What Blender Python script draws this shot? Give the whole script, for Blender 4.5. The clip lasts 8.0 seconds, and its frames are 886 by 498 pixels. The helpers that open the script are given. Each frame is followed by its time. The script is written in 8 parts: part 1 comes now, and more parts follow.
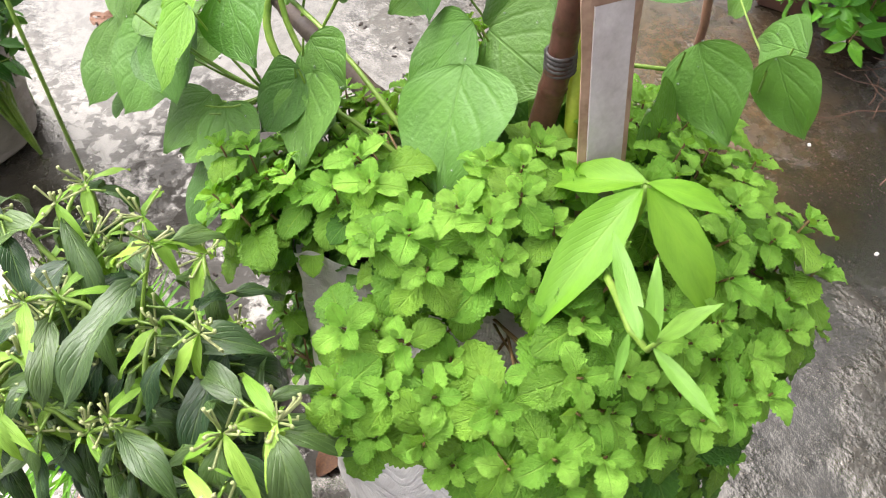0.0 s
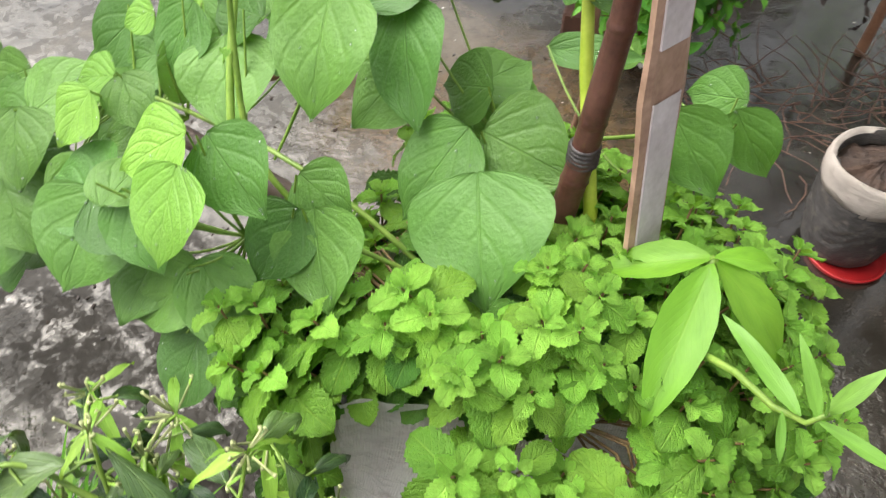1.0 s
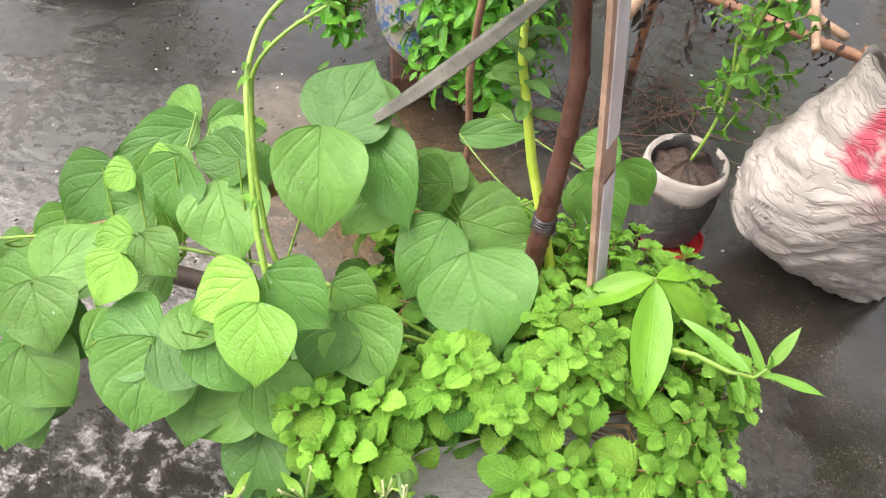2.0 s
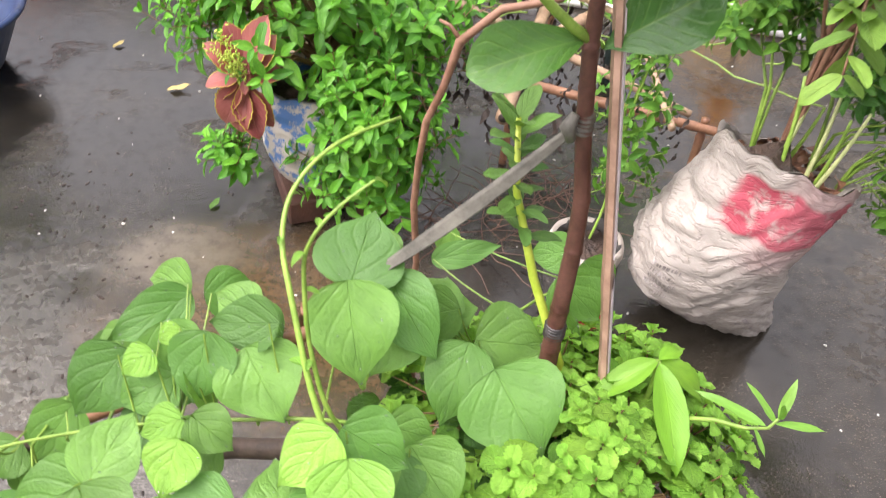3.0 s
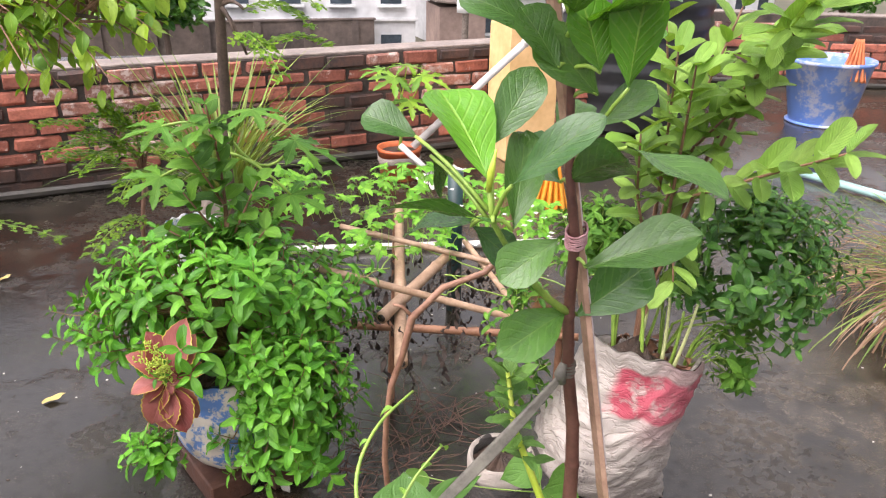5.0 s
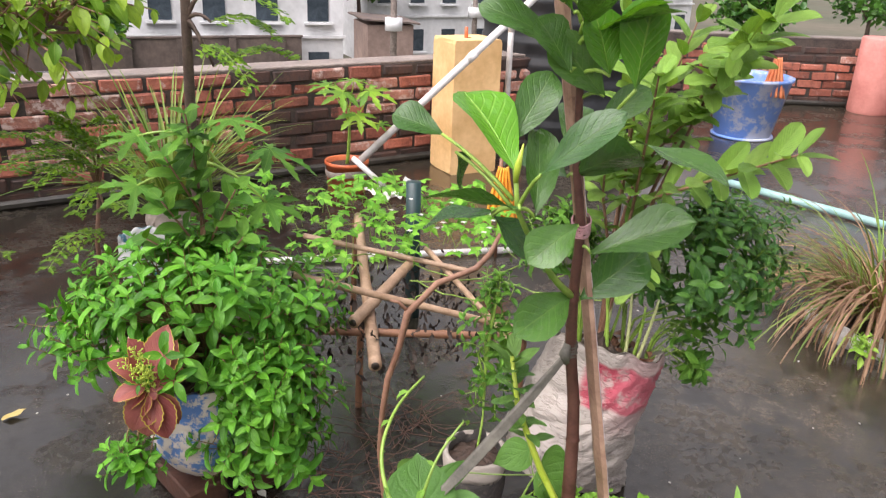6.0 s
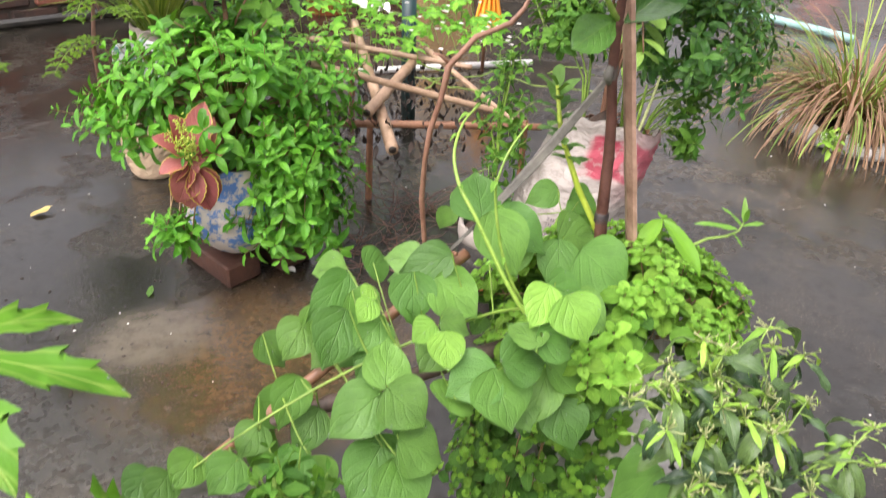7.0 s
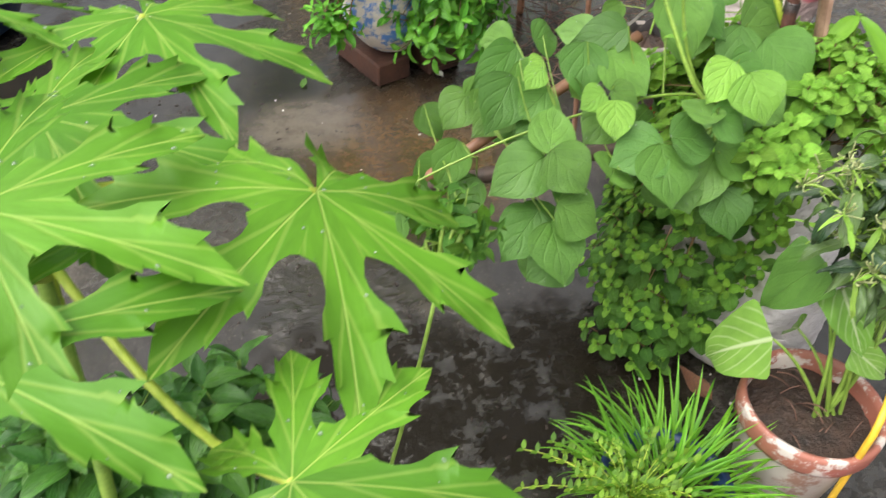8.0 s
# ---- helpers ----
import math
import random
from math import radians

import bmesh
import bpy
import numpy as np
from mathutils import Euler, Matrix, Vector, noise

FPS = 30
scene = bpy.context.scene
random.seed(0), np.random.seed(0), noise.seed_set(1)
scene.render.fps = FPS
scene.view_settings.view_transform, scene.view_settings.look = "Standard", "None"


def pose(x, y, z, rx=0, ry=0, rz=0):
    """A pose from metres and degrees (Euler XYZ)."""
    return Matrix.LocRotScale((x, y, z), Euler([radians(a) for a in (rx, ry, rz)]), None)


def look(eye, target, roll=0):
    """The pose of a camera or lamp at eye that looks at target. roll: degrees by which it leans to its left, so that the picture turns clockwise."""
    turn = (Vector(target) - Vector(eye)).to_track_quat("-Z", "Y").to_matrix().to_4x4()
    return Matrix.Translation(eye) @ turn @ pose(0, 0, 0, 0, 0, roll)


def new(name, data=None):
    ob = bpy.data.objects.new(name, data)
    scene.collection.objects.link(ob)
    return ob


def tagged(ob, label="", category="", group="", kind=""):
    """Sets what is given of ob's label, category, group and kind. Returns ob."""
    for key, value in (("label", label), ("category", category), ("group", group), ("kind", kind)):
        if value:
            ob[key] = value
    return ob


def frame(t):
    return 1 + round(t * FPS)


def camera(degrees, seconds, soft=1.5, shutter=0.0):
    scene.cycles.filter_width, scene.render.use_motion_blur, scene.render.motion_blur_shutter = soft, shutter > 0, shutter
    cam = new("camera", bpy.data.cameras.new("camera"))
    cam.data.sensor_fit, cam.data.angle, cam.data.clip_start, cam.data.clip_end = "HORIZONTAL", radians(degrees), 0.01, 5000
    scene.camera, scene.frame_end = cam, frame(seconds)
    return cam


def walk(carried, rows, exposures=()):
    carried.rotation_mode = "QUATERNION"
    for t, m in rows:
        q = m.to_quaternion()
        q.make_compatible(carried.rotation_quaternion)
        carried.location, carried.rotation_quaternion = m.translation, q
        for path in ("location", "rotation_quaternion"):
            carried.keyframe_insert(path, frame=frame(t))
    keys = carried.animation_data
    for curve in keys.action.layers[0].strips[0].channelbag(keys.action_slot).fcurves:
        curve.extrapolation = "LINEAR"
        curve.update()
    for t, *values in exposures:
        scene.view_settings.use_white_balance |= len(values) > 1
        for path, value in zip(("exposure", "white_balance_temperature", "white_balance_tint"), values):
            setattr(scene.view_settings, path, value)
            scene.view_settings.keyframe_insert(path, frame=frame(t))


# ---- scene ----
cam = camera(58.4, 8.0, 1.1, 0.22)
PATH = [
    (0, (0.067, 0.281, 1.052), (-1.041, 0.817, -0.525), -5.6),
    (0.5, (-0.006, 0.209, 1.056), (-0.974, 0.95, -0.53), -2.6),
    (1, (-0.12, 0.161, 1.077), (-0.92, 1.171, -0.452), 1.4),
    (1.2, (-0.143, 0.147, 1.102), (-0.846, 1.244, -0.415), 2.8),
    (2.3, (-0.298, -0.03, 1.249), (-0.59, 1.332, -0.186), 5.4),
    (2.5, (-0.335, -0.02, 1.25), (-0.556, 1.381, -0.161), 5.8),
    (3, (-0.439, -0.073, 1.304), (-0.473, 1.466, 0.028), 5.2),
    (3.5, (-0.554, -0.16, 1.399), (-0.441, 1.498, 0.287), 3.6),
    (4, (-0.566, -0.154, 1.441), (-0.345, 1.583, 0.475), 2.2),
    (4.5, (-0.604, -0.167, 1.455), (-0.283, 1.609, 0.592), 1.3),
    (4.7, (-0.642, -0.191, 1.462), (-0.268, 1.592, 0.635), 1.0),
    (5.8, (-0.838, -0.273, 1.464), (-0.236, 1.499, 0.757), 2.3),
    (6, (-0.841, -0.278, 1.459), (-0.216, 1.475, 0.726), 2.2),
    (6.5, (-0.935, -0.342, 1.42), (-0.244, 1.328, 0.564), 1.9),
    (7, (-1.064, -0.438, 1.345), (-0.387, 1.118, 0.287), 2.8),
    (7.5, (-1.09, -0.466, 1.283), (-0.574, 1.013, 0.039), 2.6),
    (8, (-1.147, -0.497, 1.235), (-0.808, 0.935, -0.119), 1.9),
]
walk(cam, [(t, look(eye, target, roll)) for t, eye, target, roll in PATH],
     exposures=[(0.0, 1.25, 6500, 14), (1.0, 1.05, 6500, 11), (2.5, 1.33, 6500, 17), (3.0, 1.3, 6500, 19), (4.0, 1.4, 6500, 21), (4.5, 1.28, 6500, 22), (5.8, 0.78, 6500, 19), (6.2, 0.75, 6500, 19), (7.0, 1.06, 6500, 18), (7.5, 1.12, 6500, 15), (8.0, 0.8, 6500, 11)])

# ---- daylight: a bright overcast sky with a soft sun ----
SUN_AZ, SUN_EL = radians(205), radians(60)      # direction to the sun, from +x towards +y
world = bpy.data.worlds.new("sky")
scene.world = world
world.use_nodes = True
wn, wl = world.node_tree.nodes, world.node_tree.links
sky = wn.new("ShaderNodeTexSky")
sky.sky_type = "NISHITA"
sky.sun_disc = False
sky.sun_elevation = SUN_EL
sky.sun_rotation = radians(90) - SUN_AZ
sky.air_density, sky.dust_density, sky.ozone_density = 1.0, 6.0, 1.0
grey = wn.new("ShaderNodeHueSaturation")
grey.inputs["Saturation"].default_value = 0.22
wl.new(sky.outputs[0], grey.inputs["Color"])
wl.new(grey.outputs[0], wn["Background"].inputs["Color"])
wn["Background"].inputs["Strength"].default_value = 0.15
lamp = bpy.data.lights.new("sun", "SUN")
lamp.energy, lamp.angle, lamp.color = 1.75, radians(85), (1.0, 0.97, 0.92)
sun = new("sun", lamp)
sun.matrix_world = look((0, 0, 8), Vector((0, 0, 8)) - Vector((math.cos(SUN_AZ) * math.cos(SUN_EL), math.sin(SUN_AZ) * math.cos(SUN_EL), math.sin(SUN_EL))))


# ---- materials ----
def material(name):
    m = bpy.data.materials.new(name)
    m.use_nodes = True
    return m, m.node_tree.nodes, m.node_tree.links, m.node_tree.nodes["Principled BSDF"]


def ramp(n, l, src, stops):
    r = n.new("ShaderNodeValToRGB")
    e = r.color_ramp.elements
    while len(e) < len(stops):
        e.new(0.5)
    for el, (p, c) in zip(e, stops):
        el.position, el.color = p, (*c, 1)
    l.new(src, r.inputs[0])
    return r.outputs[0]


def noise_tex(n, l, scale, detail=4.0, vec=None, rough=0.55):
    t = n.new("ShaderNodeTexNoise")
    t.inputs["Scale"].default_value, t.inputs["Detail"].default_value, t.inputs["Roughness"].default_value = scale, detail, rough
    if vec is not None:
        l.new(vec, t.inputs["Vector"])
    return t.outputs["Fac"]


def maths(n, l, op, a, b=None, clamp=False):
    m = n.new("ShaderNodeMath")
    m.operation, m.use_clamp = op, clamp
    for i, v in enumerate((a, b)):
        if v is None:
            continue
        if isinstance(v, (int, float)):
            m.inputs[i].default_value = v
        else:
            l.new(v, m.inputs[i])
    return m.outputs[0]


def smooth(n, l, v, lo, hi, a=0.0, b=1.0):
    m = n.new("ShaderNodeMapRange")
    m.interpolation_type = "SMOOTHSTEP"
    for i, x in enumerate((lo, hi, a, b)):
        m.inputs[i + 1].default_value = x
    l.new(v, m.inputs[0])
    return m.outputs[0]


def blend(n, l, fac, a, b, mode="MIX"):
    m = n.new("ShaderNodeMix")
    m.data_type, m.blend_type = "RGBA", mode
    for i, v in ((0, fac), (6, a), (7, b)):
        if isinstance(v, (int, float)):
            m.inputs[i].default_value = v
        elif isinstance(v, tuple):
            m.inputs[i].default_value = (*v, 1)
        else:
            l.new(v, m.inputs[i])
    return m.outputs[2]


def bump(n, l, bsdf, h, strength, dist=0.002):
    b = n.new("ShaderNodeBump")
    b.inputs["Strength"].default_value, b.inputs["Distance"].default_value = strength, dist
    l.new(h, b.inputs["Height"])
    l.new(b.outputs[0], bsdf.inputs["Normal"])
    return b.outputs[0]


def plain(name, dark, light, scale=20.0, rough=(0.5, 0.8), bump_scale=80.0, bump_amt=0.3, metal=0.0, dist=0.002):
    """A surface between two tones, with stains at one scale and grain at a finer one."""
    m, n, l, b = material(name)
    co = n.new("ShaderNodeTexCoord").outputs["Object"]
    big = noise_tex(n, l, scale, 5, co)
    fine = noise_tex(n, l, scale * 6, 3, co)
    mixv = maths(n, l, "ADD", maths(n, l, "MULTIPLY", big, 0.7), maths(n, l, "MULTIPLY", fine, 0.3))
    col = ramp(n, l, mixv, ((0.34, dark), (0.66, light)))
    oi = n.new("ShaderNodeObjectInfo")
    v = smooth(n, l, oi.outputs["Random"], 0, 1, 0.88, 1.1)
    col = blend(n, l, 1.0, col, v, "MULTIPLY")
    l.new(col, b.inputs["Base Color"])
    l.new(smooth(n, l, big, 0.3, 0.7, rough[0], rough[1]), b.inputs["Roughness"])
    b.inputs["Metallic"].default_value = metal
    bump(n, l, b, noise_tex(n, l, bump_scale, 4, co), bump_amt, dist)
    return m


def leaf_material(name, base, light, vein, veins=7.0, slope=0.55, vein_amt=0.5, rough=0.42, glow=0.3, relief=0.5, crinkle=0.0, edge=None, spec=0.35, vein_w=0.05, hue=0.2, pillow=0.0):
    """A leaf: midrib and side veins along its own length, a tone of its own for each leaf, light let through."""
    m, n, l, b = material(name)
    uv = n.new("ShaderNodeUVMap")
    sep = n.new("ShaderNodeSeparateXYZ")
    l.new(uv.outputs[0], sep.inputs[0])
    u = sep.outputs[0]
    v = maths(n, l, "ABSOLUTE", maths(n, l, "SUBTRACT", maths(n, l, "MULTIPLY", sep.outputs[1], 2.0), 1.0))
    geo = n.new("ShaderNodeNewGeometry")
    oi = n.new("ShaderNodeObjectInfo")
    rnd = maths(n, l, "FRACT", maths(n, l, "ADD", oi.outputs["Random"], geo.outputs["Random Per Island"]))
    mid = smooth(n, l, v, vein_w * 0.4, vein_w * 1.6, 1.0, 0.0)
    phase = maths(n, l, "FRACT", maths(n, l, "ADD", maths(n, l, "MULTIPLY", maths(n, l, "SUBTRACT", u, maths(n, l, "MULTIPLY", v, slope * 0.6)), veins), 20.0))
    tri = maths(n, l, "ABSOLUTE", maths(n, l, "SUBTRACT", phase, 0.5))
    side = maths(n, l, "MULTIPLY", smooth(n, l, tri, 0.03, 0.16, 1.0, 0.0), smooth(n, l, v, 0.75, 1.0, 1.0, 0.1))
    mask = maths(n, l, "MAXIMUM", mid, maths(n, l, "MULTIPLY", side, 0.4))
    blot = noise_tex(n, l, 3.0, 5, uv.outputs[0])
    col = blend(n, l, smooth(n, l, rnd, 0, 1, 0.0, 1.0), base, light)
    col = blend(n, l, smooth(n, l, blot, 0.3, 0.75, 0.0, 0.45), col, tuple(c * 0.62 for c in base))
    col = blend(n, l, maths(n, l, "MULTIPLY", mask, vein_amt), col, vein)
    if edge:
        col = blend(n, l, smooth(n, l, v, 0.9, 0.97), col, edge)
    hs = n.new("ShaderNodeHueSaturation")
    hs.inputs["Saturation"].default_value = 1.0
    l.new(smooth(n, l, maths(n, l, "FRACT", maths(n, l, "MULTIPLY", rnd, 7.3)), 0, 1, 1 - hue, 1 + hue), hs.inputs["Value"])
    l.new(col, hs.inputs["Color"])
    col = hs.outputs[0]
    l.new(col, b.inputs["Base Color"])
    l.new(smooth(n, l, blot, 0.3, 0.7, rough * 0.8, rough * 1.25), b.inputs["Roughness"])
    b.inputs["Specular IOR Level"].default_value = spec
    h = maths(n, l, "ADD", maths(n, l, "MULTIPLY", side, -0.22), maths(n, l, "MULTIPLY", mid, -0.5))
    h = maths(n, l, "ADD", h, maths(n, l, "MULTIPLY", noise_tex(n, l, 22.0 if crinkle else 9.0, 3, uv.outputs[0]), 0.5 + crinkle))
    if pillow:
        h = maths(n, l, "ADD", h, maths(n, l, "MULTIPLY", maths(n, l, "SQRT", tri), pillow))
    nor = bump(n, l, b, h, relief, 0.0025)
    tr = n.new("ShaderNodeBsdfTranslucent")
    warm = blend(n, l, 1.0, col, (1.2, 1.12, 0.5), "MULTIPLY")
    l.new(warm, tr.inputs["Color"])
    l.new(nor, tr.inputs["Normal"])
    mx = n.new("ShaderNodeMixShader")
    mx.inputs[0].default_value = glow
    l.new(b.outputs[0], mx.inputs[1])
    l.new(tr.outputs[0], mx.inputs[2])
    l.new(mx.outputs[0], n["Material Output"].inputs["Surface"])
    return m


def floor_material():
    m, n, l, b = material("wet_concrete")
    co = n.new("ShaderNodeTexCoord").outputs["Object"]
    big, mid_, fine = noise_tex(n, l, 0.9, 5, co), noise_tex(n, l, 5.0, 6, co, 0.65), noise_tex(n, l, 46.0, 5, co, 0.7)
    grit = noise_tex(n, l, 170.0, 3, co, 0.6)
    mixv = maths(n, l, "ADD", maths(n, l, "MULTIPLY", big, 0.4), maths(n, l, "MULTIPLY", mid_, 0.6))
    col = ramp(n, l, mixv, ((0.36, (0.005, 0.005, 0.004)), (0.47, (0.012, 0.011, 0.008)), (0.57, (0.030, 0.026, 0.019)), (0.66, (0.075, 0.064, 0.047))))
    # silt washed on to the slab, and an ochre fringe of algae
    sep = n.new("ShaderNodeSeparateXYZ")
    l.new(co, sep.inputs[0])

    def spot(x, y, rx, ry):
        dx = maths(n, l, "DIVIDE", maths(n, l, "SUBTRACT", sep.outputs[0], x), rx)
        dy = maths(n, l, "DIVIDE", maths(n, l, "SUBTRACT", sep.outputs[1], y), ry)
        d = maths(n, l, "SQRT", maths(n, l, "ADD", maths(n, l, "MULTIPLY", dx, dx), maths(n, l, "MULTIPLY", dy, dy)))
        return maths(n, l, "ADD", d, maths(n, l, "MULTIPLY", maths(n, l, "SUBTRACT", mid_, 0.5), 1.1))

    rust = maths(n, l, "MULTIPLY", smooth(n, l, spot(-0.80, 1.2, 0.45, 0.38), 0.4, 1.15, 1.0, 0.0), 0.8)
    col = blend(n, l, rust, col, (0.12, 0.072, 0.032))
    dry = maths(n, l, "MULTIPLY", smooth(n, l, spot(1.0, 1.6, 0.6, 0.4), 0.5, 1.2, 1.0, 0.0), smooth(n, l, mid_, 0.42, 0.6, 0.0, 0.85))
    col = blend(n, l, dry, col, (0.19, 0.155, 0.11))
    east = maths(n, l, "MULTIPLY", smooth(n, l, sep.outputs[0], -0.3, 0.7, 0.0, 0.75), smooth(n, l, mid_, 0.35, 0.62, 0.35, 1.0))
    east = maths(n, l, "MULTIPLY", east, smooth(n, l, sep.outputs[1], 0.5, 1.3, 0.25, 1.0))
    col = blend(n, l, east, col, (0.062, 0.05, 0.034))
    col = blend(n, l, smooth(n, l, fine, 0.36, 0.6, 0.0, 0.5), col, (0.016, 0.014, 0.012))
    clump = smooth(n, l, noise_tex(n, l, 14.0, 5, co, 0.7), 0.5, 0.66, 0.0, 0.6)
    col = blend(n, l, clump, col, (0.013, 0.012, 0.010))
    silt = maths(n, l, "MULTIPLY", smooth(n, l, spot(-1.12, 1.36, 0.2, 0.15), 0.4, 1.2, 1.0, 0.0), smooth(n, l, noise_tex(n, l, 22.0, 5, co, 0.7), 0.35, 0.6, 0.5, 0.9))
    col = blend(n, l, silt, col, (0.125, 0.105, 0.08))
    speck = maths(n, l, "MULTIPLY", smooth(n, l, grit, 0.57, 0.68, 0.0, 0.7), smooth(n, l, mid_, 0.4, 0.6, 0.25, 1.0))
    col = blend(n, l, speck, col, (0.12, 0.10, 0.078))
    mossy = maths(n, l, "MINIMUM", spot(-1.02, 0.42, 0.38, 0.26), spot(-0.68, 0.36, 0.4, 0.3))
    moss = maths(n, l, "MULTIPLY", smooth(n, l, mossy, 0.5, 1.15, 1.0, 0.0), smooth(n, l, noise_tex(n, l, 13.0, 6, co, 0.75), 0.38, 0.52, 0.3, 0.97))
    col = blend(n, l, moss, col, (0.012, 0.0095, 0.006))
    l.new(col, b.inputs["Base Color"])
    pud = maths(n, l, "ADD", maths(n, l, "MULTIPLY", noise_tex(n, l, 1.7, 4, co), 0.75), maths(n, l, "MULTIPLY", mid_, 0.25))
    film = smooth(n, l, pud, 0.48, 0.57, 1.0, 0.0)
    rgh = smooth(n, l, film, 0.0, 1.0, 0.15, 0.015)
    # matt grains of cement and algae above the film; they also imitate broken reflections
    lumps = maths(n, l, "ADD", maths(n, l, "MULTIPLY", noise_tex(n, l, 26.0, 6, co, 0.72), 0.7), maths(n, l, "MULTIPLY", mid_, 0.3))
    grains = smooth(n, l, lumps, 0.46, 0.56, 0.0, 1.0)
    grains = maths(n, l, "MULTIPLY", grains, smooth(n, l, film, 0.0, 1.0, 1.0, 0.55))
    rgh = maths(n, l, "ADD", rgh, maths(n, l, "MULTIPLY", grains, 0.2))
    l.new(maths(n, l, "ADD", rgh, maths(n, l, "MULTIPLY", fine, 0.05)), b.inputs["Roughness"])
    wet = maths(n, l, "MULTIPLY", smooth(n, l, moss, 0.2, 0.9, 1.0, 0.18), smooth(n, l, grains, 0.0, 1.0, 1.0, 0.5))
    l.new(wet, b.inputs["Specular IOR Level"])
    b.inputs["IOR"].default_value = 1.66
    b.inputs["Specular Tint"].default_value = (1.0, 0.96, 0.88, 1)
    hgt = maths(n, l, "ADD", maths(n, l, "MULTIPLY", mid_, 0.6), maths(n, l, "ADD", maths(n, l, "MULTIPLY", fine, 0.5), maths(n, l, "MULTIPLY", grit, 0.2)))
    hgt = maths(n, l, "MULTIPLY", hgt, smooth(n, l, film, 0.0, 1.0, 1.0, 0.3))
    bump(n, l, b, hgt, 0.45, 0.012)
    return m


def sack_material(name, tint, red=False):
    """Woven plastic sack cloth, soiled; red adds the faded printed band near the mouth."""
    m, n, l, b = material(name)
    co = n.new("ShaderNodeTexCoord").outputs["Object"]
    uv = n.new("ShaderNodeUVMap").outputs[0]
    sp = n.new("ShaderNodeSeparateXYZ")
    l.new(uv, sp.inputs[0])
    big = noise_tex(n, l, 7.0, 6, co, 0.7)
    fine = noise_tex(n, l, 60.0, 4, co)
    col = ramp(n, l, big, ((0.3, tuple(c * 0.72 for c in tint)), (0.5, tuple(c * 0.92 for c in tint)), (0.7, tint)))
    col = blend(n, l, smooth(n, l, fine, 0.5, 0.75, 0.0, 0.35), col, (0.3, 0.25, 0.2))
    cm = n.new("ShaderNodeCombineXYZ")
    l.new(maths(n, l, "MULTIPLY", sp.outputs[0], 16.0), cm.inputs[0])
    l.new(maths(n, l, "ADD", maths(n, l, "MULTIPLY", sp.outputs[1], 38.0), maths(n, l, "MULTIPLY", noise_tex(n, l, 4.0, 3, co), 9.0)), cm.inputs[1])
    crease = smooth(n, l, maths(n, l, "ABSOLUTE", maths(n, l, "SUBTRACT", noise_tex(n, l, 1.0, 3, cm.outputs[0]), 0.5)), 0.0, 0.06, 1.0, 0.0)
    # stain and fold shade are both put into the colour along the creases
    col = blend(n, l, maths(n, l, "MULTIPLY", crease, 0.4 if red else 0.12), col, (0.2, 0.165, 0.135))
    if red:
        u, v = sp.outputs[0], sp.outputs[1]
        wob = maths(n, l, "ADD", v, maths(n, l, "MULTIPLY", maths(n, l, "SUBTRACT", noise_tex(n, l, 9.0, 4, co), 0.5), 0.05))
        band = maths(n, l, "MULTIPLY", smooth(n, l, wob, 0.745, 0.765), smooth(n, l, wob, 0.925, 0.945, 1.0, 0.0))
        band = maths(n, l, "MULTIPLY", band, smooth(n, l, u, 0.60, 0.63))
        band = maths(n, l, "MULTIPLY", band, smooth(n, l, u, 0.975, 0.99, 1.0, 0.0))
        worn = smooth(n, l, noise_tex(n, l, 22.0, 5, co, 0.7), 0.48, 0.64, 1.0, 0.25)
        col = blend(n, l, maths(n, l, "MULTIPLY", band, worn), col, (0.36, 0.05, 0.075))
        stain = maths(n, l, "MULTIPLY", smooth(n, l, wob, 0.58, 0.74), smooth(n, l, u, 0.68, 0.76))
        col = blend(n, l, maths(n, l, "MULTIPLY", stain, 0.28), col, (0.5, 0.2, 0.22))
    l.new(col, b.inputs["Base Color"])
    b.inputs["Roughness"].default_value = 0.5
    wv = n.new("ShaderNodeTexWave")
    wv.inputs["Scale"].default_value = 160
    l.new(co, wv.inputs["Vector"])
    h = maths(n, l, "ADD", maths(n, l, "MULTIPLY", big, 1.2), maths(n, l, "ADD", maths(n, l, "MULTIPLY", crease, -0.4), maths(n, l, "MULTIPLY", wv.outputs["Fac"], 0.1)))
    bump(n, l, b, h, 0.7, 0.006)
    return m


def painted(name, top, under, worn=0.5, scale=14.0, rough=0.4):
    """Paint that has flaked off in patches and shows what is under it."""
    m, n, l, b = material(name)
    co = n.new("ShaderNodeTexCoord").outputs["Object"]
    flake = noise_tex(n, l, scale, 7, co, 0.7)
    col = blend(n, l, smooth(n, l, flake, worn - 0.03, worn + 0.05), top, under)
    col = blend(n, l, smooth(n, l, noise_tex(n, l, 5.0, 4, co), 0.35, 0.75, 0.0, 0.35), col, (0.12, 0.1, 0.08))
    l.new(col, b.inputs["Base Color"])
    b.inputs["Roughness"].default_value = rough
    bump(n, l, b, flake, 0.25, 0.002)
    return m


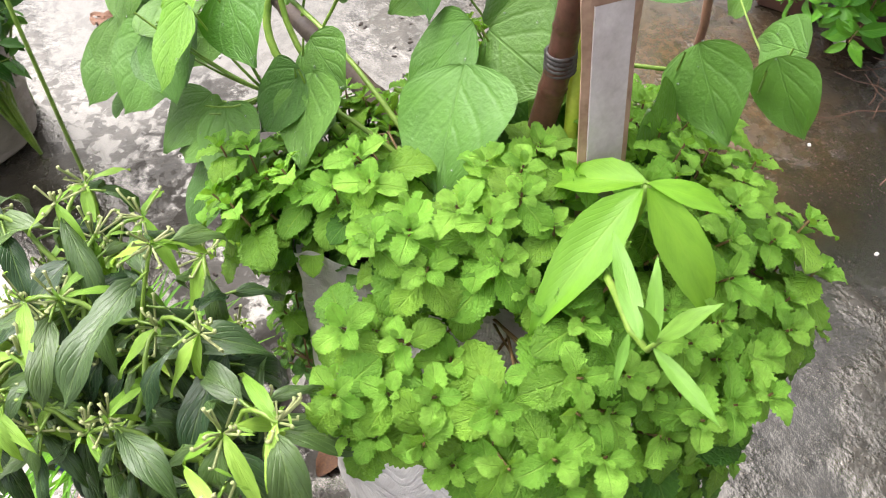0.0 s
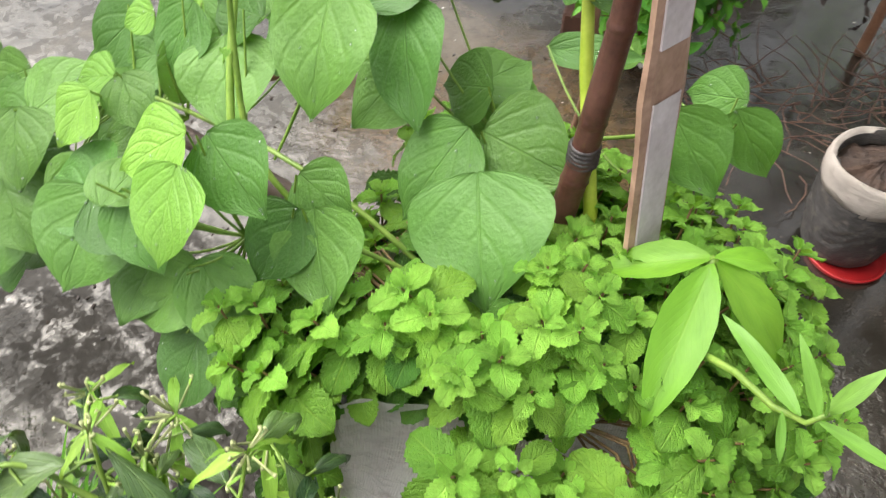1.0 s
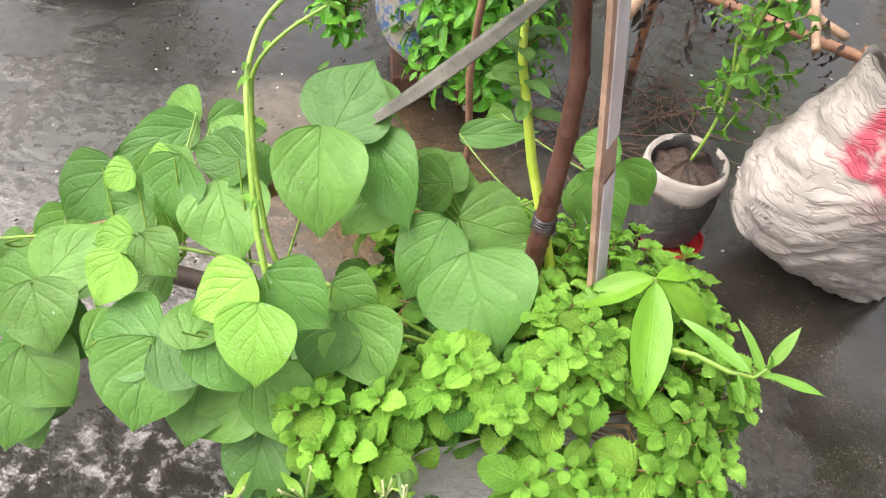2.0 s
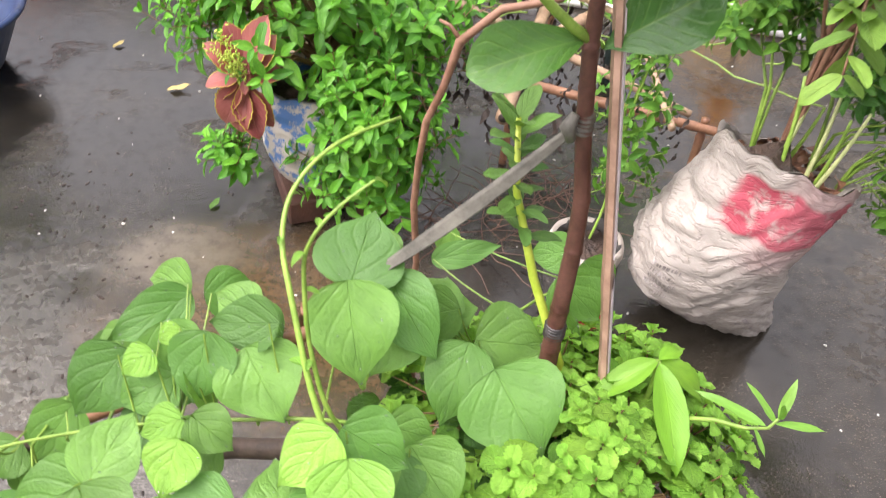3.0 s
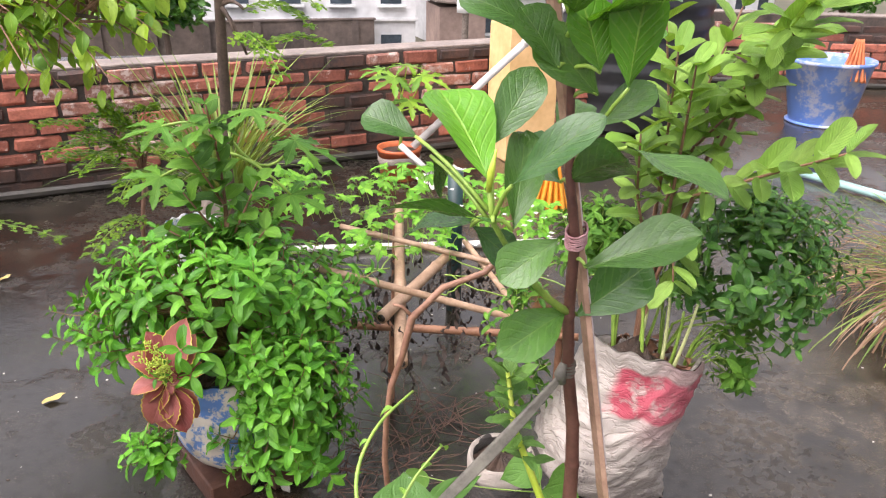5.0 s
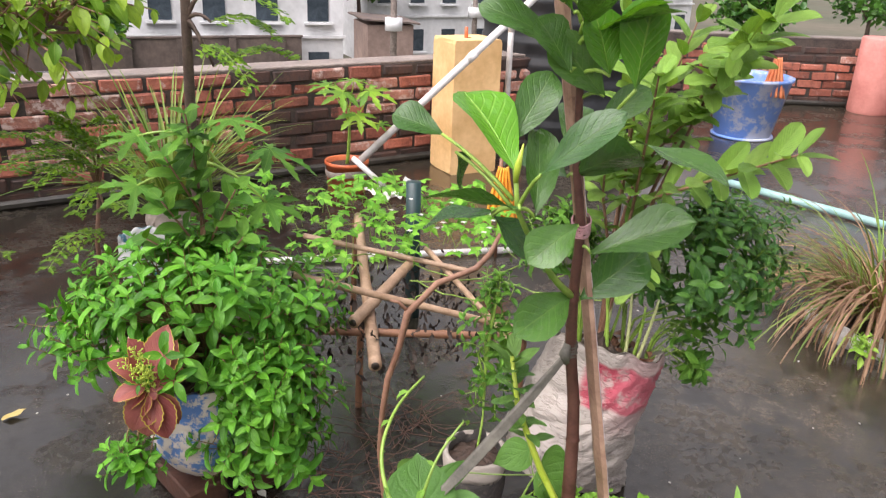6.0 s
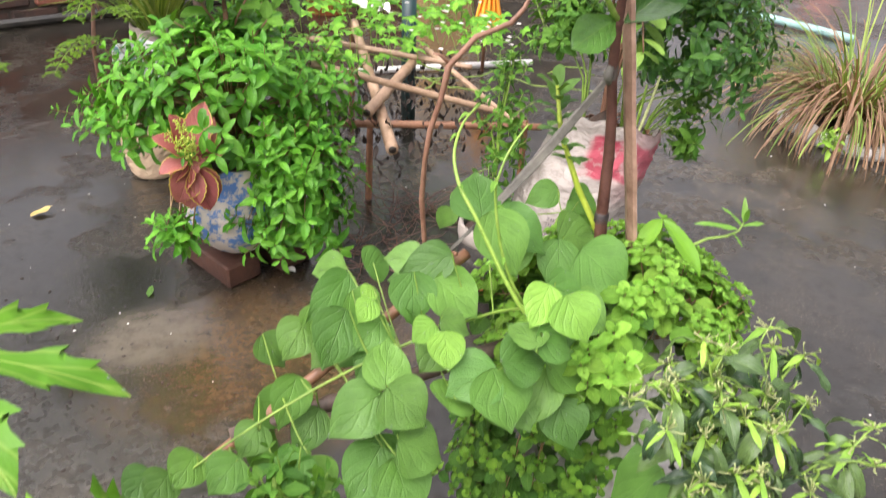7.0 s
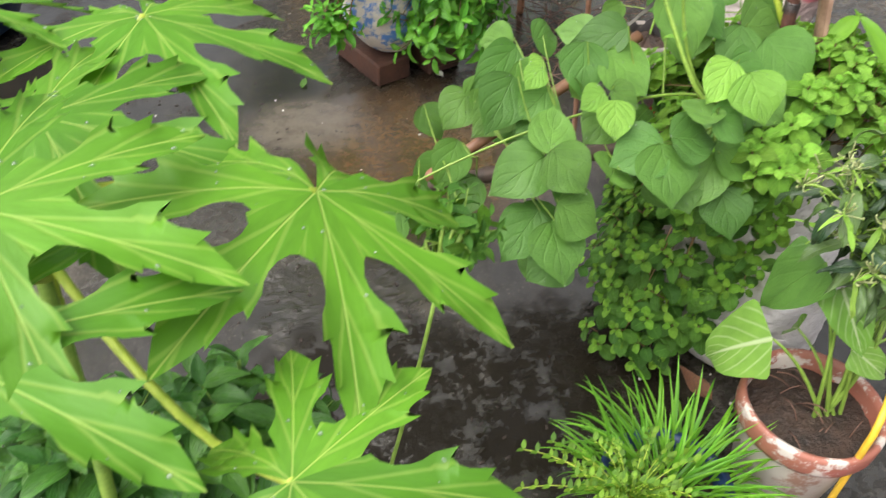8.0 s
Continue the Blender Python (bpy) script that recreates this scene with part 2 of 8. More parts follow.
def brick_material(name, dark, light, lime):
    """Fired clay with a bloom of lime and dark damp stains."""
    m, n, l, b = material(name)
    co = n.new("ShaderNodeTexCoord").outputs["Object"]
    oi = n.new("ShaderNodeObjectInfo")
    sh = n.new("ShaderNodeVectorMath")
    l.new(co, sh.inputs[0])
    k = maths(n, l, "MULTIPLY", oi.outputs["Random"], 40.0)
    cm = n.new("ShaderNodeCombineXYZ")
    for i in range(3):
        l.new(k, cm.inputs[i])
    l.new(cm.outputs[0], sh.inputs[1])
    vec = sh.outputs[0]
    big, fine = noise_tex(n, l, 9.0, 6, vec, 0.65), noise_tex(n, l, 60.0, 4, vec, 0.65)
    col = ramp(n, l, maths(n, l, "ADD", maths(n, l, "MULTIPLY", big, 0.65), maths(n, l, "MULTIPLY", fine, 0.35)), ((0.36, dark), (0.62, light)))
    v = smooth(n, l, oi.outputs["Random"], 0, 1, 0.65, 1.25)
    col = blend(n, l, 1.0, col, v, "MULTIPLY")
    bloom = smooth(n, l, noise_tex(n, l, 14.0, 6, vec, 0.75), 0.6 - lime, 0.72 - lime, 0.0, 0.75)
    col = blend(n, l, bloom, col, (0.55, 0.45, 0.4))
    damp = smooth(n, l, noise_tex(n, l, 5.0, 5, vec, 0.7), 0.58, 0.7, 0.0, 0.7)
    col = blend(n, l, damp, col, (0.03, 0.022, 0.018))
    l.new(col, b.inputs["Base Color"])
    l.new(smooth(n, l, big, 0.3, 0.7, 0.5, 0.85), b.inputs["Roughness"])
    bump(n, l, b, maths(n, l, "ADD", big, fine), 0.8, 0.006)
    return m


M_FLOOR = floor_material()
M_BRICK = brick_material("brick_clay", (0.19, 0.055, 0.034), (0.46, 0.155, 0.10), 0.02)
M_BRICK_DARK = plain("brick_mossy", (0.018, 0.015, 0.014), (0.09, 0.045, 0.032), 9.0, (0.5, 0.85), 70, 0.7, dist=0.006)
M_BRICK_PALE = brick_material("brick_limed", (0.2, 0.075, 0.052), (0.44, 0.21, 0.15), 0.12)
M_MORTAR = plain("mortar", (0.022, 0.018, 0.015), (0.10, 0.075, 0.06), 10.0, (0.6, 0.9), 60, 0.6)
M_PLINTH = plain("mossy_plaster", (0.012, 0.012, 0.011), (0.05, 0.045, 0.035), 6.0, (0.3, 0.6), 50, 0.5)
M_COPING = plain("cement_coping", (0.12, 0.095, 0.08), (0.32, 0.27, 0.235), 8.0, (0.5, 0.8), 60, 0.5)
M_YELLOW = plain("yellow_plaster", (0.55, 0.33, 0.13), (0.78, 0.52, 0.25), 5.0, (0.5, 0.75), 40, 0.25)
M_PINK = plain("red_plaster", (0.42, 0.14, 0.115), (0.58, 0.24, 0.2), 5.0, (0.5, 0.75), 40, 0.25)
M_PVC = plain("white_pvc", (0.5, 0.48, 0.45), (0.74, 0.72, 0.7), 16.0, (0.3, 0.5), 40, 0.15)
M_GREENPVC = plain("dark_green_pvc", (0.008, 0.03, 0.032), (0.02, 0.06, 0.06), 14.0, (0.3, 0.45), 40, 0.15)
M_TEAL = plain("teal_pvc", (0.17, 0.32, 0.31), (0.3, 0.47, 0.44), 10.0, (0.3, 0.5), 40, 0.15)
M_BLACK = plain("black_plastic", (0.008, 0.009, 0.01), (0.03, 0.032, 0.035), 5.0, (0.28, 0.45), 40, 0.12)
M_BLUETUB = painted("faded_blue_plastic", (0.13, 0.26, 0.62), (0.42, 0.46, 0.58), 0.52, 4.0)
M_BLUEBAG = painted("blue_white_sack", (0.07, 0.2, 0.5), (0.6, 0.55, 0.48), 0.47, 22.0, 0.45)
M_NAVY = plain("navy_plastic", (0.006, 0.015, 0.05), (0.015, 0.04, 0.12), 6.0, (0.25, 0.4), 40, 0.12)
M_TERRA = painted("painted_terracotta", (0.34, 0.12, 0.08), (0.62, 0.56, 0.5), 0.53, 24.0, 0.5)
M_TERRA_BODY = painted("limewashed_terracotta", (0.6, 0.55, 0.48), (0.36, 0.2, 0.14), 0.56, 9.0, 0.55)
M_ORANGE = plain("orange_plastic", (0.5, 0.1, 0.03), (0.68, 0.19, 0.07), 9.0, (0.4, 0.6), 40, 0.2)
M_PINKPL = plain("pink_plastic", (0.6, 0.06, 0.2), (0.75, 0.12, 0.3), 9.0, (0.3, 0.5), 40, 0.15)
M_SOIL = plain("wet_soil", (0.018, 0.011, 0.008), (0.07, 0.042, 0.028), 30.0, (0.5, 0.9), 90, 1.0, dist=0.01)
M_BAMBOO = plain("bleached_bamboo", (0.24, 0.145, 0.085), (0.48, 0.33, 0.22), 22.0, (0.4, 0.65), 90, 0.3)
M_BAMBOO_BR = plain("brown_bamboo", (0.16, 0.07, 0.035), (0.32, 0.16, 0.09), 22.0, (0.4, 0.65), 90, 0.3)
M_STAKE = plain("split_bamboo_stake", (0.2, 0.11, 0.075), (0.44, 0.28, 0.2), 26.0, (0.4, 0.6), 120, 0.3)
M_PITH = plain("bamboo_pith", (0.42, 0.36, 0.36), (0.62, 0.55, 0.56), 34.0, (0.35, 0.6), 120, 0.3)
M_BARK = plain("purple_brown_bark", (0.05, 0.018, 0.013), (0.14, 0.058, 0.04), 30.0, (0.35, 0.6), 120, 0.5)
M_BARKTAN = plain("tan_bark", (0.13, 0.06, 0.035), (0.3, 0.16, 0.1), 30.0, (0.4, 0.7), 120, 0.5)
M_TRUNK = plain("grey_brown_bark", (0.05, 0.032, 0.025), (0.16, 0.11, 0.085), 24.0, (0.5, 0.8), 100, 0.6)
M_STRAP = plain("grey_cloth_strap", (0.05, 0.047, 0.038), (0.165, 0.155, 0.125), 30.0, (0.55, 0.8), 160, 0.4)
M_PINKTIE = plain("pink_thread", (0.3, 0.13, 0.14), (0.55, 0.32, 0.33), 60.0, (0.5, 0.7), 200, 0.5)
M_WIRE = plain("twisted_wire", (0.03, 0.026, 0.025), (0.13, 0.12, 0.115), 60.0, (0.3, 0.5), 200, 0.4, metal=0.6)
M_STEM = plain("green_stem", (0.13, 0.24, 0.03), (0.28, 0.42, 0.07), 40.0, (0.35, 0.5), 120, 0.2)
M_STEMY = plain("yellow_green_stem", (0.3, 0.42, 0.03), (0.5, 0.6, 0.08), 40.0, (0.35, 0.5), 120, 0.2)
M_STEMP = plain("pale_stem", (0.3, 0.36, 0.14), (0.5, 0.52, 0.24), 40.0, (0.35, 0.5), 120, 0.2)
M_STEMR = plain("reddish_stem", (0.12, 0.07, 0.03), (0.24, 0.15, 0.06), 40.0, (0.4, 0.6), 120, 0.2)
M_DRY = plain("dry_twig", (0.07, 0.035, 0.025), (0.2, 0.11, 0.075), 30.0, (0.6, 0.9), 120, 0.4)
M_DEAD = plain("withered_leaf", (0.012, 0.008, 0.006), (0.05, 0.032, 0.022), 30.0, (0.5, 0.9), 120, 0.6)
M_SACK = sack_material("white_sack_cloth", (0.8, 0.76, 0.74))
M_SACKRED = sack_material("printed_sack_cloth", (0.39, 0.35, 0.31), True)
M_BEIGE = sack_material("beige_sack_cloth", (0.62, 0.46, 0.3))
M_POTGREY = sack_material("grey_bag", (0.4, 0.34, 0.29))
M_PALEBAG = sack_material("pale_bag", (0.52, 0.46, 0.4))
M_DARKBAG = sack_material("dark_bag", (0.05, 0.046, 0.043))
M_PRINT = plain("faded_sack_print", (0.12, 0.1, 0.095), (0.34, 0.3, 0.28), 70.0, (0.5, 0.7), 90, 0.1)
M_DROP, _, _, db = material("rain_water")
db.inputs["Base Color"].default_value = (0.9, 0.95, 0.9, 1)
db.inputs["Roughness"].default_value = 0.02
db.inputs["IOR"].default_value = 1.33
db.inputs["Transmission Weight"].default_value = 0.85
M_YELLEAF = plain("fallen_yellow_leaf", (0.42, 0.3, 0.07), (0.62, 0.5, 0.2), 40.0, (0.35, 0.6), 80, 0.3)
M_BROWNLEAF = plain("brown_dry_leaf", (0.09, 0.04, 0.022), (0.24, 0.11, 0.055), 30.0, (0.5, 0.8), 80, 0.4)
M_CHIP = plain("white_chips", (0.35, 0.33, 0.3), (0.7, 0.68, 0.62), 60.0, (0.5, 0.8), 90, 0.2)

L_BEAN = leaf_material("bean_leaf", (0.078, 0.195, 0.036), (0.138, 0.285, 0.052), (0.19, 0.345, 0.08), 3.6, 1.0, 0.11, 0.42, 0.24, 0.7, spec=0.36, vein_w=0.02, crinkle=0.22, pillow=0.2)
L_BEANNEW = leaf_material("young_bean_leaf", (0.2, 0.42, 0.06), (0.26, 0.5, 0.075), (0.32, 0.54, 0.12), 4.5, 1.0, 0.16, 0.42, 0.28, 0.7, vein_w=0.025, hue=0.1, crinkle=0.3, pillow=0.4)
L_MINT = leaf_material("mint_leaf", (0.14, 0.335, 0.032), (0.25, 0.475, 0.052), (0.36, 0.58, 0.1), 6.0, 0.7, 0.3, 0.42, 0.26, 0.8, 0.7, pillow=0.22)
# older mint green, darkened further for the shade between and below rosettes
L_MINTOLDSHADE = leaf_material("old_mint_leaf", (0.042, 0.135, 0.014), (0.085, 0.21, 0.022), (0.2, 0.38, 0.07), 6.0, 0.7, 0.3, 0.42, 0.2, 0.8, 0.7, pillow=0.22)
L_MINTTIP = leaf_material("young_mint_leaf", (0.27, 0.60, 0.07), (0.37, 0.70, 0.10), (0.52, 0.78, 0.18), 6.0, 0.7, 0.3, 0.5, 0.3, 1.0, 0.5, hue=0.12)
L_SHRUB = leaf_material("shrub_leaf", (0.06, 0.24, 0.018), (0.155, 0.43, 0.035), (0.26, 0.54, 0.07), 6.0, 0.9, 0.25, 0.36, 0.26, 0.5)
L_JACK = leaf_material("jackfruit_leaf", (0.034, 0.11, 0.02), (0.085, 0.20, 0.033), (0.24, 0.38, 0.1), 8.0, 0.55, 0.26, 0.26, 0.22, 0.4, vein_w=0.03, spec=0.55, crinkle=0.1, pillow=0.08)
L_JACKNEW = leaf_material("young_jackfruit_leaf", (0.09, 0.27, 0.022), (0.13, 0.35, 0.03), (0.36, 0.54, 0.11), 8.0, 0.55, 0.4, 0.28, 0.28, 0.7, vein_w=0.04)
L_LANCE = leaf_material("knotweed_leaf", (0.17, 0.41, 0.03), (0.26, 0.53, 0.045), (0.42, 0.63, 0.09), 14.0, 0.6, 0.1, 0.36, 0.3, 0.2, vein_w=0.04)
L_LANCEDK = leaf_material("spurge_leaf", (0.13, 0.29, 0.04), (0.20, 0.39, 0.06), (0.315, 0.575, 0.124), 12.0, 0.6, 0.1, 0.38, 0.25, 0.2)
L_GUAVA = leaf_material("guava_leaf", (0.165, 0.33, 0.05), (0.28, 0.47, 0.08), (0.33, 0.48, 0.11), 11.0, 0.6, 0.35, 0.42, 0.28, 0.9, pillow=0.4)
L_CHILI = leaf_material("chili_leaf", (0.036, 0.125, 0.022), (0.105, 0.265, 0.04), (0.168, 0.345, 0.062), 6.0, 0.9, 0.2, 0.3, 0.22, 0.5)
L_CURL = leaf_material("curled_chili_leaf", (0.025, 0.062, 0.024), (0.13, 0.22, 0.06), (0.3, 0.43, 0.14), 6.0, 0.9, 0.25, 0.3, 0.15, 0.6, spec=0.5, hue=0.25)
L_CHILINEW = leaf_material("pale_chili_leaf", (0.210, 0.414, 0.050), (0.357, 0.575, 0.087), (0.420, 0.632, 0.124), 6.0, 0.9, 0.25, 0.38, 0.3, 0.4)
L_PAPAYA = leaf_material("papaya_leaf", (0.085, 0.245, 0.014), (0.13, 0.33, 0.02), (0.46, 0.58, 0.14), 3.0, 0.9, 0.5, 0.46, 0.24, 0.4, spec=0.3, vein_w=0.03, hue=0.08)
L_COLEUS = leaf_material("coleus_leaf", (0.27, 0.07, 0.065), (0.38, 0.13, 0.11), (0.42, 0.18, 0.14), 7.0, 0.7, 0.3, 0.42, 0.22, 0.6, edge=(0.5, 0.42, 0.06), hue=0.12)
L_SYNG = leaf_material("syngonium_leaf", (0.16, 0.36, 0.05), (0.24, 0.45, 0.08), (0.7, 0.78, 0.5), 5.0, 0.8, 0.6, 0.34, 0.28, 0.4, vein_w=0.06, hue=0.1)
L_GOURD = leaf_material("gourd_leaf", (0.105, 0.345, 0.022), (0.231, 0.529, 0.043), (0.336, 0.621, 0.087), 4.0, 0.9, 0.3, 0.42, 0.3, 0.5)
L_MORINGA = leaf_material("feathery_leaf", (0.10, 0.24, 0.02), (0.24, 0.42, 0.03), (0.3, 0.46, 0.07), 5.0, 0.9, 0.2, 0.42, 0.3, 0.3)
L_LIME = leaf_material("lime_leaf", (0.12, 0.28, 0.018), (0.3, 0.46, 0.04), (0.38, 0.52, 0.09), 7.0, 0.8, 0.3, 0.36, 0.32, 0.4)
L_SAPLING = leaf_material("sapling_leaf", (0.055, 0.17, 0.022), (0.12, 0.28, 0.03), (0.2, 0.36, 0.06), 8.0, 0.7, 0.35, 0.48, 0.28, 0.5, spec=0.22)
L_GRASS = leaf_material("lily_grass", (0.09, 0.28, 0.018), (0.18, 0.43, 0.03), (0.24, 0.48, 0.05), 1.0, 0.2, 0.2, 0.36, 0.28, 0.2)
L_LEMON = leaf_material("lemongrass", (0.12, 0.22, 0.035), (0.27, 0.34, 0.075), (0.3, 0.38, 0.1), 1.0, 0.2, 0.2, 0.45, 0.25, 0.2, hue=0.25)
L_LEMONDRY = leaf_material("dry_lemongrass", (0.2, 0.11, 0.065), (0.36, 0.23, 0.14), (0.3, 0.22, 0.14), 1.0, 0.2, 0.2, 0.55, 0.2, 0.2, hue=0.25)


# ---- shapes ----
rng = random.Random(7)
WORLD = {}
ID = Matrix.Identity(4)


class Geo:
    """Points, faces and one UV a point, gathered for one mesh."""

    def __init__(self):
        self.v, self.f, self.uv, self.mi, self.cur = [], [], [], [], 0

    def add(self, v, f, uv=None, m=None):
        k = len(self.v)
        if m is not None:
            a = np.array(m)
            v = np.asarray(v) @ a[:3, :3].T + a[:3, 3]
        self.v.extend(tuple(p) for p in v)
        self.f.extend(tuple(i + k for i in q) for q in f)
        self.uv.extend([(0.5, 0.5)] * len(v) if uv is None else [tuple(p) for p in uv])
        self.mi.extend([self.cur] * len(f))
        return self

    def tube(self, pts, radii, sides=8, caps=True):
        pts = [Vector(p) for p in pts]
        if isinstance(radii, (int, float)):
            radii = [radii] * len(pts)
        v, uv, f = [], [], []
        side = None
        for i, p in enumerate(pts):
            d = (pts[min(i + 1, len(pts) - 1)] - pts[max(i - 1, 0)]).normalized()
            if side is None:
                side = d.orthogonal().normalized()
            side = (side - d * side.dot(d)).normalized()
            other = d.cross(side)
            for j in range(sides):
                a = 2 * math.pi * j / sides
                v.append(p + (side * math.cos(a) + other * math.sin(a)) * radii[i])
                uv.append((i / max(1, len(pts) - 1), j / sides))
        for i in range(len(pts) - 1):
            for j in range(sides):
                a, b = i * sides + j, i * sides + (j + 1) % sides
                f.append((a, b, b + sides, a + sides))
        if caps:
            f.append(tuple(range(sides))[::-1])
            f.append(tuple(range((len(pts) - 1) * sides, len(pts) * sides)))
        return self.add(v, f, uv)

    def lathe(self, profile, seg=40, wobble=None, centre=(0, 0, 0), close=False):
        v, uv, f = [], [], []
        for i, (r, z) in enumerate(profile):
            for j in range(seg):
                a = 2 * math.pi * j / seg
                rr, zz = wobble(r, z, a) if wobble else (r, z)
                v.append((centre[0] + rr * math.cos(a), centre[1] + rr * math.sin(a), centre[2] + zz))
                uv.append((j / seg, i / (len(profile) - 1)))
        for i in range(len(profile) - 1):
            for j in range(seg):
                a, b = i * seg + j, i * seg + (j + 1) % seg
                f.append((a, b, b + seg, a + seg))
        if close:
            f.append(tuple(range(seg))[::-1])
            f.append(tuple(range((len(profile) - 1) * seg, len(profile) * seg)))
        return self.add(v, f, uv)

    def box(self, sx, sy, sz, m=ID, bev=0.0):
        bm = bmesh.new()
        bmesh.ops.create_cube(bm, size=1.0)
        bmesh.ops.scale(bm, vec=(sx, sy, sz), verts=bm.verts)
        if bev:
            bmesh.ops.bevel(bm, geom=list(bm.edges), offset=bev, segments=1, affect="EDGES")
        bm.verts.index_update()
        self.add([tuple(x.co) for x in bm.verts], [[x.index for x in q.verts] for q in bm.faces], None, m)
        bm.free()
        return self

    def mesh(self, name, mats, smooth_=True):
        me = bpy.data.meshes.new(name)
        me.from_pydata([tuple(map(float, p)) for p in self.v], [], self.f)
        lay = me.uv_layers.new(name="UVMap")
        idx = np.zeros(len(me.loops), dtype=np.int32)
        me.loops.foreach_get("vertex_index", idx)
        lay.data.foreach_set("uv", np.array(self.uv, dtype=np.float32)[idx].ravel())
        for m in mats if isinstance(mats, (list, tuple)) else [mats]:
            me.materials.append(m)
        me.polygons.foreach_set("material_index", np.array(self.mi, dtype=np.int32))
        if smooth_:
            me.polygons.foreach_set("use_smooth", np.ones(len(me.polygons), dtype=bool))
        me.update()
        return me


def thing(name, base, label, category, group="", kind=""):
    ob = new(name)
    ob.empty_display_size = 0.05
    ob.matrix_basis = Matrix.Translation(base)
    WORLD[ob] = Matrix.Translation(base)
    return tagged(ob, label, category, group, kind)


def part(name, data, parent, label="", m=ID, kind=""):
    """One mesh object under a thing or a part; m is its place in the world."""
    ob = new(name, data)
    ob.parent = parent
    ob.matrix_basis = WORLD[parent].inverted() @ m
    WORLD[ob] = m
    return tagged(ob, label, kind=kind)


def solid(name, data, label, category, group="", kind="", m=ID):
    ob = new(name, data)
    ob.matrix_basis = m
    WORLD[ob] = m
    return tagged(ob, label, category, group, kind)


def frame_to(base, way, up=(0, 0, 1), size=1.0, width=None):
    """A pose whose y runs along way and whose z leans towards up."""
    y = Vector(way).normalized()
    z = Vector(up)
    z = z - y * z.dot(y)
    if z.length < 1e-4:
        z = y.orthogonal()
    z.normalize()
    x = y.cross(z)
    w = size if width is None else width
    m = Matrix((x * w, y * size, z * size)).transposed().to_4x4()
    m.translation = Vector(base)
    return m


OUT = {
    "bean": ([0, .01, .04, .09, .16, .25, .35, .45, .55, .65, .74, .81, .87, .92, .96, 1], [.06, .28, .52, .73, .89, .98, 1, .96, .86, .72, .55, .39, .25, .14, .07, 0]),
    "mint": ([0, .04, .12, .25, .4, .55, .7, .84, .94, 1], [.12, .4, .68, .92, 1, .98, .86, .6, .32, .04]),
    "ovate": ([0, .06, .16, .3, .45, .6, .75, .88, .96, 1], [.06, .3, .66, .95, 1, .88, .66, .36, .14, 0]),
    "obovate": ([0, .08, .2, .35, .5, .65, .78, .9, .97, 1], [.04, .16, .42, .7, .9, 1, .95, .65, .28, 0]),
    "lance": ([0, .06, .18, .32, .48, .64, .8, .92, 1], [.06, .35, .75, .98, 1, .84, .52, .22, 0]),
    "oblong": ([0, .05, .15, .3, .5, .7, .85, .95, 1], [.06, .34, .72, .96, 1, .95, .75, .38, .02]),
    "arrow": ([0, .03, .1, .2, .35, .5, .65, .8, .92, 1], [.9, 1, .98, .9, .84, .72, .54, .32, .13, 0]),
    "blade": ([0, .15, .4, .7, .9, 1], [.7, 1, .95, .7, .35, 0]),
    "heart": ([0, .03, .1, .2, .35, .5, .7, .86, 1], [.5, .82, .97, 1, .92, .76, .46, .2, 0]),
}


def leaf(outline, ratio, fold=0.25, droop=0.5, wave=0.03, serr=0.0, nv=4, nu=0, seed=0, roll=0.0, ripple=0.0):
    """A leaf one unit long from the origin along y: points, faces, UVs. fold: V across it; droop: bend along it; roll: edges curled down."""
    r = random.Random(seed)
    us, ws = OUT[outline]
    if nu:
        u = np.linspace(0, 1, nu + 1)
        w = np.interp(u, us, ws)
        if serr:
            w = w * (1 - serr * (np.arange(nu + 1) % 2))
            w[0] = ws[0]
    else:
        u, w = np.array(us), np.array(ws)
    ph, ph2 = r.uniform(0, 6), r.uniform(0, 6)
    t = np.linspace(-1, 1, nv + 1)
    V, UV, F = [], [], []
    for i in range(len(u)):
        a = droop * u[i]
        cy = u[i] if abs(droop) < 1e-3 else math.sin(a) / droop
        cz = 0 if abs(droop) < 1e-3 else -(1 - math.cos(a)) / droop
        for k in t:
            x = k * w[i] * ratio / 2
            d = abs(x) * fold - roll * (abs(k) ** 2) * w[i] * ratio + wave * abs(k) * math.sin(u[i] * 9 + ph + (2 if k < 0 else 0))
            d += ripple * math.sin(u[i] * 40 + abs(k) * 4 + ph2) * abs(k)
            xx = x * (1 - 0.5 * roll)
            V.append((xx, cy + d * math.sin(a), cz + d * math.cos(a)))
            UV.append((u[i], k * 0.5 + 0.5))
    n = nv + 1
    for i in range(len(u) - 1):
        for j in range(nv):
            F.append((i * n + j, i * n + j + 1, (i + 1) * n + j + 1, (i + 1) * n + j))
    return np.array(V), F, UV


def variants(outline, ratio, count=3, **k):
    base = dict(k)
    out = []
    for i in range(count):
        r = random.Random(100 + i)
        q = dict(base)
        q["fold"] = base.get("fold", 0.25) * r.uniform(0.5, 1.5)
        q["droop"] = base.get("droop", 0.5) * r.uniform(0.5, 1.5)
        out.append(leaf(outline, ratio * r.uniform(0.92, 1.08), seed=i + 1, **q))
    return out


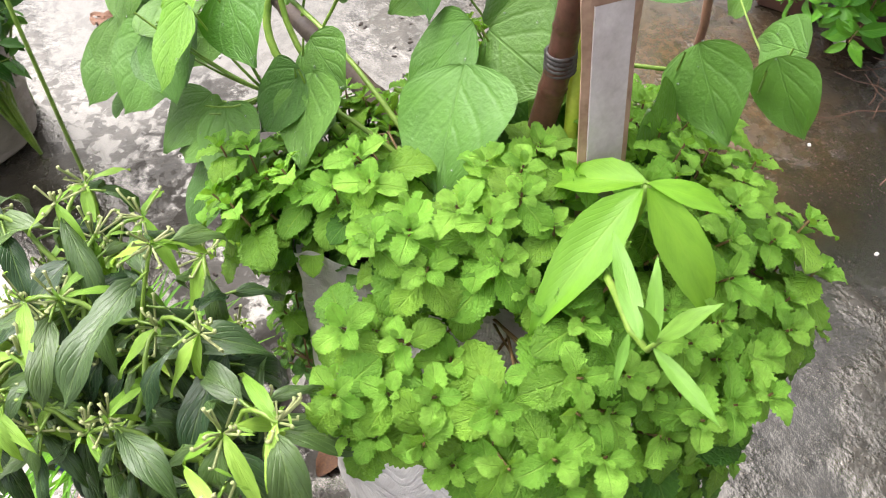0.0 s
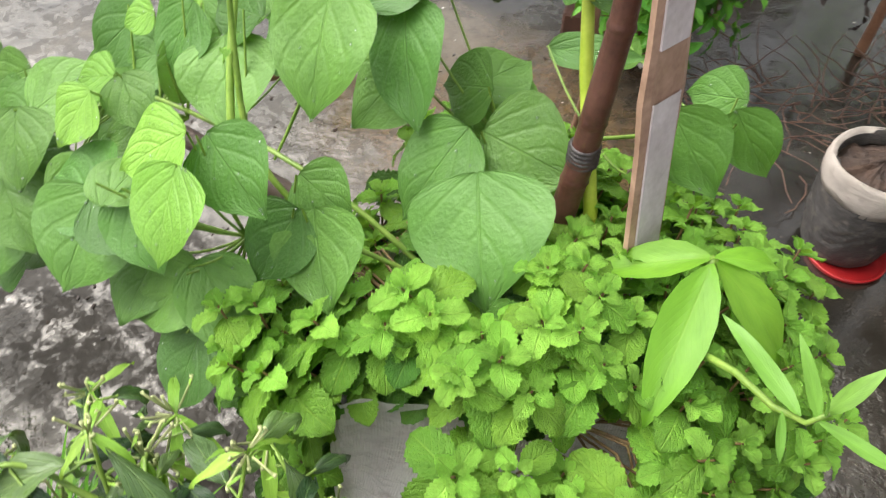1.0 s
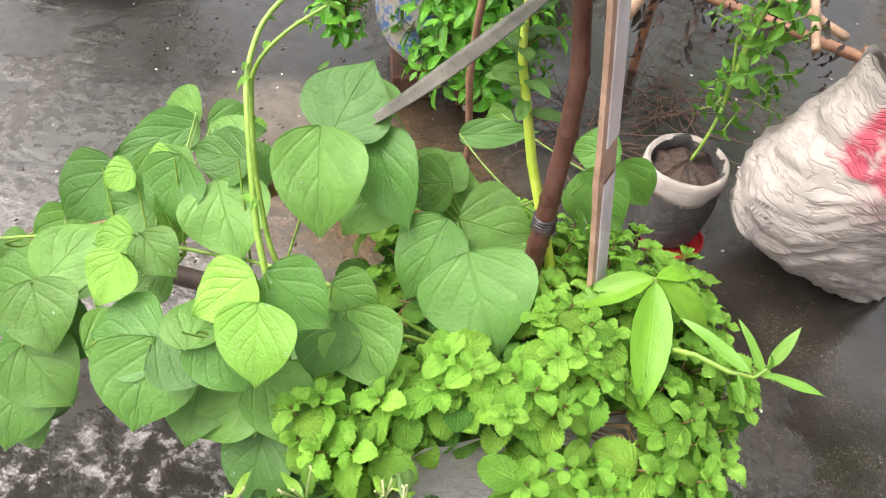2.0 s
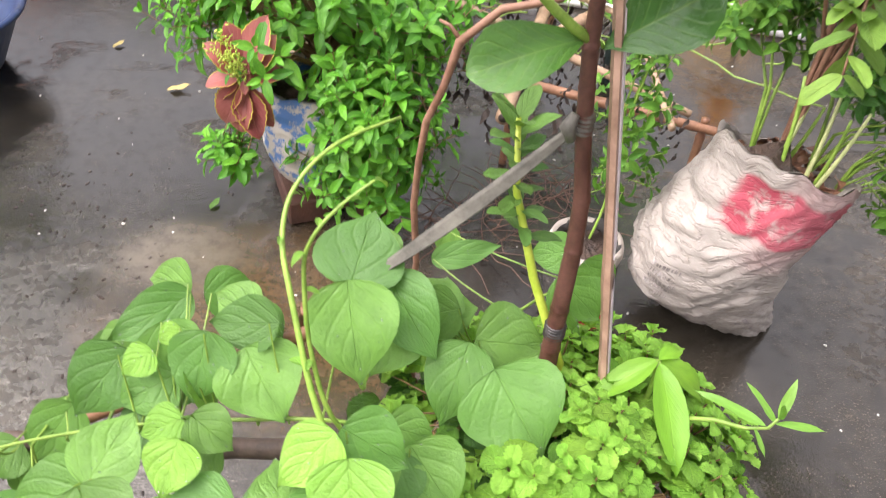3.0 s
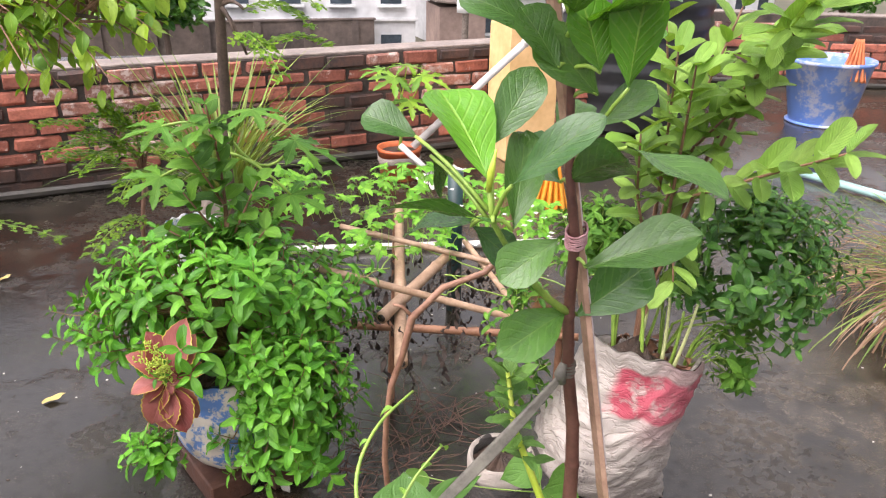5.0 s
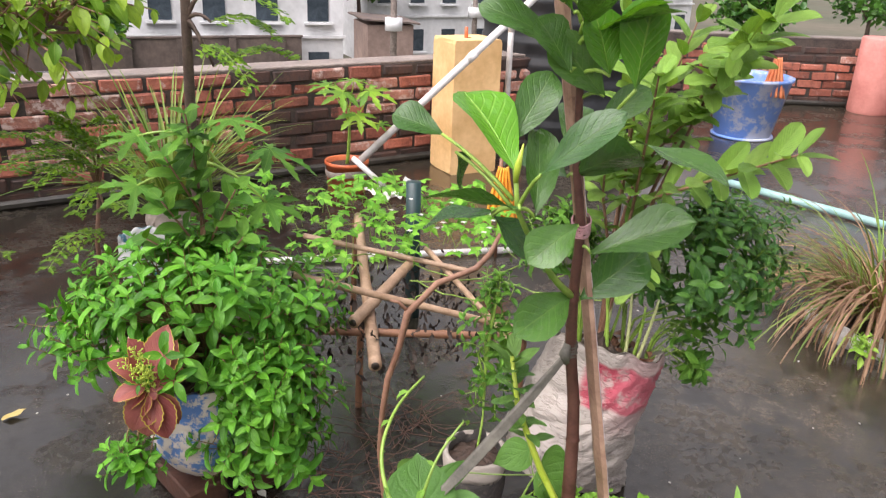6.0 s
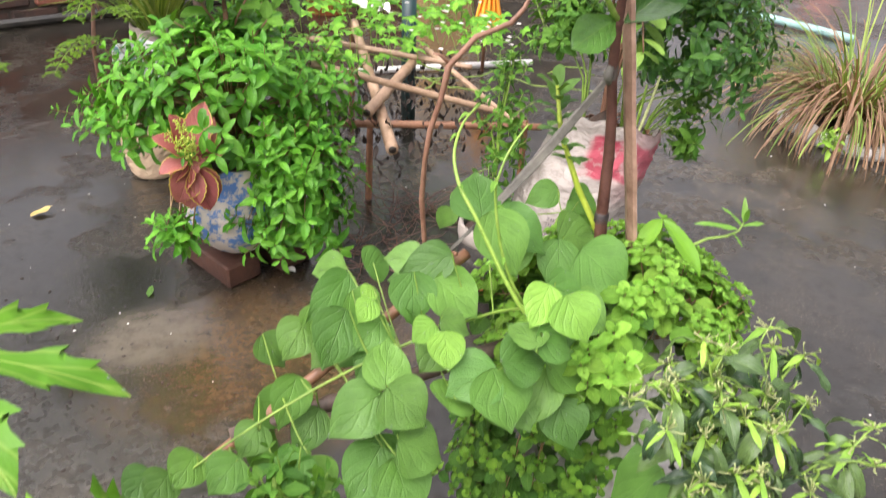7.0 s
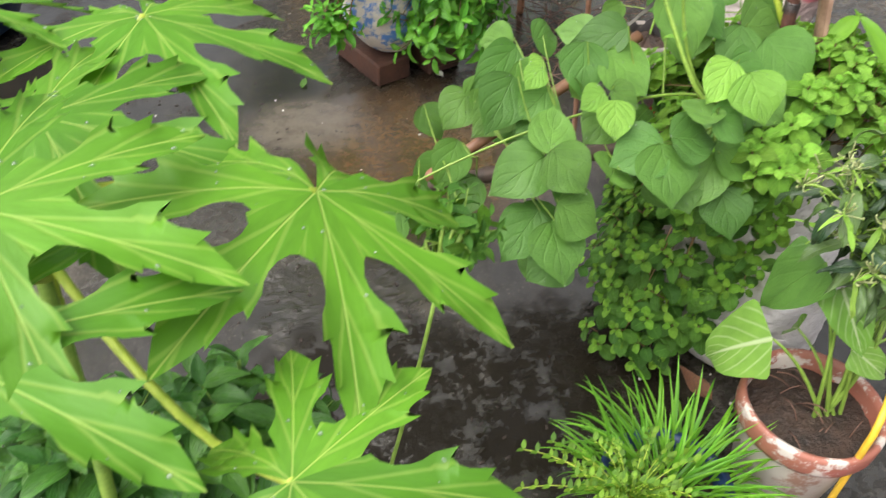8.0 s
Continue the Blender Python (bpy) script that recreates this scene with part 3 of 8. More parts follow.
class Foliage:
    """The leaves of one plant: the first ones, by the given order, are parts; the rest is one joined part."""

    def __init__(self, name, shapes, mat, keep=300):
        self.name, self.shapes, self.mat, self.keep, self.items = name, shapes, mat, keep, []

    def add(self, m, k=None):
        self.items.append((m, rng.randrange(len(self.shapes)) if k is None else k))

    def finish(self, parent, order=lambda p: p.y, label=""):
        self.items.sort(key=lambda e: order(e[0].translation))
        data = []
        for s in self.shapes:
            g = Geo().add(*s)
            data.append(g.mesh(self.name, self.mat))
        for m, k in self.items[: self.keep]:
            part(self.name, data[k], parent, label, m)
        rest = self.items[self.keep:]
        if rest:
            g = Geo()
            for m, k in rest:
                g.add(*self.shapes[k], m)
            part("foliage", g.mesh("foliage", self.mat), parent, label, kind="stuff")


def arc(a, b, sag=0.0, n=6, side=(0, 0, 1), jit=0.0):
    """Points from a to b, bowed by sag along side."""
    a, b, s = Vector(a), Vector(b), Vector(side)
    out = []
    for i in range(n + 1):
        u = i / n
        p = a.lerp(b, u) + s * (4 * sag * u * (1 - u))
        if jit and 0 < i < n:
            p += Vector([rng.uniform(-jit, jit) for _ in range(3)])
        out.append(p)
    return out


def taper(r0, r1, n):
    return [r0 + (r1 - r0) * i / n for i in range(n + 1)]


def rand_dir(lo, hi):
    """A random direction with its elevation between lo and hi degrees."""
    a, e = rng.uniform(0, 2 * math.pi), radians(rng.uniform(lo, hi))
    return Vector((math.cos(a) * math.cos(e), math.sin(a) * math.cos(e), math.sin(e)))


def sprig(fol, stems, tip, way, pairs, gap, size, spread=0.9, top=0.4, stem_r=0.0012, lift=0.15):
    """Opposite pairs of leaves, each turned a quarter from the last, along a shoot that ends at tip."""
    way = Vector(way).normalized()
    side = way.orthogonal().normalized()
    turn = rng.uniform(0, 2 * math.pi)
    tip = Vector(tip)
    stems.tube([tip - way * gap * pairs, tip - way * gap * pairs * 0.5, tip], [stem_r, stem_r, stem_r * 0.7], 5, False)
    for k in range(pairs):
        p = tip - way * gap * k * (0.6 + 0.4 * k / max(1, pairs - 1))
        g = top + (1 - top) * min(1.0, (k + 0.3) / 2.0)
        open_ = spread * (0.55 + 0.45 * min(1.0, k / 2))
        for h in (0, 1):
            a = turn + k * math.pi / 2 + h * math.pi + rng.uniform(-0.25, 0.25)
            out = (side * math.cos(a) + way.cross(side) * math.sin(a)).normalized()
            d = (out * math.sin(open_ * 1.45) + way * math.cos(open_ * 1.45)).normalized()
            up = way - out * 0.2 + Vector((0, 0, lift))
            s = size * g * rng.uniform(0.85, 1.15)
            fol.add(frame_to(p + out * 0.003, d, up, s))


# ---- the roof, its parapets and what stands beyond ----
def roof_slab():
    g = Geo()
    x0, x1, y0, y1 = -7.0, 12.0, -7.0, 9.0
    nx, ny = 76, 64
    v = [(x0 + (x1 - x0) * i / nx, y0 + (y1 - y0) * j / ny, 0.0) for j in range(ny + 1) for i in range(nx + 1)]
    f = [(j * (nx + 1) + i, j * (nx + 1) + i + 1, (j + 1) * (nx + 1) + i + 1, (j + 1) * (nx + 1) + i) for j in range(ny) for i in range(nx)]
    g.add(v, f)
    g.box(x1 - x0, y1 - y0, 0.2, Matrix.Translation(((x0 + x1) / 2, (y0 + y1) / 2, -0.104)))
    solid("floor", g.mesh("floor", M_FLOOR, False), "wet stained concrete roof floor with puddles", "floor", kind="structure")


roof_slab()

M_GROUND = plain("far_ground", (0.05, 0.06, 0.03), (0.13, 0.11, 0.08), 0.08, (0.7, 0.95), 2, 0.2)
g = Geo().add([(-600, -600, -9), (600, -600, -9), (600, 600, -9), (-600, 600, -9)], [(0, 1, 2, 3)])
solid("ground", g.mesh("ground", M_GROUND), "muddy green ground far below the roof", "ground", kind="structure")
BRICKS_LATER = []


def parapet(name, a, b, height, label, near, thick=0.24):
    """A brick parapet from a to b (its face towards the roof): mortar core, coping, plinth, and bricks laid proud of the joints."""
    a, b = Vector((*a, 0)), Vector((*b, 0))
    d = (b - a).normalized()
    out = Vector((-d.y, d.x, 0))
    length = (b - a).length
    m = Matrix((d, out, Vector((0, 0, 1)))).transposed().to_4x4()
    m.translation = a
    g = Geo().box(length, thick - 0.016, height - 0.01, m @ Matrix.Translation((length / 2, thick / 2, height / 2 - 0.005)))
    wall = solid(name, g.mesh(name, M_MORTAR, False), label, "wall", kind="structure")
    cop = Geo().box(length, thick - 0.03, 0.016, m @ Matrix.Translation((length / 2, thick / 2 + 0.012, height - 0.002)), 0.004)
    part("coping", cop.mesh("coping", M_COPING, False), wall, "rough cement coping")
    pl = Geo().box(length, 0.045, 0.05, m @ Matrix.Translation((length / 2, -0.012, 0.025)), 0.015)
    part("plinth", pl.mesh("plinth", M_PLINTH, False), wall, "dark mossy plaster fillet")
    BRICKS_LATER.append((wall, m, length, height, near))
    return wall


parapet("wall_north", (-6.2, 3.31), (2.7, 5.32), 0.675, "weathered red brick parapet with dark mossy joints", (4.0, 7.6))
parapet("wall_east", (3.3, 6.9), (9.4, 4.48), 0.66, "red brick parapet with pale mortar at the roof's edge", (0.5, 4.2))
parapet("wall_west", (-6.4, -6.0), (-6.2, 3.3), 0.675, "red brick parapet at the roof's side", (9, 9))
parapet("wall_south", (9.4, -6.0), (-6.4, -6.2), 0.675, "red brick parapet behind", (9, 9))


def pillar():
    base = thing("pillar", (0.98, 4.55, 0), "yellow plastered concrete pillar stub on the roof floor", "pillar")
    g = Geo().lathe([(0.175, 0.0), (0.185, 0.012), (0.185, 0.84), (0.175, 0.862), (0.02, 0.862)], 8)
    g.v = [tuple(Matrix.Translation((1.02, 4.62, 0)) @ Matrix.Rotation(radians(8), 4, "Z") @ Vector((math.copysign(min(abs(x) * 1.3, 0.17), x), math.copysign(min(abs(y) * 1.3, 0.15), y), z))) for x, y, z in g.v]
    part("shaft", g.mesh("shaft", M_YELLOW, False), base)
    c = Geo().tube([(1.0, 4.6, 0.85), (1.0, 4.6, 0.93)], 0.012, 8)
    part("rod", c.mesh("rod", M_ORANGE), base, "short orange-painted rod end")


pillar()
g = Geo().lathe([(0.18, 0), (0.19, 0.02), (0.185, 0.7), (0.175, 0.715), (0.0, 0.715)], 32, centre=(5.66, 5.7, 0))
solid("round_column", g.mesh("round_column", M_PINK), "red plastered round column stub against the parapet", "column")


def water_tank():
    c = (2.15, 5.5, 0)
    base = thing("water_tank", c, "black ribbed plastic water tank behind the plants", "water tank")
    prof = [(0.0, 0.001), (0.58, 0.001), (0.62, 0.04)]
    for i in range(7):
        z = 0.1 + i * 0.15
        prof += [(0.62, z), (0.635, z + 0.03), (0.635, z + 0.07), (0.62, z + 0.1)]
    prof += [(0.6, 1.2), (0.4, 1.34), (0.2, 1.4), (0.2, 1.46), (0.0, 1.46)]
    part("tank", Geo().lathe(prof, 48, centre=c).mesh("tank", M_BLACK), base)
    part("lid", Geo().lathe([(0.22, 1.44), (0.23, 1.46), (0.22, 1.5), (0.0, 1.51)], 32, centre=c).mesh("lid", M_BLACK), base)


water_tank()


def pipe(name, pts, r, mat, label, ring=True):
    base = thing(name, pts[0], label, "pipe")
    part("tube", Geo().tube(pts, r, 14).mesh("tube", mat), base)
    if ring:
        p = Vector(pts[0]).lerp(Vector(pts[1]), 0.62)
        d = (Vector(pts[1]) - Vector(pts[0])).normalized() * 0.03
        part("socket", Geo().tube([p - d, p + d], r * 1.18, 14).mesh("socket", mat), base)
    return base


pipe("leaning_pipe", [(0.215, 4.2, 0.205), (1.25, 4.06, 1.19)], 0.022, M_PVC, "white plastic pipe leaning out of the papaya pot")
pipe("vent_pipe", [(1.32, 4.62, 0.0), (1.32, 4.62, 1.5)], 0.02, M_PVC, "upright white plastic pipe beside the pillar")
pipe("marker_pipe", [(0.035, 2.53, 0.0), (0.03, 2.53, 0.575)], 0.03, M_GREENPVC, "upright dark green plastic pipe on the roof floor", False)
pipe("floor_pipe", [(2.5, 4.02, 0.032), (2.95, 2.9, 0.026)], 0.024, M_TEAL, "pale teal plastic pipe lying on the floor", False)
pipe("long_floor_pipe", [(-0.75, 3.25, 0.02), (0.9, 3.05, 0.02)], 0.016, M_PVC, "thin white plastic pipe lying across the floor", False)


def blue_tub():
    c = (3.68, 5.08, 0)
    base = thing("blue_tub", c, "faded blue plastic half drum standing on the roof", "tub")
    prof = [(0.0, 0.0), (0.215, 0.0), (0.225, 0.012), (0.32, 0.47), (0.335, 0.475), (0.335, 0.5), (0.31, 0.5), (0.3, 0.47), (0.22, 0.09), (0.0, 0.09)]
    part("body", Geo().lathe(prof, 48, centre=c).mesh("body", M_BLUETUB), base)
    part("foot_ring", Geo().lathe([(0.222, 0.0), (0.25, 0.004), (0.25, 0.018), (0.228, 0.022)], 48, centre=c).mesh("foot_ring", M_BLUETUB), base)
    part("soil", Geo().lathe([(0.0, 0.36), (0.15, 0.37), (0.275, 0.36)], 32, centre=c).mesh("soil", M_SOIL), base)


blue_tub()


def cloth(name, c, w, h, mat, label, facing):
    """A hanging cloth, gathered at the top and falling in folds."""
    g = Geo()
    nx, nz = 18, 12
    d = Vector((-facing[1], facing[0], 0)).normalized()
    f_ = Vector((*facing, 0)).normalized()
    v = []
    for j in range(nz + 1):
        t = j / nz
        for i in range(nx + 1):
            s = (i / nx - 0.5)
            p = Vector(c) + d * (s * w * (0.25 + 0.75 * t)) + Vector((0, 0, -h * t - 0.12 * h * abs(s) * t)) + f_ * (0.035 * math.sin(i * 1.7 + t) * (0.3 + t) + 0.03 * math.cos(s * 3))
            v.append(tuple(p))
    f = [(j * (nx + 1) + i, j * (nx + 1) + i + 1, (j + 1) * (nx + 1) + i + 1, (j + 1) * (nx + 1) + i) for j in range(nz) for i in range(nx)]
    g.add(v, f)
    ob = solid(name, g.mesh(name, mat), label, "cloth")
    mod = ob.modifiers.new("thick", "SOLIDIFY")
    mod.thickness = 0.004
    return ob


M_CLOTHO = plain("coral_cloth", (0.62, 0.18, 0.07), (0.8, 0.32, 0.14), 14.0, (0.6, 0.85), 90, 0.3)
M_CLOTHY = plain("orange_cloth", (0.75, 0.28, 0.02), (0.9, 0.45, 0.05), 14.0, (0.6, 0.85), 90, 0.3)
cloth("coral_cloth", (3.69, 4.82, 0.68), 0.2, 0.3, M_CLOTHO, "coral cloth hanging over the tub's rim", (-0.6, -0.8))
cloth("orange_cloth", (0.62, 3.02, 0.47), 0.17, 0.25, M_CLOTHY, "bright orange cloth hung on a stick in a bed", (-0.3, -0.95))
pipe("cloth_stick", [(0.62, 3.05, 0.0), (0.62, 3.05, 0.5)], 0.009, M_BAMBOO_BR, "thin brown stick that holds up a cloth", False)


def far_house(x, y, w, d, h, yaw, storeys, bays, label):
    """A white rendered block with storeys, recessed windows, ledges and a parapet, standing on the ground below."""
    base = thing("house", (x, y, -9), label, "house")
    R = Matrix.Translation((x, y, -9)) @ Matrix.Rotation(radians(yaw), 4, "Z")
    part("wall", Geo().box(w, d, h, R @ Matrix.Translation((0, 0, h / 2))).mesh("wall", M_HOUSE, False), base)
    part("roof", Geo().box(w + 0.6, d + 0.6, 0.4, R @ Matrix.Translation((0, 0, h + 0.2)), 0.05).mesh("roof", M_HOUSE, False), base)
    sh, bw = h / storeys, w / bays
    win = Geo().box(bw * 0.42, 0.12, sh * 0.45).mesh("window", M_PANE, False)
    sill = Geo().box(bw * 0.56, 0.5, 0.14).mesh("sill", M_HOUSE, False)
    for s in range(storeys):
        led = Geo().box(w + 0.3, 0.3, 0.18, R @ Matrix.Translation((0, -d / 2 - 0.1, (s + 1) * sh)))
        part("ledge", led.mesh("ledge", M_HOUSE, False), base)
        for k in range(bays):
            px_, pz = -w / 2 + bw * (k + 0.5), sh * (s + 0.5)
            wd = part("window", win, base, "dark window", R @ Matrix.Translation((px_, -d / 2 - 0.02, pz)))
            part("sill", sill, wd, "", R @ Matrix.Translation((px_, -d / 2 - 0.2, pz - sh * 0.26)))
    return base


M_HOUSE = plain("white_render", (0.5, 0.51, 0.51), (0.78, 0.79, 0.79), 0.35, (0.6, 0.85), 4, 0.2)
M_PANE = plain("dark_glass", (0.02, 0.03, 0.04), (0.06, 0.08, 0.1), 1.0, (0.1, 0.2), 4, 0.0)
far_house(3.0, 62, 17, 12, 15, -4, 4, 5, "white apartment block with dark windows beyond the parapet")
far_house(24, 74, 18, 12, 16, 6, 4, 6, "pale grey-white apartment block with balconies and dark windows")
far_house(46, 84, 20, 12, 13, 12, 3, 6, "pale rendered house half hidden by trees")
far_house(-22, 70, 20, 12, 14, -14, 4, 5, "white house behind dark trees")


def compound_wall(a, b, h):
    """A weathered boundary wall with piers and a cap, on the ground below."""
    a, b = Vector((*a, -9)), Vector((*b, -9))
    d = (b - a).normalized()
    m = Matrix((d, Vector((-d.y, d.x, 0)), Vector((0, 0, 1)))).transposed().to_4x4()
    m.translation = a
    L = (b - a).length
    base = thing("compound_wall", a, "long dark brown weathered boundary wall before the houses", "wall")
    part("wall", Geo().box(L, 0.3, h, m @ Matrix.Translation((L / 2, 0, h / 2))).mesh("wall", M_COMPOUND, False), base)
    part("cap", Geo().box(L + 0.2, 0.45, 0.14, m @ Matrix.Translation((L / 2, 0, h + 0.07)), 0.03).mesh("cap", M_COMPOUND, False), base)
    pier = Geo().box(0.45, 0.45, h - 0.02).mesh("pier", M_COMPOUND, False)
    for i in range(int(L / 3.2) + 1):
        part("pier", pier, base, "", m @ Matrix.Translation((0.3 + 3.2 * i, -0.12, h / 2)))


M_COMPOUND = plain("weathered_plaster", (0.05, 0.04, 0.035), (0.17, 0.13, 0.11), 0.6, (0.6, 0.9), 6, 0.3)
compound_wall((-16, 53), (8, 54.5), 3.85)


def far_shed(x, y, w, d, h):
    """A low brown outbuilding: walls, a sheet roof that slopes to one side, a doorway."""
    base = thing("shed", (x, y, -9), "low brown outbuilding with a sloping sheet roof", "shed")
    part("wall", Geo().box(w, d, h, Matrix.Translation((x, y, -9 + h / 2))).mesh("wall", M_SHED, False), base)
    part("roof", Geo().box(w + 0.7, d + 0.7, 0.12, Matrix.Translation((x, y, -9 + h + 0.25)) @ Matrix.Rotation(radians(4), 4, "Y"), 0.02).mesh("roof", M_COMPOUND, False), base, "dull sheet roof")
    part("doorway", Geo().box(0.9, 0.1, 2.0, Matrix.Translation((x - w * 0.2, y - d / 2 - 0.03, -8.0))).mesh("doorway", M_PANE, False), base, "dark doorway")


M_SHED = plain("brown_wash", (0.16, 0.11, 0.09), (0.34, 0.25, 0.21), 0.5, (0.6, 0.9), 5, 0.3)
far_shed(13.0, 52, 3.0, 4, 5.1)


def pole(x, y, h):
    base = thing("utility_pole", (x, y, -9), "pale concrete utility pole by the street", "pole")
    part("shaft", Geo().tube([(x, y, -9), (x, y, -9 + h)], [0.22, 0.14], 10).mesh("shaft", M_COPING), base)
    part("cap", Geo().tube([(x, y, -9 + h * 0.42), (x, y, -9 + h * 0.42 + 0.7)], 0.5, 10).mesh("cap", M_HOUSE), base, "white collar")


pole(11.5, 44, 13)
pole(21, 56, 12)
pole(30, 60, 12)


def far_tree(x, y, h, r, tone):
    """A far tree: trunk, limbs and a crown of leaf clumps with gaps."""
    base = thing("tree", (x, y, -9), "dark green leafy tree beyond the roof", "tree", "trees beyond the roof")
    top = -9 + h
    g = Geo().tube(arc((x, y, -9), (x, y, top - r), 0.2, 5, (1, 0, 0)), taper(0.28, 0.12, 5), 8)
    for i in range(6):
        d = rand_dir(20, 60)
        g.tube(arc((x, y, top - r * 1.4), Vector((x, y, top - r * 0.8)) + d * r * 0.8, 0.2, 4), taper(0.12, 0.03, 4), 6)
    part("trunk", g.mesh("trunk", M_TRUNK), base)
    c = Geo()
    s = leaf("ovate", 0.7, 0.3, 0.4, 0.05)
    for i in range(1300):
        d = rand_dir(-60, 90) * (rng.random() ** 0.4)
        k = 0.65 + 0.35 * noise.noise(d * 2.2 + Vector((x, y, 0)))
        p = Vector((x, y, top - r * 0.8)) + Vector((d.x * r, d.y * r, d.z * r * 0.8)) * k * 1.3
        c.add(*s, frame_to(p, rand_dir(-50, 30), rand_dir(20, 90), rng.uniform(0.35, 0.75)))
    part("crown", c.mesh("crown", tone), base)


for q in ((-14, 40, 9.5, 3.4), (-5, 48, 8.5, 3.0), (14.5, 66, 10, 3.2), (33, 58, 10.5, 4.0), (41, 50, 10, 4.0), (50, 44, 11.5, 4.5), (60, 40, 12, 5), (56, 54, 12, 5), (68, 50, 13, 5.5), (72, 38, 12, 5), (-24, 36, 11, 4)):
    far_tree(*q, L_CHILI)


# ---- sacks and pots ----
SKIN = {}


def sack(name, centre, top, r0, r1, height, mat, label, folds=0.012, seed=1, soil_drop=0.05, category="grow bag", base_z=0.0, belly=0.01, mouth=None, press=None, axis=None, waist=None):
    """A soft sack of soil: slumped folds round it, a crumpled turned-down mouth, soil inside."""
    base = thing(name, (centre[0], centre[1], base_z), label, category)
    n_ = 64
    prof = []

    def girth(u):
        return waist(u) if waist else r0 + (r1 - r0) * u + belly * math.sin(u * math.pi)

    def shift(z):
        """How far the sack's middle stands off its foot at the height z."""
        if axis:
            return axis(max(0.0, z / height))
        k = (max(0.0, z) / height) ** 1.3
        return (top[0] - centre[0]) * k, (top[1] - centre[1]) * k

    for i in range(n_ + 1):
        u = i / n_
        r = girth(u)
        if u < 0.06:
            r *= 0.86 + 0.14 * (u / 0.06) ** 0.5
        prof.append((r, height * u))

    def wob(r, z, a):
        u = z / height
        ca, sa = math.cos(a), math.sin(a)
        bend = noise.noise(Vector((ca * 1.3, sa * 1.3, seed))) * 2.2
        fo = 0.7 * noise.noise(Vector((ca * 1.5, sa * 1.5, z * 6 + seed * 3.1)))
        for fr, zk, am in ((0.75, 26, 0.45), (0.95, 44, 0.32), (1.5, 70, 0.2)):
            nn = noise.noise(Vector((ca * fr, sa * fr, z * zk + bend * (1 + fr) + seed * 2 + fr)))
            fo += am * (0.5 - 2.2 * abs(nn))
        fo += 0.12 * noise.noise(Vector((ca * 7, sa * 7, z * 60 + seed)))
        fo -= 0.35 * max(0.0, 1 - 10 * abs(noise.noise(Vector((ca * 0.8 + 3, sa * 0.8, z * 15 + bend * 2 + seed * 5)))))
        env = 0.35 + 0.65 * math.sin(min(1, u) * math.pi) ** 0.6
        mz = mouth(a) * u ** 3 if mouth else 0.0
        jag = 0.018 * noise.noise(Vector((math.cos(a) * 3, math.sin(a) * 3, seed))) * u ** 4
        return r + folds * fo * env, z + jag + mz

    g = Geo()
    g.lathe(prof, 110, wob)
    k = len(g.v)
    inner = [(r1 * 0.985, height), (r1 * 0.9, height - 0.006), (r1 * 0.92, height - soil_drop), (r1 * 0.5, height - soil_drop + 0.012), (0.001, height - soil_drop + 0.03)]
    g.lathe(inner[:3], 110, lambda r, z, a: (r, wob(r1, height, a)[1] - (height - z)))
    g.v = [(x + centre[0] + shift(z)[0], y + centre[1] + shift(z)[1], z + base_z) for x, y, z in g.v]
    if press:
        px_, py_, nx_, ny_ = press
        flat = []
        for x, y, z in g.v:
            d = (x - px_) * nx_ + (y - py_) * ny_
            k_ = min(1.0, max(0.0, ((z - base_z) / height - 0.45) / 0.5))
            k_ = k_ * k_ * (3 - 2 * k_) * max(0.0, d)
            flat.append((x - nx_ * k_, y - ny_ * k_, z))
        g.v = flat
    part("bag", g.mesh("bag", mat), base)

    def skin(a, z, lift=0.002):
        u = z / height
        rr, zz = wob(girth(u), z, a)
        dx, dy = shift(zz)
        return Vector((centre[0] + (rr + lift) * math.cos(a) + dx, centre[1] + (rr + lift) * math.sin(a) + dy, zz + base_z))

    SKIN[name] = skin
    s = Geo().lathe(inner[2:], 60, lambda r, z, a: (r, wob(r1, height, a)[1] - (height - z) + 0.012 * noise.noise(Vector((r * math.cos(a) * 25, r * math.sin(a) * 25, 3)))), (top[0], top[1], base_z))
    if press:
        s.v = [(x - nx_ * max(0.0, (x - px_) * nx_ + (y - py_) * ny_ + 0.012), y - ny_ * max(0.0, (x - px_) * nx_ + (y - py_) * ny_ + 0.012), z) for x, y, z in s.v]
    part("soil", s.mesh("soil", M_SOIL), base, "dark wet soil")
    return base


sack("mint_sack", (-0.285, 0.465), (-0.305, 0.485), 0.15, 0.15, 0.515, M_SACK, "white woven plastic sack of soil that holds mint and beans", 0.010, seed=2, soil_drop=0.03,
     mouth=lambda a: 0.012 * max(0, math.cos(a - radians(240))) ** 2, press=(-0.275, 0.433, 0.65, -0.76))
def guava_axis(u):
    """The slumped sack sags to one side above its foot and comes back at the mouth."""
    return (float(np.interp(u, (0, 0.12, 0.35, 0.6, 1.0), (0.0, -0.05, -0.142, -0.125, -0.035))), float(np.interp(u, (0, 0.35, 0.6, 1.0), (0.0, -0.05, -0.055, -0.04))))


def guava_girth(u):
    return float(np.interp(u, (0, 0.08, 0.25, 0.5, 0.75, 1.0), (0.108, 0.116, 0.150, 0.170, 0.158, 0.152)))


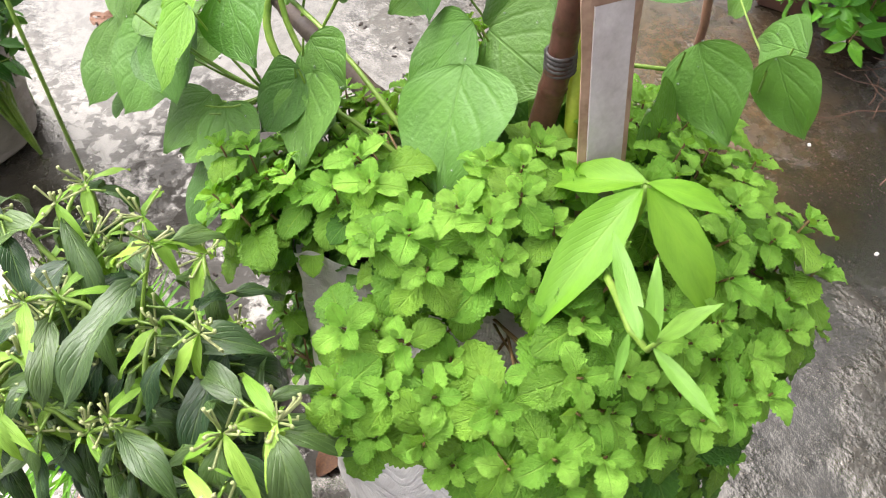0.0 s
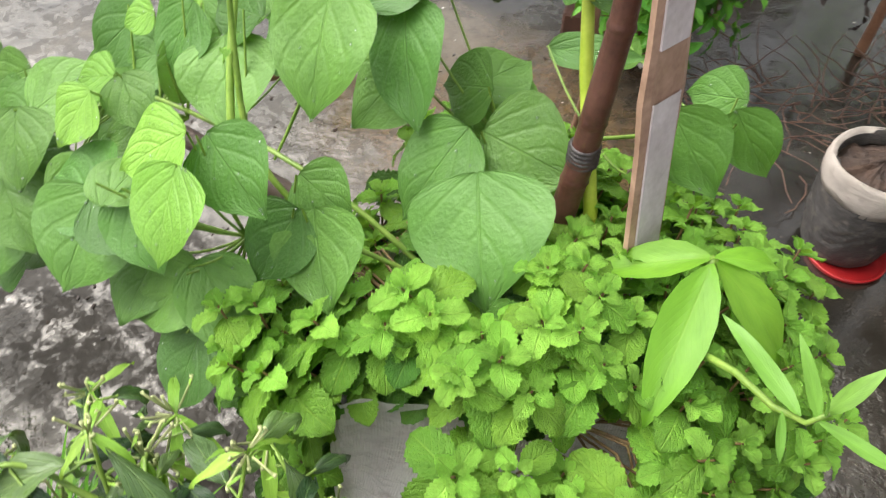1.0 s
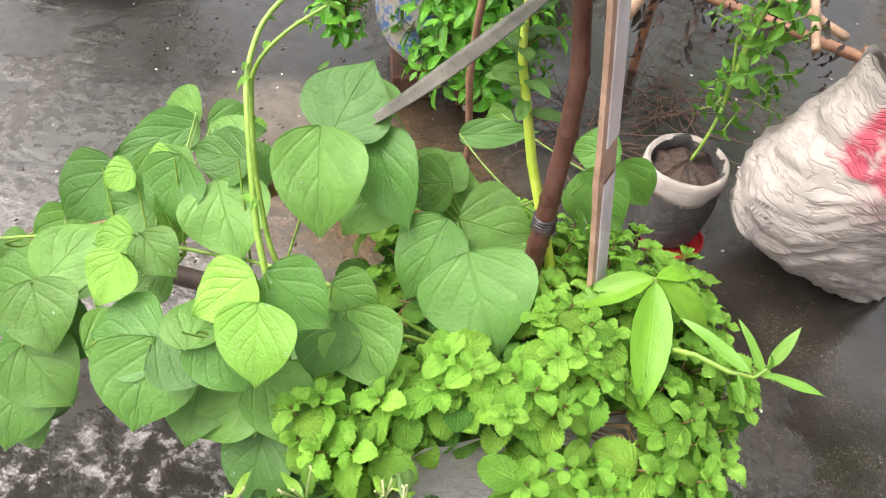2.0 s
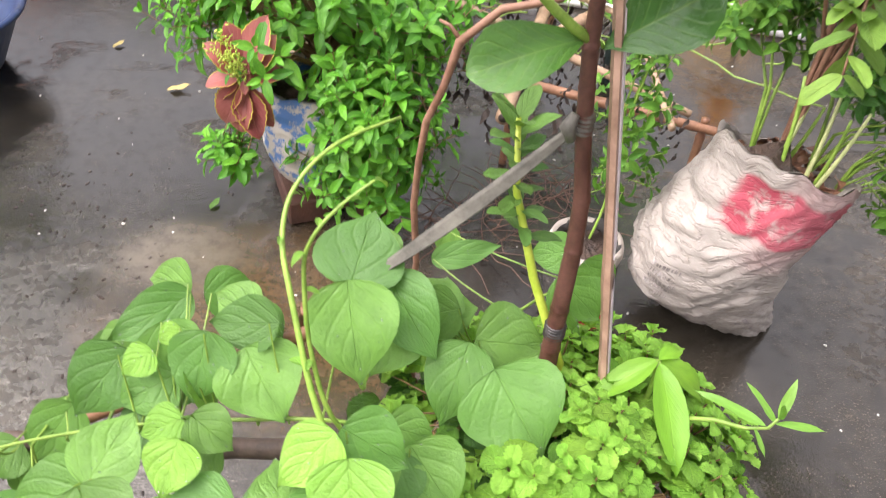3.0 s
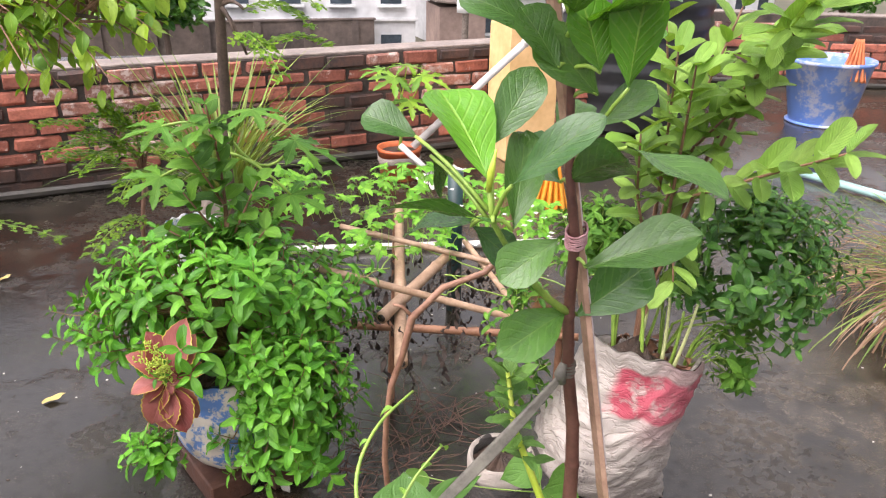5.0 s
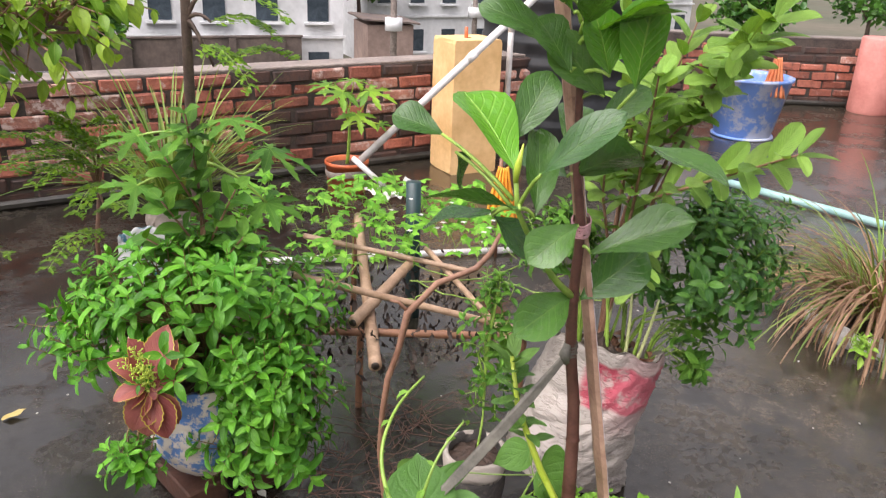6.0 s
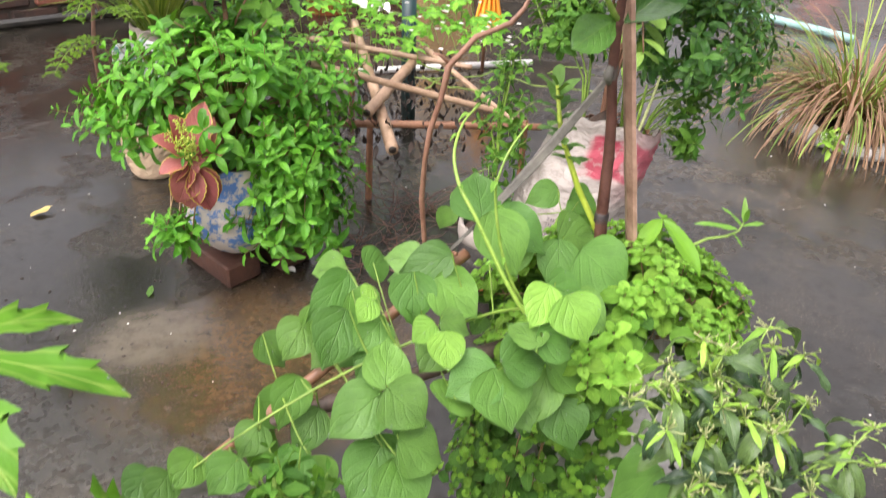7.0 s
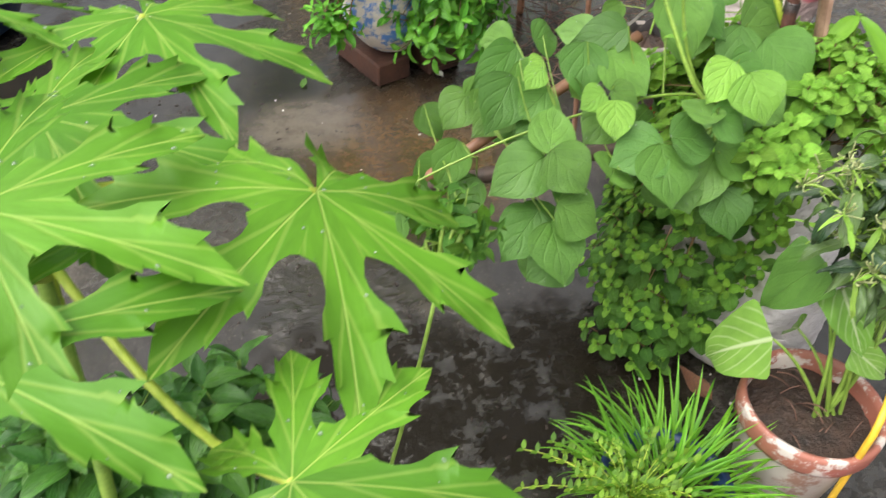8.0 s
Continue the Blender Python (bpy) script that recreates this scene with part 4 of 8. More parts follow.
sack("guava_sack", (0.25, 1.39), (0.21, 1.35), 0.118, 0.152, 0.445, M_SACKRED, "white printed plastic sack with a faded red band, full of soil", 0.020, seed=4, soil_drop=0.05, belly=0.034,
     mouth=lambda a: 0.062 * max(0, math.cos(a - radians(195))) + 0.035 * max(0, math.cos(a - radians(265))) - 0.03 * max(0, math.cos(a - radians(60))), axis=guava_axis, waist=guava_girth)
sack("shrub_sack", (-0.82, 1.65), (-0.82, 1.665), 0.11, 0.14, 0.3, M_BLUEBAG, "blue and white printed sack set on loose bricks", 0.006, seed=5, base_z=0.074,
     waist=lambda u: 0.145 * math.sin(min(1.0, 0.22 + u * 1.6) * math.pi / 2) ** 0.8)
sack("beige_sack", (-1.0, 2.38), (-1.0, 2.39), 0.09, 0.105, 0.26, M_BEIGE, "beige woven sack of soil behind the shrub", 0.009, seed=6)
sack("chili_bag", (-0.15, 1.345), (-0.15, 1.345), 0.066, 0.08, 0.2, M_DARKBAG, "small black plastic bag pot with a folded pale rim", 0.004, seed=7, soil_drop=0.03)
sack("far_sack", (-2.27, 3.70), (-2.27, 3.70), 0.14, 0.13, 0.42, M_PALEBAG, "dirty white sack standing near the parapet", 0.016, seed=8)
sack("sapling_bag", (-0.76, 2.45), (-0.76, 2.45), 0.13, 0.15, 0.3, M_POTGREY, "grey plastic bag pot behind the shrub", 0.012, seed=9)


def loose_brick(c, yaw, mat=M_BRICK_DARK, label="wet dark clay brick lying on the floor"):
    g = Geo().box(0.24, 0.114, 0.07, ID, 0.005)
    return solid("brick", g.mesh("brick", mat, False), label, "brick", "loose bricks", m=Matrix.Translation((c[0], c[1], 0.036)) @ Matrix.Rotation(radians(yaw), 4, "Z"))


M_BRICKWET = plain("wet_brick", (0.022, 0.009, 0.006), (0.075, 0.03, 0.017), 12.0, (0.5, 0.75), 70, 0.5, dist=0.005)
loose_brick((-0.875, 1.66), -66, M_BRICKWET, "wet brown clay brick under the blue sack")
loose_brick((-0.715, 1.70), -66, M_BRICKWET, "wet brown clay brick under the blue sack")


def folded_rim():
    """The bag's mouth is turned down outside in a soft collar."""
    prof = [(0.074, 0.196), (0.079, 0.203), (0.084, 0.203), (0.087, 0.196), (0.088, 0.182), (0.086, 0.165), (0.083, 0.15), (0.08, 0.15)]

    def soft(r, z, a):
        n_ = noise.noise(Vector((math.cos(a) * 2, math.sin(a) * 2, z * 18)))
        return r + 0.004 * n_, z + 0.012 * noise.noise(Vector((math.cos(a) * 1.4, math.sin(a) * 1.4, 4.0))) * (z < 0.18)

    part("rim", Geo().lathe(prof, 60, soft, (-0.15, 1.345, 0)).mesh("rim", M_PALEBAG), bpy.data.objects["chili_bag"], "pale folded rim")


folded_rim()


def red_saucer():
    prof = [(0.0, 0.001), (0.06, 0.001), (0.064, 0.004), (0.067, 0.01), (0.069, 0.011), (0.071, 0.009), (0.067, 0.0)]
    solid("saucer", Geo().lathe(prof, 40, centre=(-0.128, 1.325, 0)).mesh("saucer", M_REDPL), "red plastic saucer half under the bag pot", "saucer")


M_REDPL = plain("red_plastic", (0.3, 0.012, 0.013), (0.45, 0.025, 0.025), 9.0, (0.3, 0.5), 40, 0.15)
red_saucer()


def terracotta_pot():
    c = (-0.375, 0.13, 0)
    base = thing("flower_pot", c, "terracotta flower pot with flaking white paint", "flower pot")
    prof = [(0.0, 0.0), (0.074, 0.0), (0.08, 0.008), (0.1, 0.155)]
    part("body", Geo().lathe(prof, 48, centre=c).mesh("body", M_TERRA_BODY), base)
    rim = [(0.1, 0.15), (0.109, 0.153), (0.114, 0.165), (0.115, 0.195), (0.112, 0.203), (0.105, 0.202), (0.102, 0.19), (0.099, 0.15)]
    part("rim", Geo().lathe(rim, 48, centre=c).mesh("rim", M_TERRA), base, "reddish rolled rim with chipped paint")
    part("soil", Geo().lathe([(0.101, 0.165), (0.05, 0.172), (0.001, 0.175)], 40, lambda r, z, a: (r, z + 0.008 * noise.noise(Vector((r * 40 * math.cos(a), r * 40 * math.sin(a), 1)))), c).mesh("soil", M_SOIL), base)


terracotta_pot()


def bucket(name, c, r0, r1, h, mat, label):
    base = thing(name, c, label, "bucket")
    prof = [(0.0, 0.0), (r0, 0.0), (r1, h - 0.02), (r1 + 0.008, h - 0.02), (r1 + 0.008, h), (r1 - 0.006, h), (r1 - 0.012, h - 0.04)]
    part("body", Geo().lathe(prof, 36, centre=c).mesh("body", mat), base)
    part("soil", Geo().lathe([(r1 - 0.01, h - 0.03), (0.001, h - 0.02)], 30, centre=c).mesh("soil", M_SOIL), base)
    return base


b_ = bucket("papaya_bucket", (0.15, 4.29, 0), 0.115, 0.125, 0.185, M_ORANGE, "orange plastic bucket bound with a pale strip")
part("strip", Geo().lathe([(0.127, 0.1), (0.13, 0.105), (0.13, 0.135), (0.128, 0.14)], 36, lambda r, z, a: (r, z + 0.006 * math.sin(3 * a)), (0.15, 4.29, 0)).mesh("strip", M_POTGREY), b_, "pale torn cloth strip")
bucket("grass_pot", (-0.63, 0.085, 0), 0.075, 0.1, 0.11, M_NAVY, "low dark plastic pot of lily grass")
bucket("pink_pot", (-0.36, -0.1, 0), 0.06, 0.075, 0.1, M_PINKPL, "small bright pink plastic pot")


def navy_tub():
    c = (-2.2, 2.12, 0)
    prof = [(0.0, 0.02), (0.2, 0.0), (0.24, 0.02), (0.33, 0.2), (0.345, 0.2), (0.35, 0.212), (0.335, 0.216), (0.31, 0.2), (0.22, 0.06), (0.0, 0.05)]
    solid("wash_tub", Geo().lathe(prof, 48, centre=c).mesh("wash_tub", M_NAVY), "dark navy plastic wash tub on the floor", "tub")


navy_tub()


# ---- print on the guava sack: one year, and bars for what cannot be read ----
def sack_print(name, a0, z0, width, height, lines, mat, label, year=""):
    """Rows of short bars, or a line of figures, laid on the sack's skin from bearing a0 downwards."""
    skin = SKIN["guava_sack"]
    r = random.Random(int(a0 * 10))
    base = [o for o in WORLD if o.name == "guava_sack"][0]
    g = Geo()

    def patch(x, y, w, h):
        nx = max(2, int(w / 0.004))
        v = [skin(radians(a0) + (x + w * i / nx) / 0.17, z0 + y + h * j / 2) for j in range(3) for i in range(nx + 1)]
        f = [(j * (nx + 1) + i, j * (nx + 1) + i + 1, (j + 1) * (nx + 1) + i + 1, (j + 1) * (nx + 1) + i) for j in range(2) for i in range(nx)]
        g.add(v, f)

    for k in range(lines):
        x = r.uniform(0, 0.1) * width
        while x < width * r.uniform(0.7, 1.0):
            w = r.uniform(0.25, 0.9) * height
            patch(x, -k * height * 1.9, w, height * r.uniform(0.75, 1.0))
            x += w + height * r.uniform(0.25, 0.6)
    if year:
        cu = bpy.data.curves.new("year", "FONT")
        cu.body, cu.size = year, height * 1.9
        ob = bpy.data.objects.new("year", cu)
        flat = bpy.data.meshes.new_from_object(ob)
        bpy.data.objects.remove(ob)
        v = [skin(radians(a0) + (p.co.x + width * 0.4) / 0.17, z0 - lines * height * 1.9 + p.co.y) for p in flat.vertices]
        g.add(v, [tuple(q.vertices) for q in flat.polygons])
    part(name, g.mesh(name, mat), base, label)


sack_print("small_print", 214, 0.235, 0.075, 0.0085, 4, M_PRINT, "small grey print", "2016")
sack_print("large_print", 225, 0.105, 0.11, 0.022, 1, M_PRINT, "large grey print, half lost in the folds")
sack_print("large_print", 285, 0.115, 0.05, 0.02, 2, M_PRINT, "large grey print, half lost in the folds")


# ---- the mint sack's plants ----
BEAN = variants("bean", 1.0, 4, fold=0.05, droop=0.32, wave=0.03, nv=8, ripple=0.004)
BEAN_DATA = {}
bean = thing("bean_plant", (-0.36, 0.50, 0.44), "trailing bean plant with broad three-part leaves and thin tendrils", "bean plant")
BEAN_STEMS = Geo()
BEAN_BASES, BEAN_MIDS = [], []


def bean_leaf(base, tip, width=0.08, mat=None):
    """One leaflet from its stalk to its tip, and the end of the stalk."""
    mat = mat or L_BEAN
    a, b = Vector(base), Vector(tip)
    d = b - a
    k = rng.randrange(4)
    key = (mat.name, k)
    if key not in BEAN_DATA:
        BEAN_DATA[key] = Geo().add(*BEAN[k]).mesh("leaflet", mat)
    c = (a + b) / 2
    up = (Vector((-0.3, -0.03, 1.2)) - c).normalized() + (Vector((-1.07, -0.45, 1.3)) - c).normalized() * 0.7
    up = (up + Vector((rng.uniform(-0.25, 0.25), rng.uniform(-0.2, 0.2), rng.uniform(0.0, 0.5)))).normalized()
    flat = d - up * (0.72 * up.dot(d))
    size = max(d.length * 1.02, width * 0.96)
    m = frame_to(c - flat.normalized() * size * 0.5, flat, up, size, width * rng.uniform(0.97, 1.06))
    part("leaflet", BEAN_DATA[key], bean, "", m)
    BEAN_BASES.append(a)
    BEAN_MIDS.append((a + b) / 2)


bean_leaf((-0.381, 0.533, 0.633), (-0.320, 0.457, 0.580), 0.118)
bean_leaf((-0.413, 0.563, 0.641), (-0.439, 0.487, 0.577), 0.085)
bean_leaf((-0.402, 0.563, 0.645), (-0.322, 0.590, 0.620), 0.088)
bean_leaf((-0.518, 0.358, 0.685), (-0.503, 0.303, 0.634), 0.078, L_BEANNEW)
bean_leaf((-0.534, 0.382, 0.690), (-0.582, 0.339, 0.655), 0.060, L_BEANNEW)
bean_leaf((-0.524, 0.383, 0.692), (-0.468, 0.391, 0.640), 0.070)
bean_leaf((-0.553, 0.562, 0.716), (-0.525, 0.470, 0.653), 0.100)
bean_leaf((-0.514, 0.602, 0.697), (-0.452, 0.520, 0.649), 0.085)
bean_leaf((-0.553, 0.566, 0.715), (-0.538, 0.655, 0.740), 0.100)
bean_leaf((-0.523, 0.321, 0.512), (-0.515, 0.285, 0.440), 0.082)
bean_leaf((-0.535, 0.345, 0.560), (-0.587, 0.311, 0.486), 0.070)
bean_leaf((-0.523, 0.343, 0.580), (-0.469, 0.351, 0.500), 0.076)
bean_leaf((-0.465, 0.420, 0.625), (-0.412, 0.392, 0.565), 0.080)
bean_leaf((-0.476, 0.420, 0.618), (-0.488, 0.374, 0.560), 0.070)
bean_leaf((-0.488, 0.437, 0.635), (-0.443, 0.452, 0.604), 0.050)
bean_leaf((-0.660, 0.515, 0.645), (-0.605, 0.455, 0.600), 0.090)
bean_leaf((-0.700, 0.505, 0.671), (-0.711, 0.472, 0.594), 0.072)
bean_leaf((-0.803, 0.505, 0.622), (-0.856, 0.483, 0.541), 0.085)
bean_leaf((-0.688, 0.417, 0.646), (-0.645, 0.404, 0.612), 0.052)
bean_leaf((-0.699, 0.419, 0.637), (-0.740, 0.400, 0.625), 0.044, L_BEANNEW)
bean_leaf((-0.694, 0.392, 0.638), (-0.703, 0.346, 0.602), 0.055, L_BEANNEW)
bean_leaf((-0.629, 0.346, 0.592), (-0.712, 0.334, 0.572), 0.085)
bean_leaf((-0.633, 0.333, 0.597), (-0.631, 0.278, 0.526), 0.102)
bean_leaf((-0.625, 0.340, 0.603), (-0.550, 0.331, 0.595), 0.080)
bean_leaf((-0.790, 0.356, 0.588), (-0.749, 0.311, 0.547), 0.085)
bean_leaf((-0.789, 0.364, 0.585), (-0.763, 0.443, 0.606), 0.072)
bean_leaf((-0.800, 0.362, 0.580), (-0.875, 0.365, 0.515), 0.080)
bean_leaf((-0.790, 0.315, 0.530), (-0.725, 0.290, 0.488), 0.085)
bean_leaf((-0.795, 0.305, 0.505), (-0.790, 0.240, 0.435), 0.100)
bean_leaf((-0.805, 0.340, 0.495), (-0.865, 0.318, 0.425), 0.080)
bean_leaf((-0.885, 0.500, 0.515), (-0.930, 0.485, 0.440), 0.066)
bean_leaf((-0.858, 0.500, 0.445), (-0.912, 0.450, 0.400), 0.070)
bean_leaf((-0.632, 0.520, 0.682), (-0.705, 0.552, 0.642), 0.060)
bean_leaf((-0.765, 0.632, 0.603), (-0.855, 0.570, 0.568), 0.060)
bean_leaf((-0.770, 0.640, 0.612), (-0.825, 0.655, 0.600), 0.060)
bean_leaf((-0.665, 0.560, 0.655), (-0.715, 0.600, 0.640), 0.060)
bean_leaf((-0.765, 0.510, 0.630), (-0.795, 0.485, 0.612), 0.038, L_BEANNEW)
bean_leaf((-0.750, 0.555, 0.622), (-0.772, 0.540, 0.610), 0.032, L_BEANNEW)
bean_leaf((-0.455, 0.630, 0.640), (-0.450, 0.700, 0.605), 0.070)
bean_leaf((-0.470, 0.770, 0.585), (-0.375, 0.810, 0.590), 0.036)
bean_leaf((-0.455, 0.930, 0.510), (-0.468, 0.955, 0.458), 0.048)
bean_leaf((-0.470, 0.640, 0.605), (-0.405, 0.675, 0.590), 0.080)
bean_leaf((-0.295, 0.690, 0.632), (-0.245, 0.715, 0.565), 0.072)
bean_leaf((-0.255, 0.745, 0.615), (-0.222, 0.780, 0.555), 0.060)
bean_leaf((-0.290, 0.640, 0.605), (-0.275, 0.690, 0.535), 0.070)
bean_leaf((-0.275, 0.800, 0.600), (-0.330, 0.830, 0.560), 0.060)
bean_leaf((-0.900, 0.405, 0.450), (-0.955, 0.380, 0.410), 0.080)
bean_leaf((-1.000, 0.432, 0.445), (-1.045, 0.412, 0.415), 0.072)
bean_leaf((-1.055, 0.468, 0.440), (-1.095, 0.440, 0.415), 0.066)
bean_leaf((-1.095, 0.450, 0.435), (-1.135, 0.425, 0.410), 0.060)
bean_leaf((-0.955, 0.490, 0.450), (-0.995, 0.460, 0.420), 0.066)
bean_leaf((-1.120, 0.470, 0.430), (-1.165, 0.440, 0.410), 0.060)
bean_leaf((-0.779, 0.580, 0.545), (-0.860, 0.535, 0.500), 0.085)
bean_leaf((-0.744, 0.490, 0.555), (-0.809, 0.449, 0.520), 0.085)
bean_leaf((-0.845, 0.623, 0.530), (-0.893, 0.604, 0.470), 0.075)
bean_leaf((-0.638, 0.579, 0.600), (-0.711, 0.598, 0.600), 0.070)
# a lower storey of leaves, shaded by the upper ones
UPPER = list(BEAN_MIDS)
for p in UPPER:
    if -1.0 < p.x < -0.4 and p.y < 0.62:
        if rng.random() < 0.65:
            c = p + Vector((rng.uniform(-0.05, 0.05), rng.uniform(-0.01, 0.06), -rng.uniform(0.03, 0.06)))
            w = rand_dir(-55, -10)
            bean_leaf(c - w * 0.036, c + w * 0.036, rng.uniform(0.06, 0.085))
# leaf stalks run down and inwards from the leaflets to the runners
RUN = arc((-0.36, 0.5, 0.5), (-0.64, 0.47, 0.58), 0.03, 8) + arc((-0.64, 0.47, 0.58), (-1.10, 0.46, 0.40), 0.03, 10)[1:]
RUN2 = arc((-0.36, 0.52, 0.5), (-0.40, 0.62, 0.58), 0.02, 5) + arc((-0.40, 0.62, 0.58), (-0.25, 0.80, 0.55), 0.02, 6)[1:]
RUN3 = arc((-0.36, 0.5, 0.5), (-0.52, 0.40, 0.58), 0.03, 6)
for p in BEAN_BASES:
    q = min((r for run in (RUN, RUN2, RUN3) for r in run), key=lambda r: (r - p).length)
    q = q + Vector((0, 0, -0.01))
    BEAN_STEMS.tube(arc(q, p, -0.008, 5, (0, 0, 1)), taper(0.0015, 0.001, 5), 6, False)
for run in (RUN, RUN2, RUN3):
    BEAN_STEMS.tube(run, taper(0.003, 0.0016, len(run) - 1), 7)
part("runner", BEAN_STEMS.mesh("runner", M_STEM), bean, "thin green leaf stalks and runners")


def tendril(pts, r):
    g = Geo()
    p = [Vector(q) for q in pts]
    fine = []
    for i in range(len(p) - 1):
        a, b = p[max(0, i - 1)], p[min(len(p) - 1, i + 2)]
        for s in range(5):
            t = s / 5
            h = (2 * t ** 3 - 3 * t ** 2 + 1) * p[i] + (t ** 3 - 2 * t ** 2 + t) * (p[i + 1] - a) * 0.5 + (-2 * t ** 3 + 3 * t ** 2) * p[i + 1] + (t ** 3 - t ** 2) * (b - p[i]) * 0.5
            fine.append(h)
    fine.append(p[-1])
    g.tube(fine, taper(r, r * 0.45, len(fine) - 1), 7)
    part("tendril", g.mesh("tendril", M_STEM), bean, "climbing yellow-green shoot tip")
    bud = leaf("ovate", 0.5, 0.6, 0.8, 0.02, nv=4)
    me = Geo().add(*bud).mesh("bud_leaf", L_BEANNEW)
    for q in fine[len(fine) // 3::4]:
        part("bud_leaf", me, bean, "", frame_to(q, rand_dir(-30, 30), (0, 0, 1), rng.uniform(0.012, 0.024)))


tendril([(-0.45, 0.44, 0.55), (-0.53, 0.42, 0.60), (-0.565, 0.44, 0.65), (-0.60, 0.50, 0.745), (-0.616, 0.54, 0.79), (-0.61, 0.58, 0.825), (-0.575, 0.63, 0.85), (-0.516, 0.696, 0.85)], 0.0042)
tendril([(-0.46, 0.45, 0.55), (-0.54, 0.44, 0.62), (-0.572, 0.462, 0.70), (-0.582, 0.485, 0.79), (-0.575, 0.49, 0.83), (-0.552, 0.505, 0.86), (-0.52, 0.52, 0.885)], 0.0032)


def mint_plant():
    cx, cy = -0.285, 0.475
    base = thing("mint_plant", (cx, cy, 0.48), "dense bright green mint that spills over the sack's rim", "mint plant")
    shapes = variants("mint", 0.78, 4, fold=0.14, droop=0.75, wave=0.04, serr=0.12, nv=6, nu=20, ripple=0.022)
    fol = Foliage("mint_leaf", shapes, L_MINT, 200)
    second_fol = Foliage("old_mint_leaf", shapes, L_MINTOLDSHADE, 120)
    tips = Foliage("young_mint_leaf", variants("mint", 0.8, 3, fold=0.35, droop=0.9, wave=0.06, serr=0.14, nv=4, nu=14, ripple=0.035), L_MINTTIP, 150)
    stems = Geo()
    bearing = [0, 20, 40, 60, 90, 140, 185, 210, 230, 248, 262, 280, 295, 308, 325, 345, 360]
    spreads = [.215, .235, .28, .29, .26, .31, .37, .29, .21, .16, .155, .165, .175, .18, .195, .205, .215]
    lows = [.33, .34, .38, .38, .30, .14, .05, .06, .30, .56, .56, .535, .49, .44, .40, .35, .33]
    done = []

    def rosette(p, way, size, deep):
        side = way.orthogonal().normalized()
        turn = rng.uniform(0, 2 * math.pi)
        n_ = 5 if deep else 4
        stems.tube([p - way * size * 1.1, p], [0.0014, 0.001], 5, False)
        for k in range(n_):
            q = p - way * size * (0, 0.05, 0.14, 0.32, 0.75)[k]
            for h in (0, 1):
                a_ = turn + k * math.pi / 2 + h * math.pi + rng.uniform(-0.2, 0.2)
                out = (side * math.cos(a_) + way.cross(side) * math.sin(a_)).normalized()
                op = radians((24, 46, 66, 86, 98)[k] + rng.uniform(-10, 10))
                d = out * math.sin(op) + way * math.cos(op)
                s_ = size * (0.26, 0.42, 0.62, 0.95, 1.08)[k] * rng.uniform(0.88, 1.12)
                # low sprigs take the darker greens: the shade there is in the colour
                ((fol if k < 3 else second_fol) if p.z < 0.4 else tips if k < 3 else fol).add(frame_to(q + out * 0.003, d, way - out * 0.2, s_))

    n_ = tries = 0
    while n_ < 430 and tries < 9000:
        tries += 1
        a = rng.uniform(0, 2 * math.pi)
        deg = math.degrees(a)
        reach, low = np.interp(deg, bearing, spreads), np.interp(deg, bearing, lows)
        reach *= 1 + 0.14 * noise.noise(Vector((math.cos(a) * 3, math.sin(a) * 3, 0)))
        out = Vector((math.cos(a), math.sin(a), 0))
        west = 150 < deg < 250
        if rng.random() < 0.5:
            t = math.sqrt(rng.random())
            r = t * min(reach, 0.26 if west else 1.0)
            z = 0.622 - 0.09 * t * t + 0.06 * noise.noise(Vector((r * out.x * 9, r * out.y * 9, 5))) - 0.05 * rng.random() ** 2
            way = Vector((0, 0, 1)) + out * 0.6 * t + rand_dir(-40, 40) * 0.3
        else:
            h = rng.random()
            z = low + (0.565 - low) * h
            r = 0.165 + max(0.03, reach - 0.165) * (1.0 - 0.7 * h if west else math.sin(math.pi * (0.35 + 0.6 * h))) * rng.uniform(0.6 if west else 0.75, 1.05)
            way = out * 0.9 + Vector((0, 0, 0.8)) + rand_dir(-40, 40) * 0.3
        way.normalize()
        p = Vector((cx + r * out.x, cy + r * out.y, z))
        # the front shoots arch out over the lip, which stays bare
        fx, fy = p.x + 0.275, p.y - 0.433
        front, along = 0.65 * fx - 0.76 * fy, 0.76 * fx + 0.65 * fy
        if front > 0.0 and along < -0.045:
            continue
        if front > 0.0 and along < 0.15:
            if front > 0.135:
                continue
            p.z = z = 0.600 - 0.55 * front + rng.uniform(-0.035, 0.02)
        if -0.03 < front < 0.2 and -0.14 < along < 0.10 and -0.055 < z - 0.515 - 1.34 * front < 0.03:
            continue
        # nor does it hide the sack's lower front
        if z < low:
            continue
        # room for the broad bean leaf
        if p.x < -0.30 and 0.42 < p.y < 0.62 and p.z > 0.52:
            p.z = z = 0.505 + 0.03 * rng.random()
        if any((p - q).length < 0.028 for q in done):
            continue
        done.append(p)
        size = rng.uniform(0.033, 0.046) * (0.85 if west and z < 0.4 else 1.0)
        rosette(p, way, size, rng.random() < 0.5)
        if n_ % 4 == 0:
            root = Vector((-0.31 + 0.09 * out.x * rng.random(), 0.485 + 0.09 * out.y * rng.random(), 0.47))
            end = p - way * size * 1.0
            if r > 0.14 and z < 0.56:
                over = Vector((-0.31 + 0.135 * out.x, 0.485 + 0.135 * out.y, 0.535))
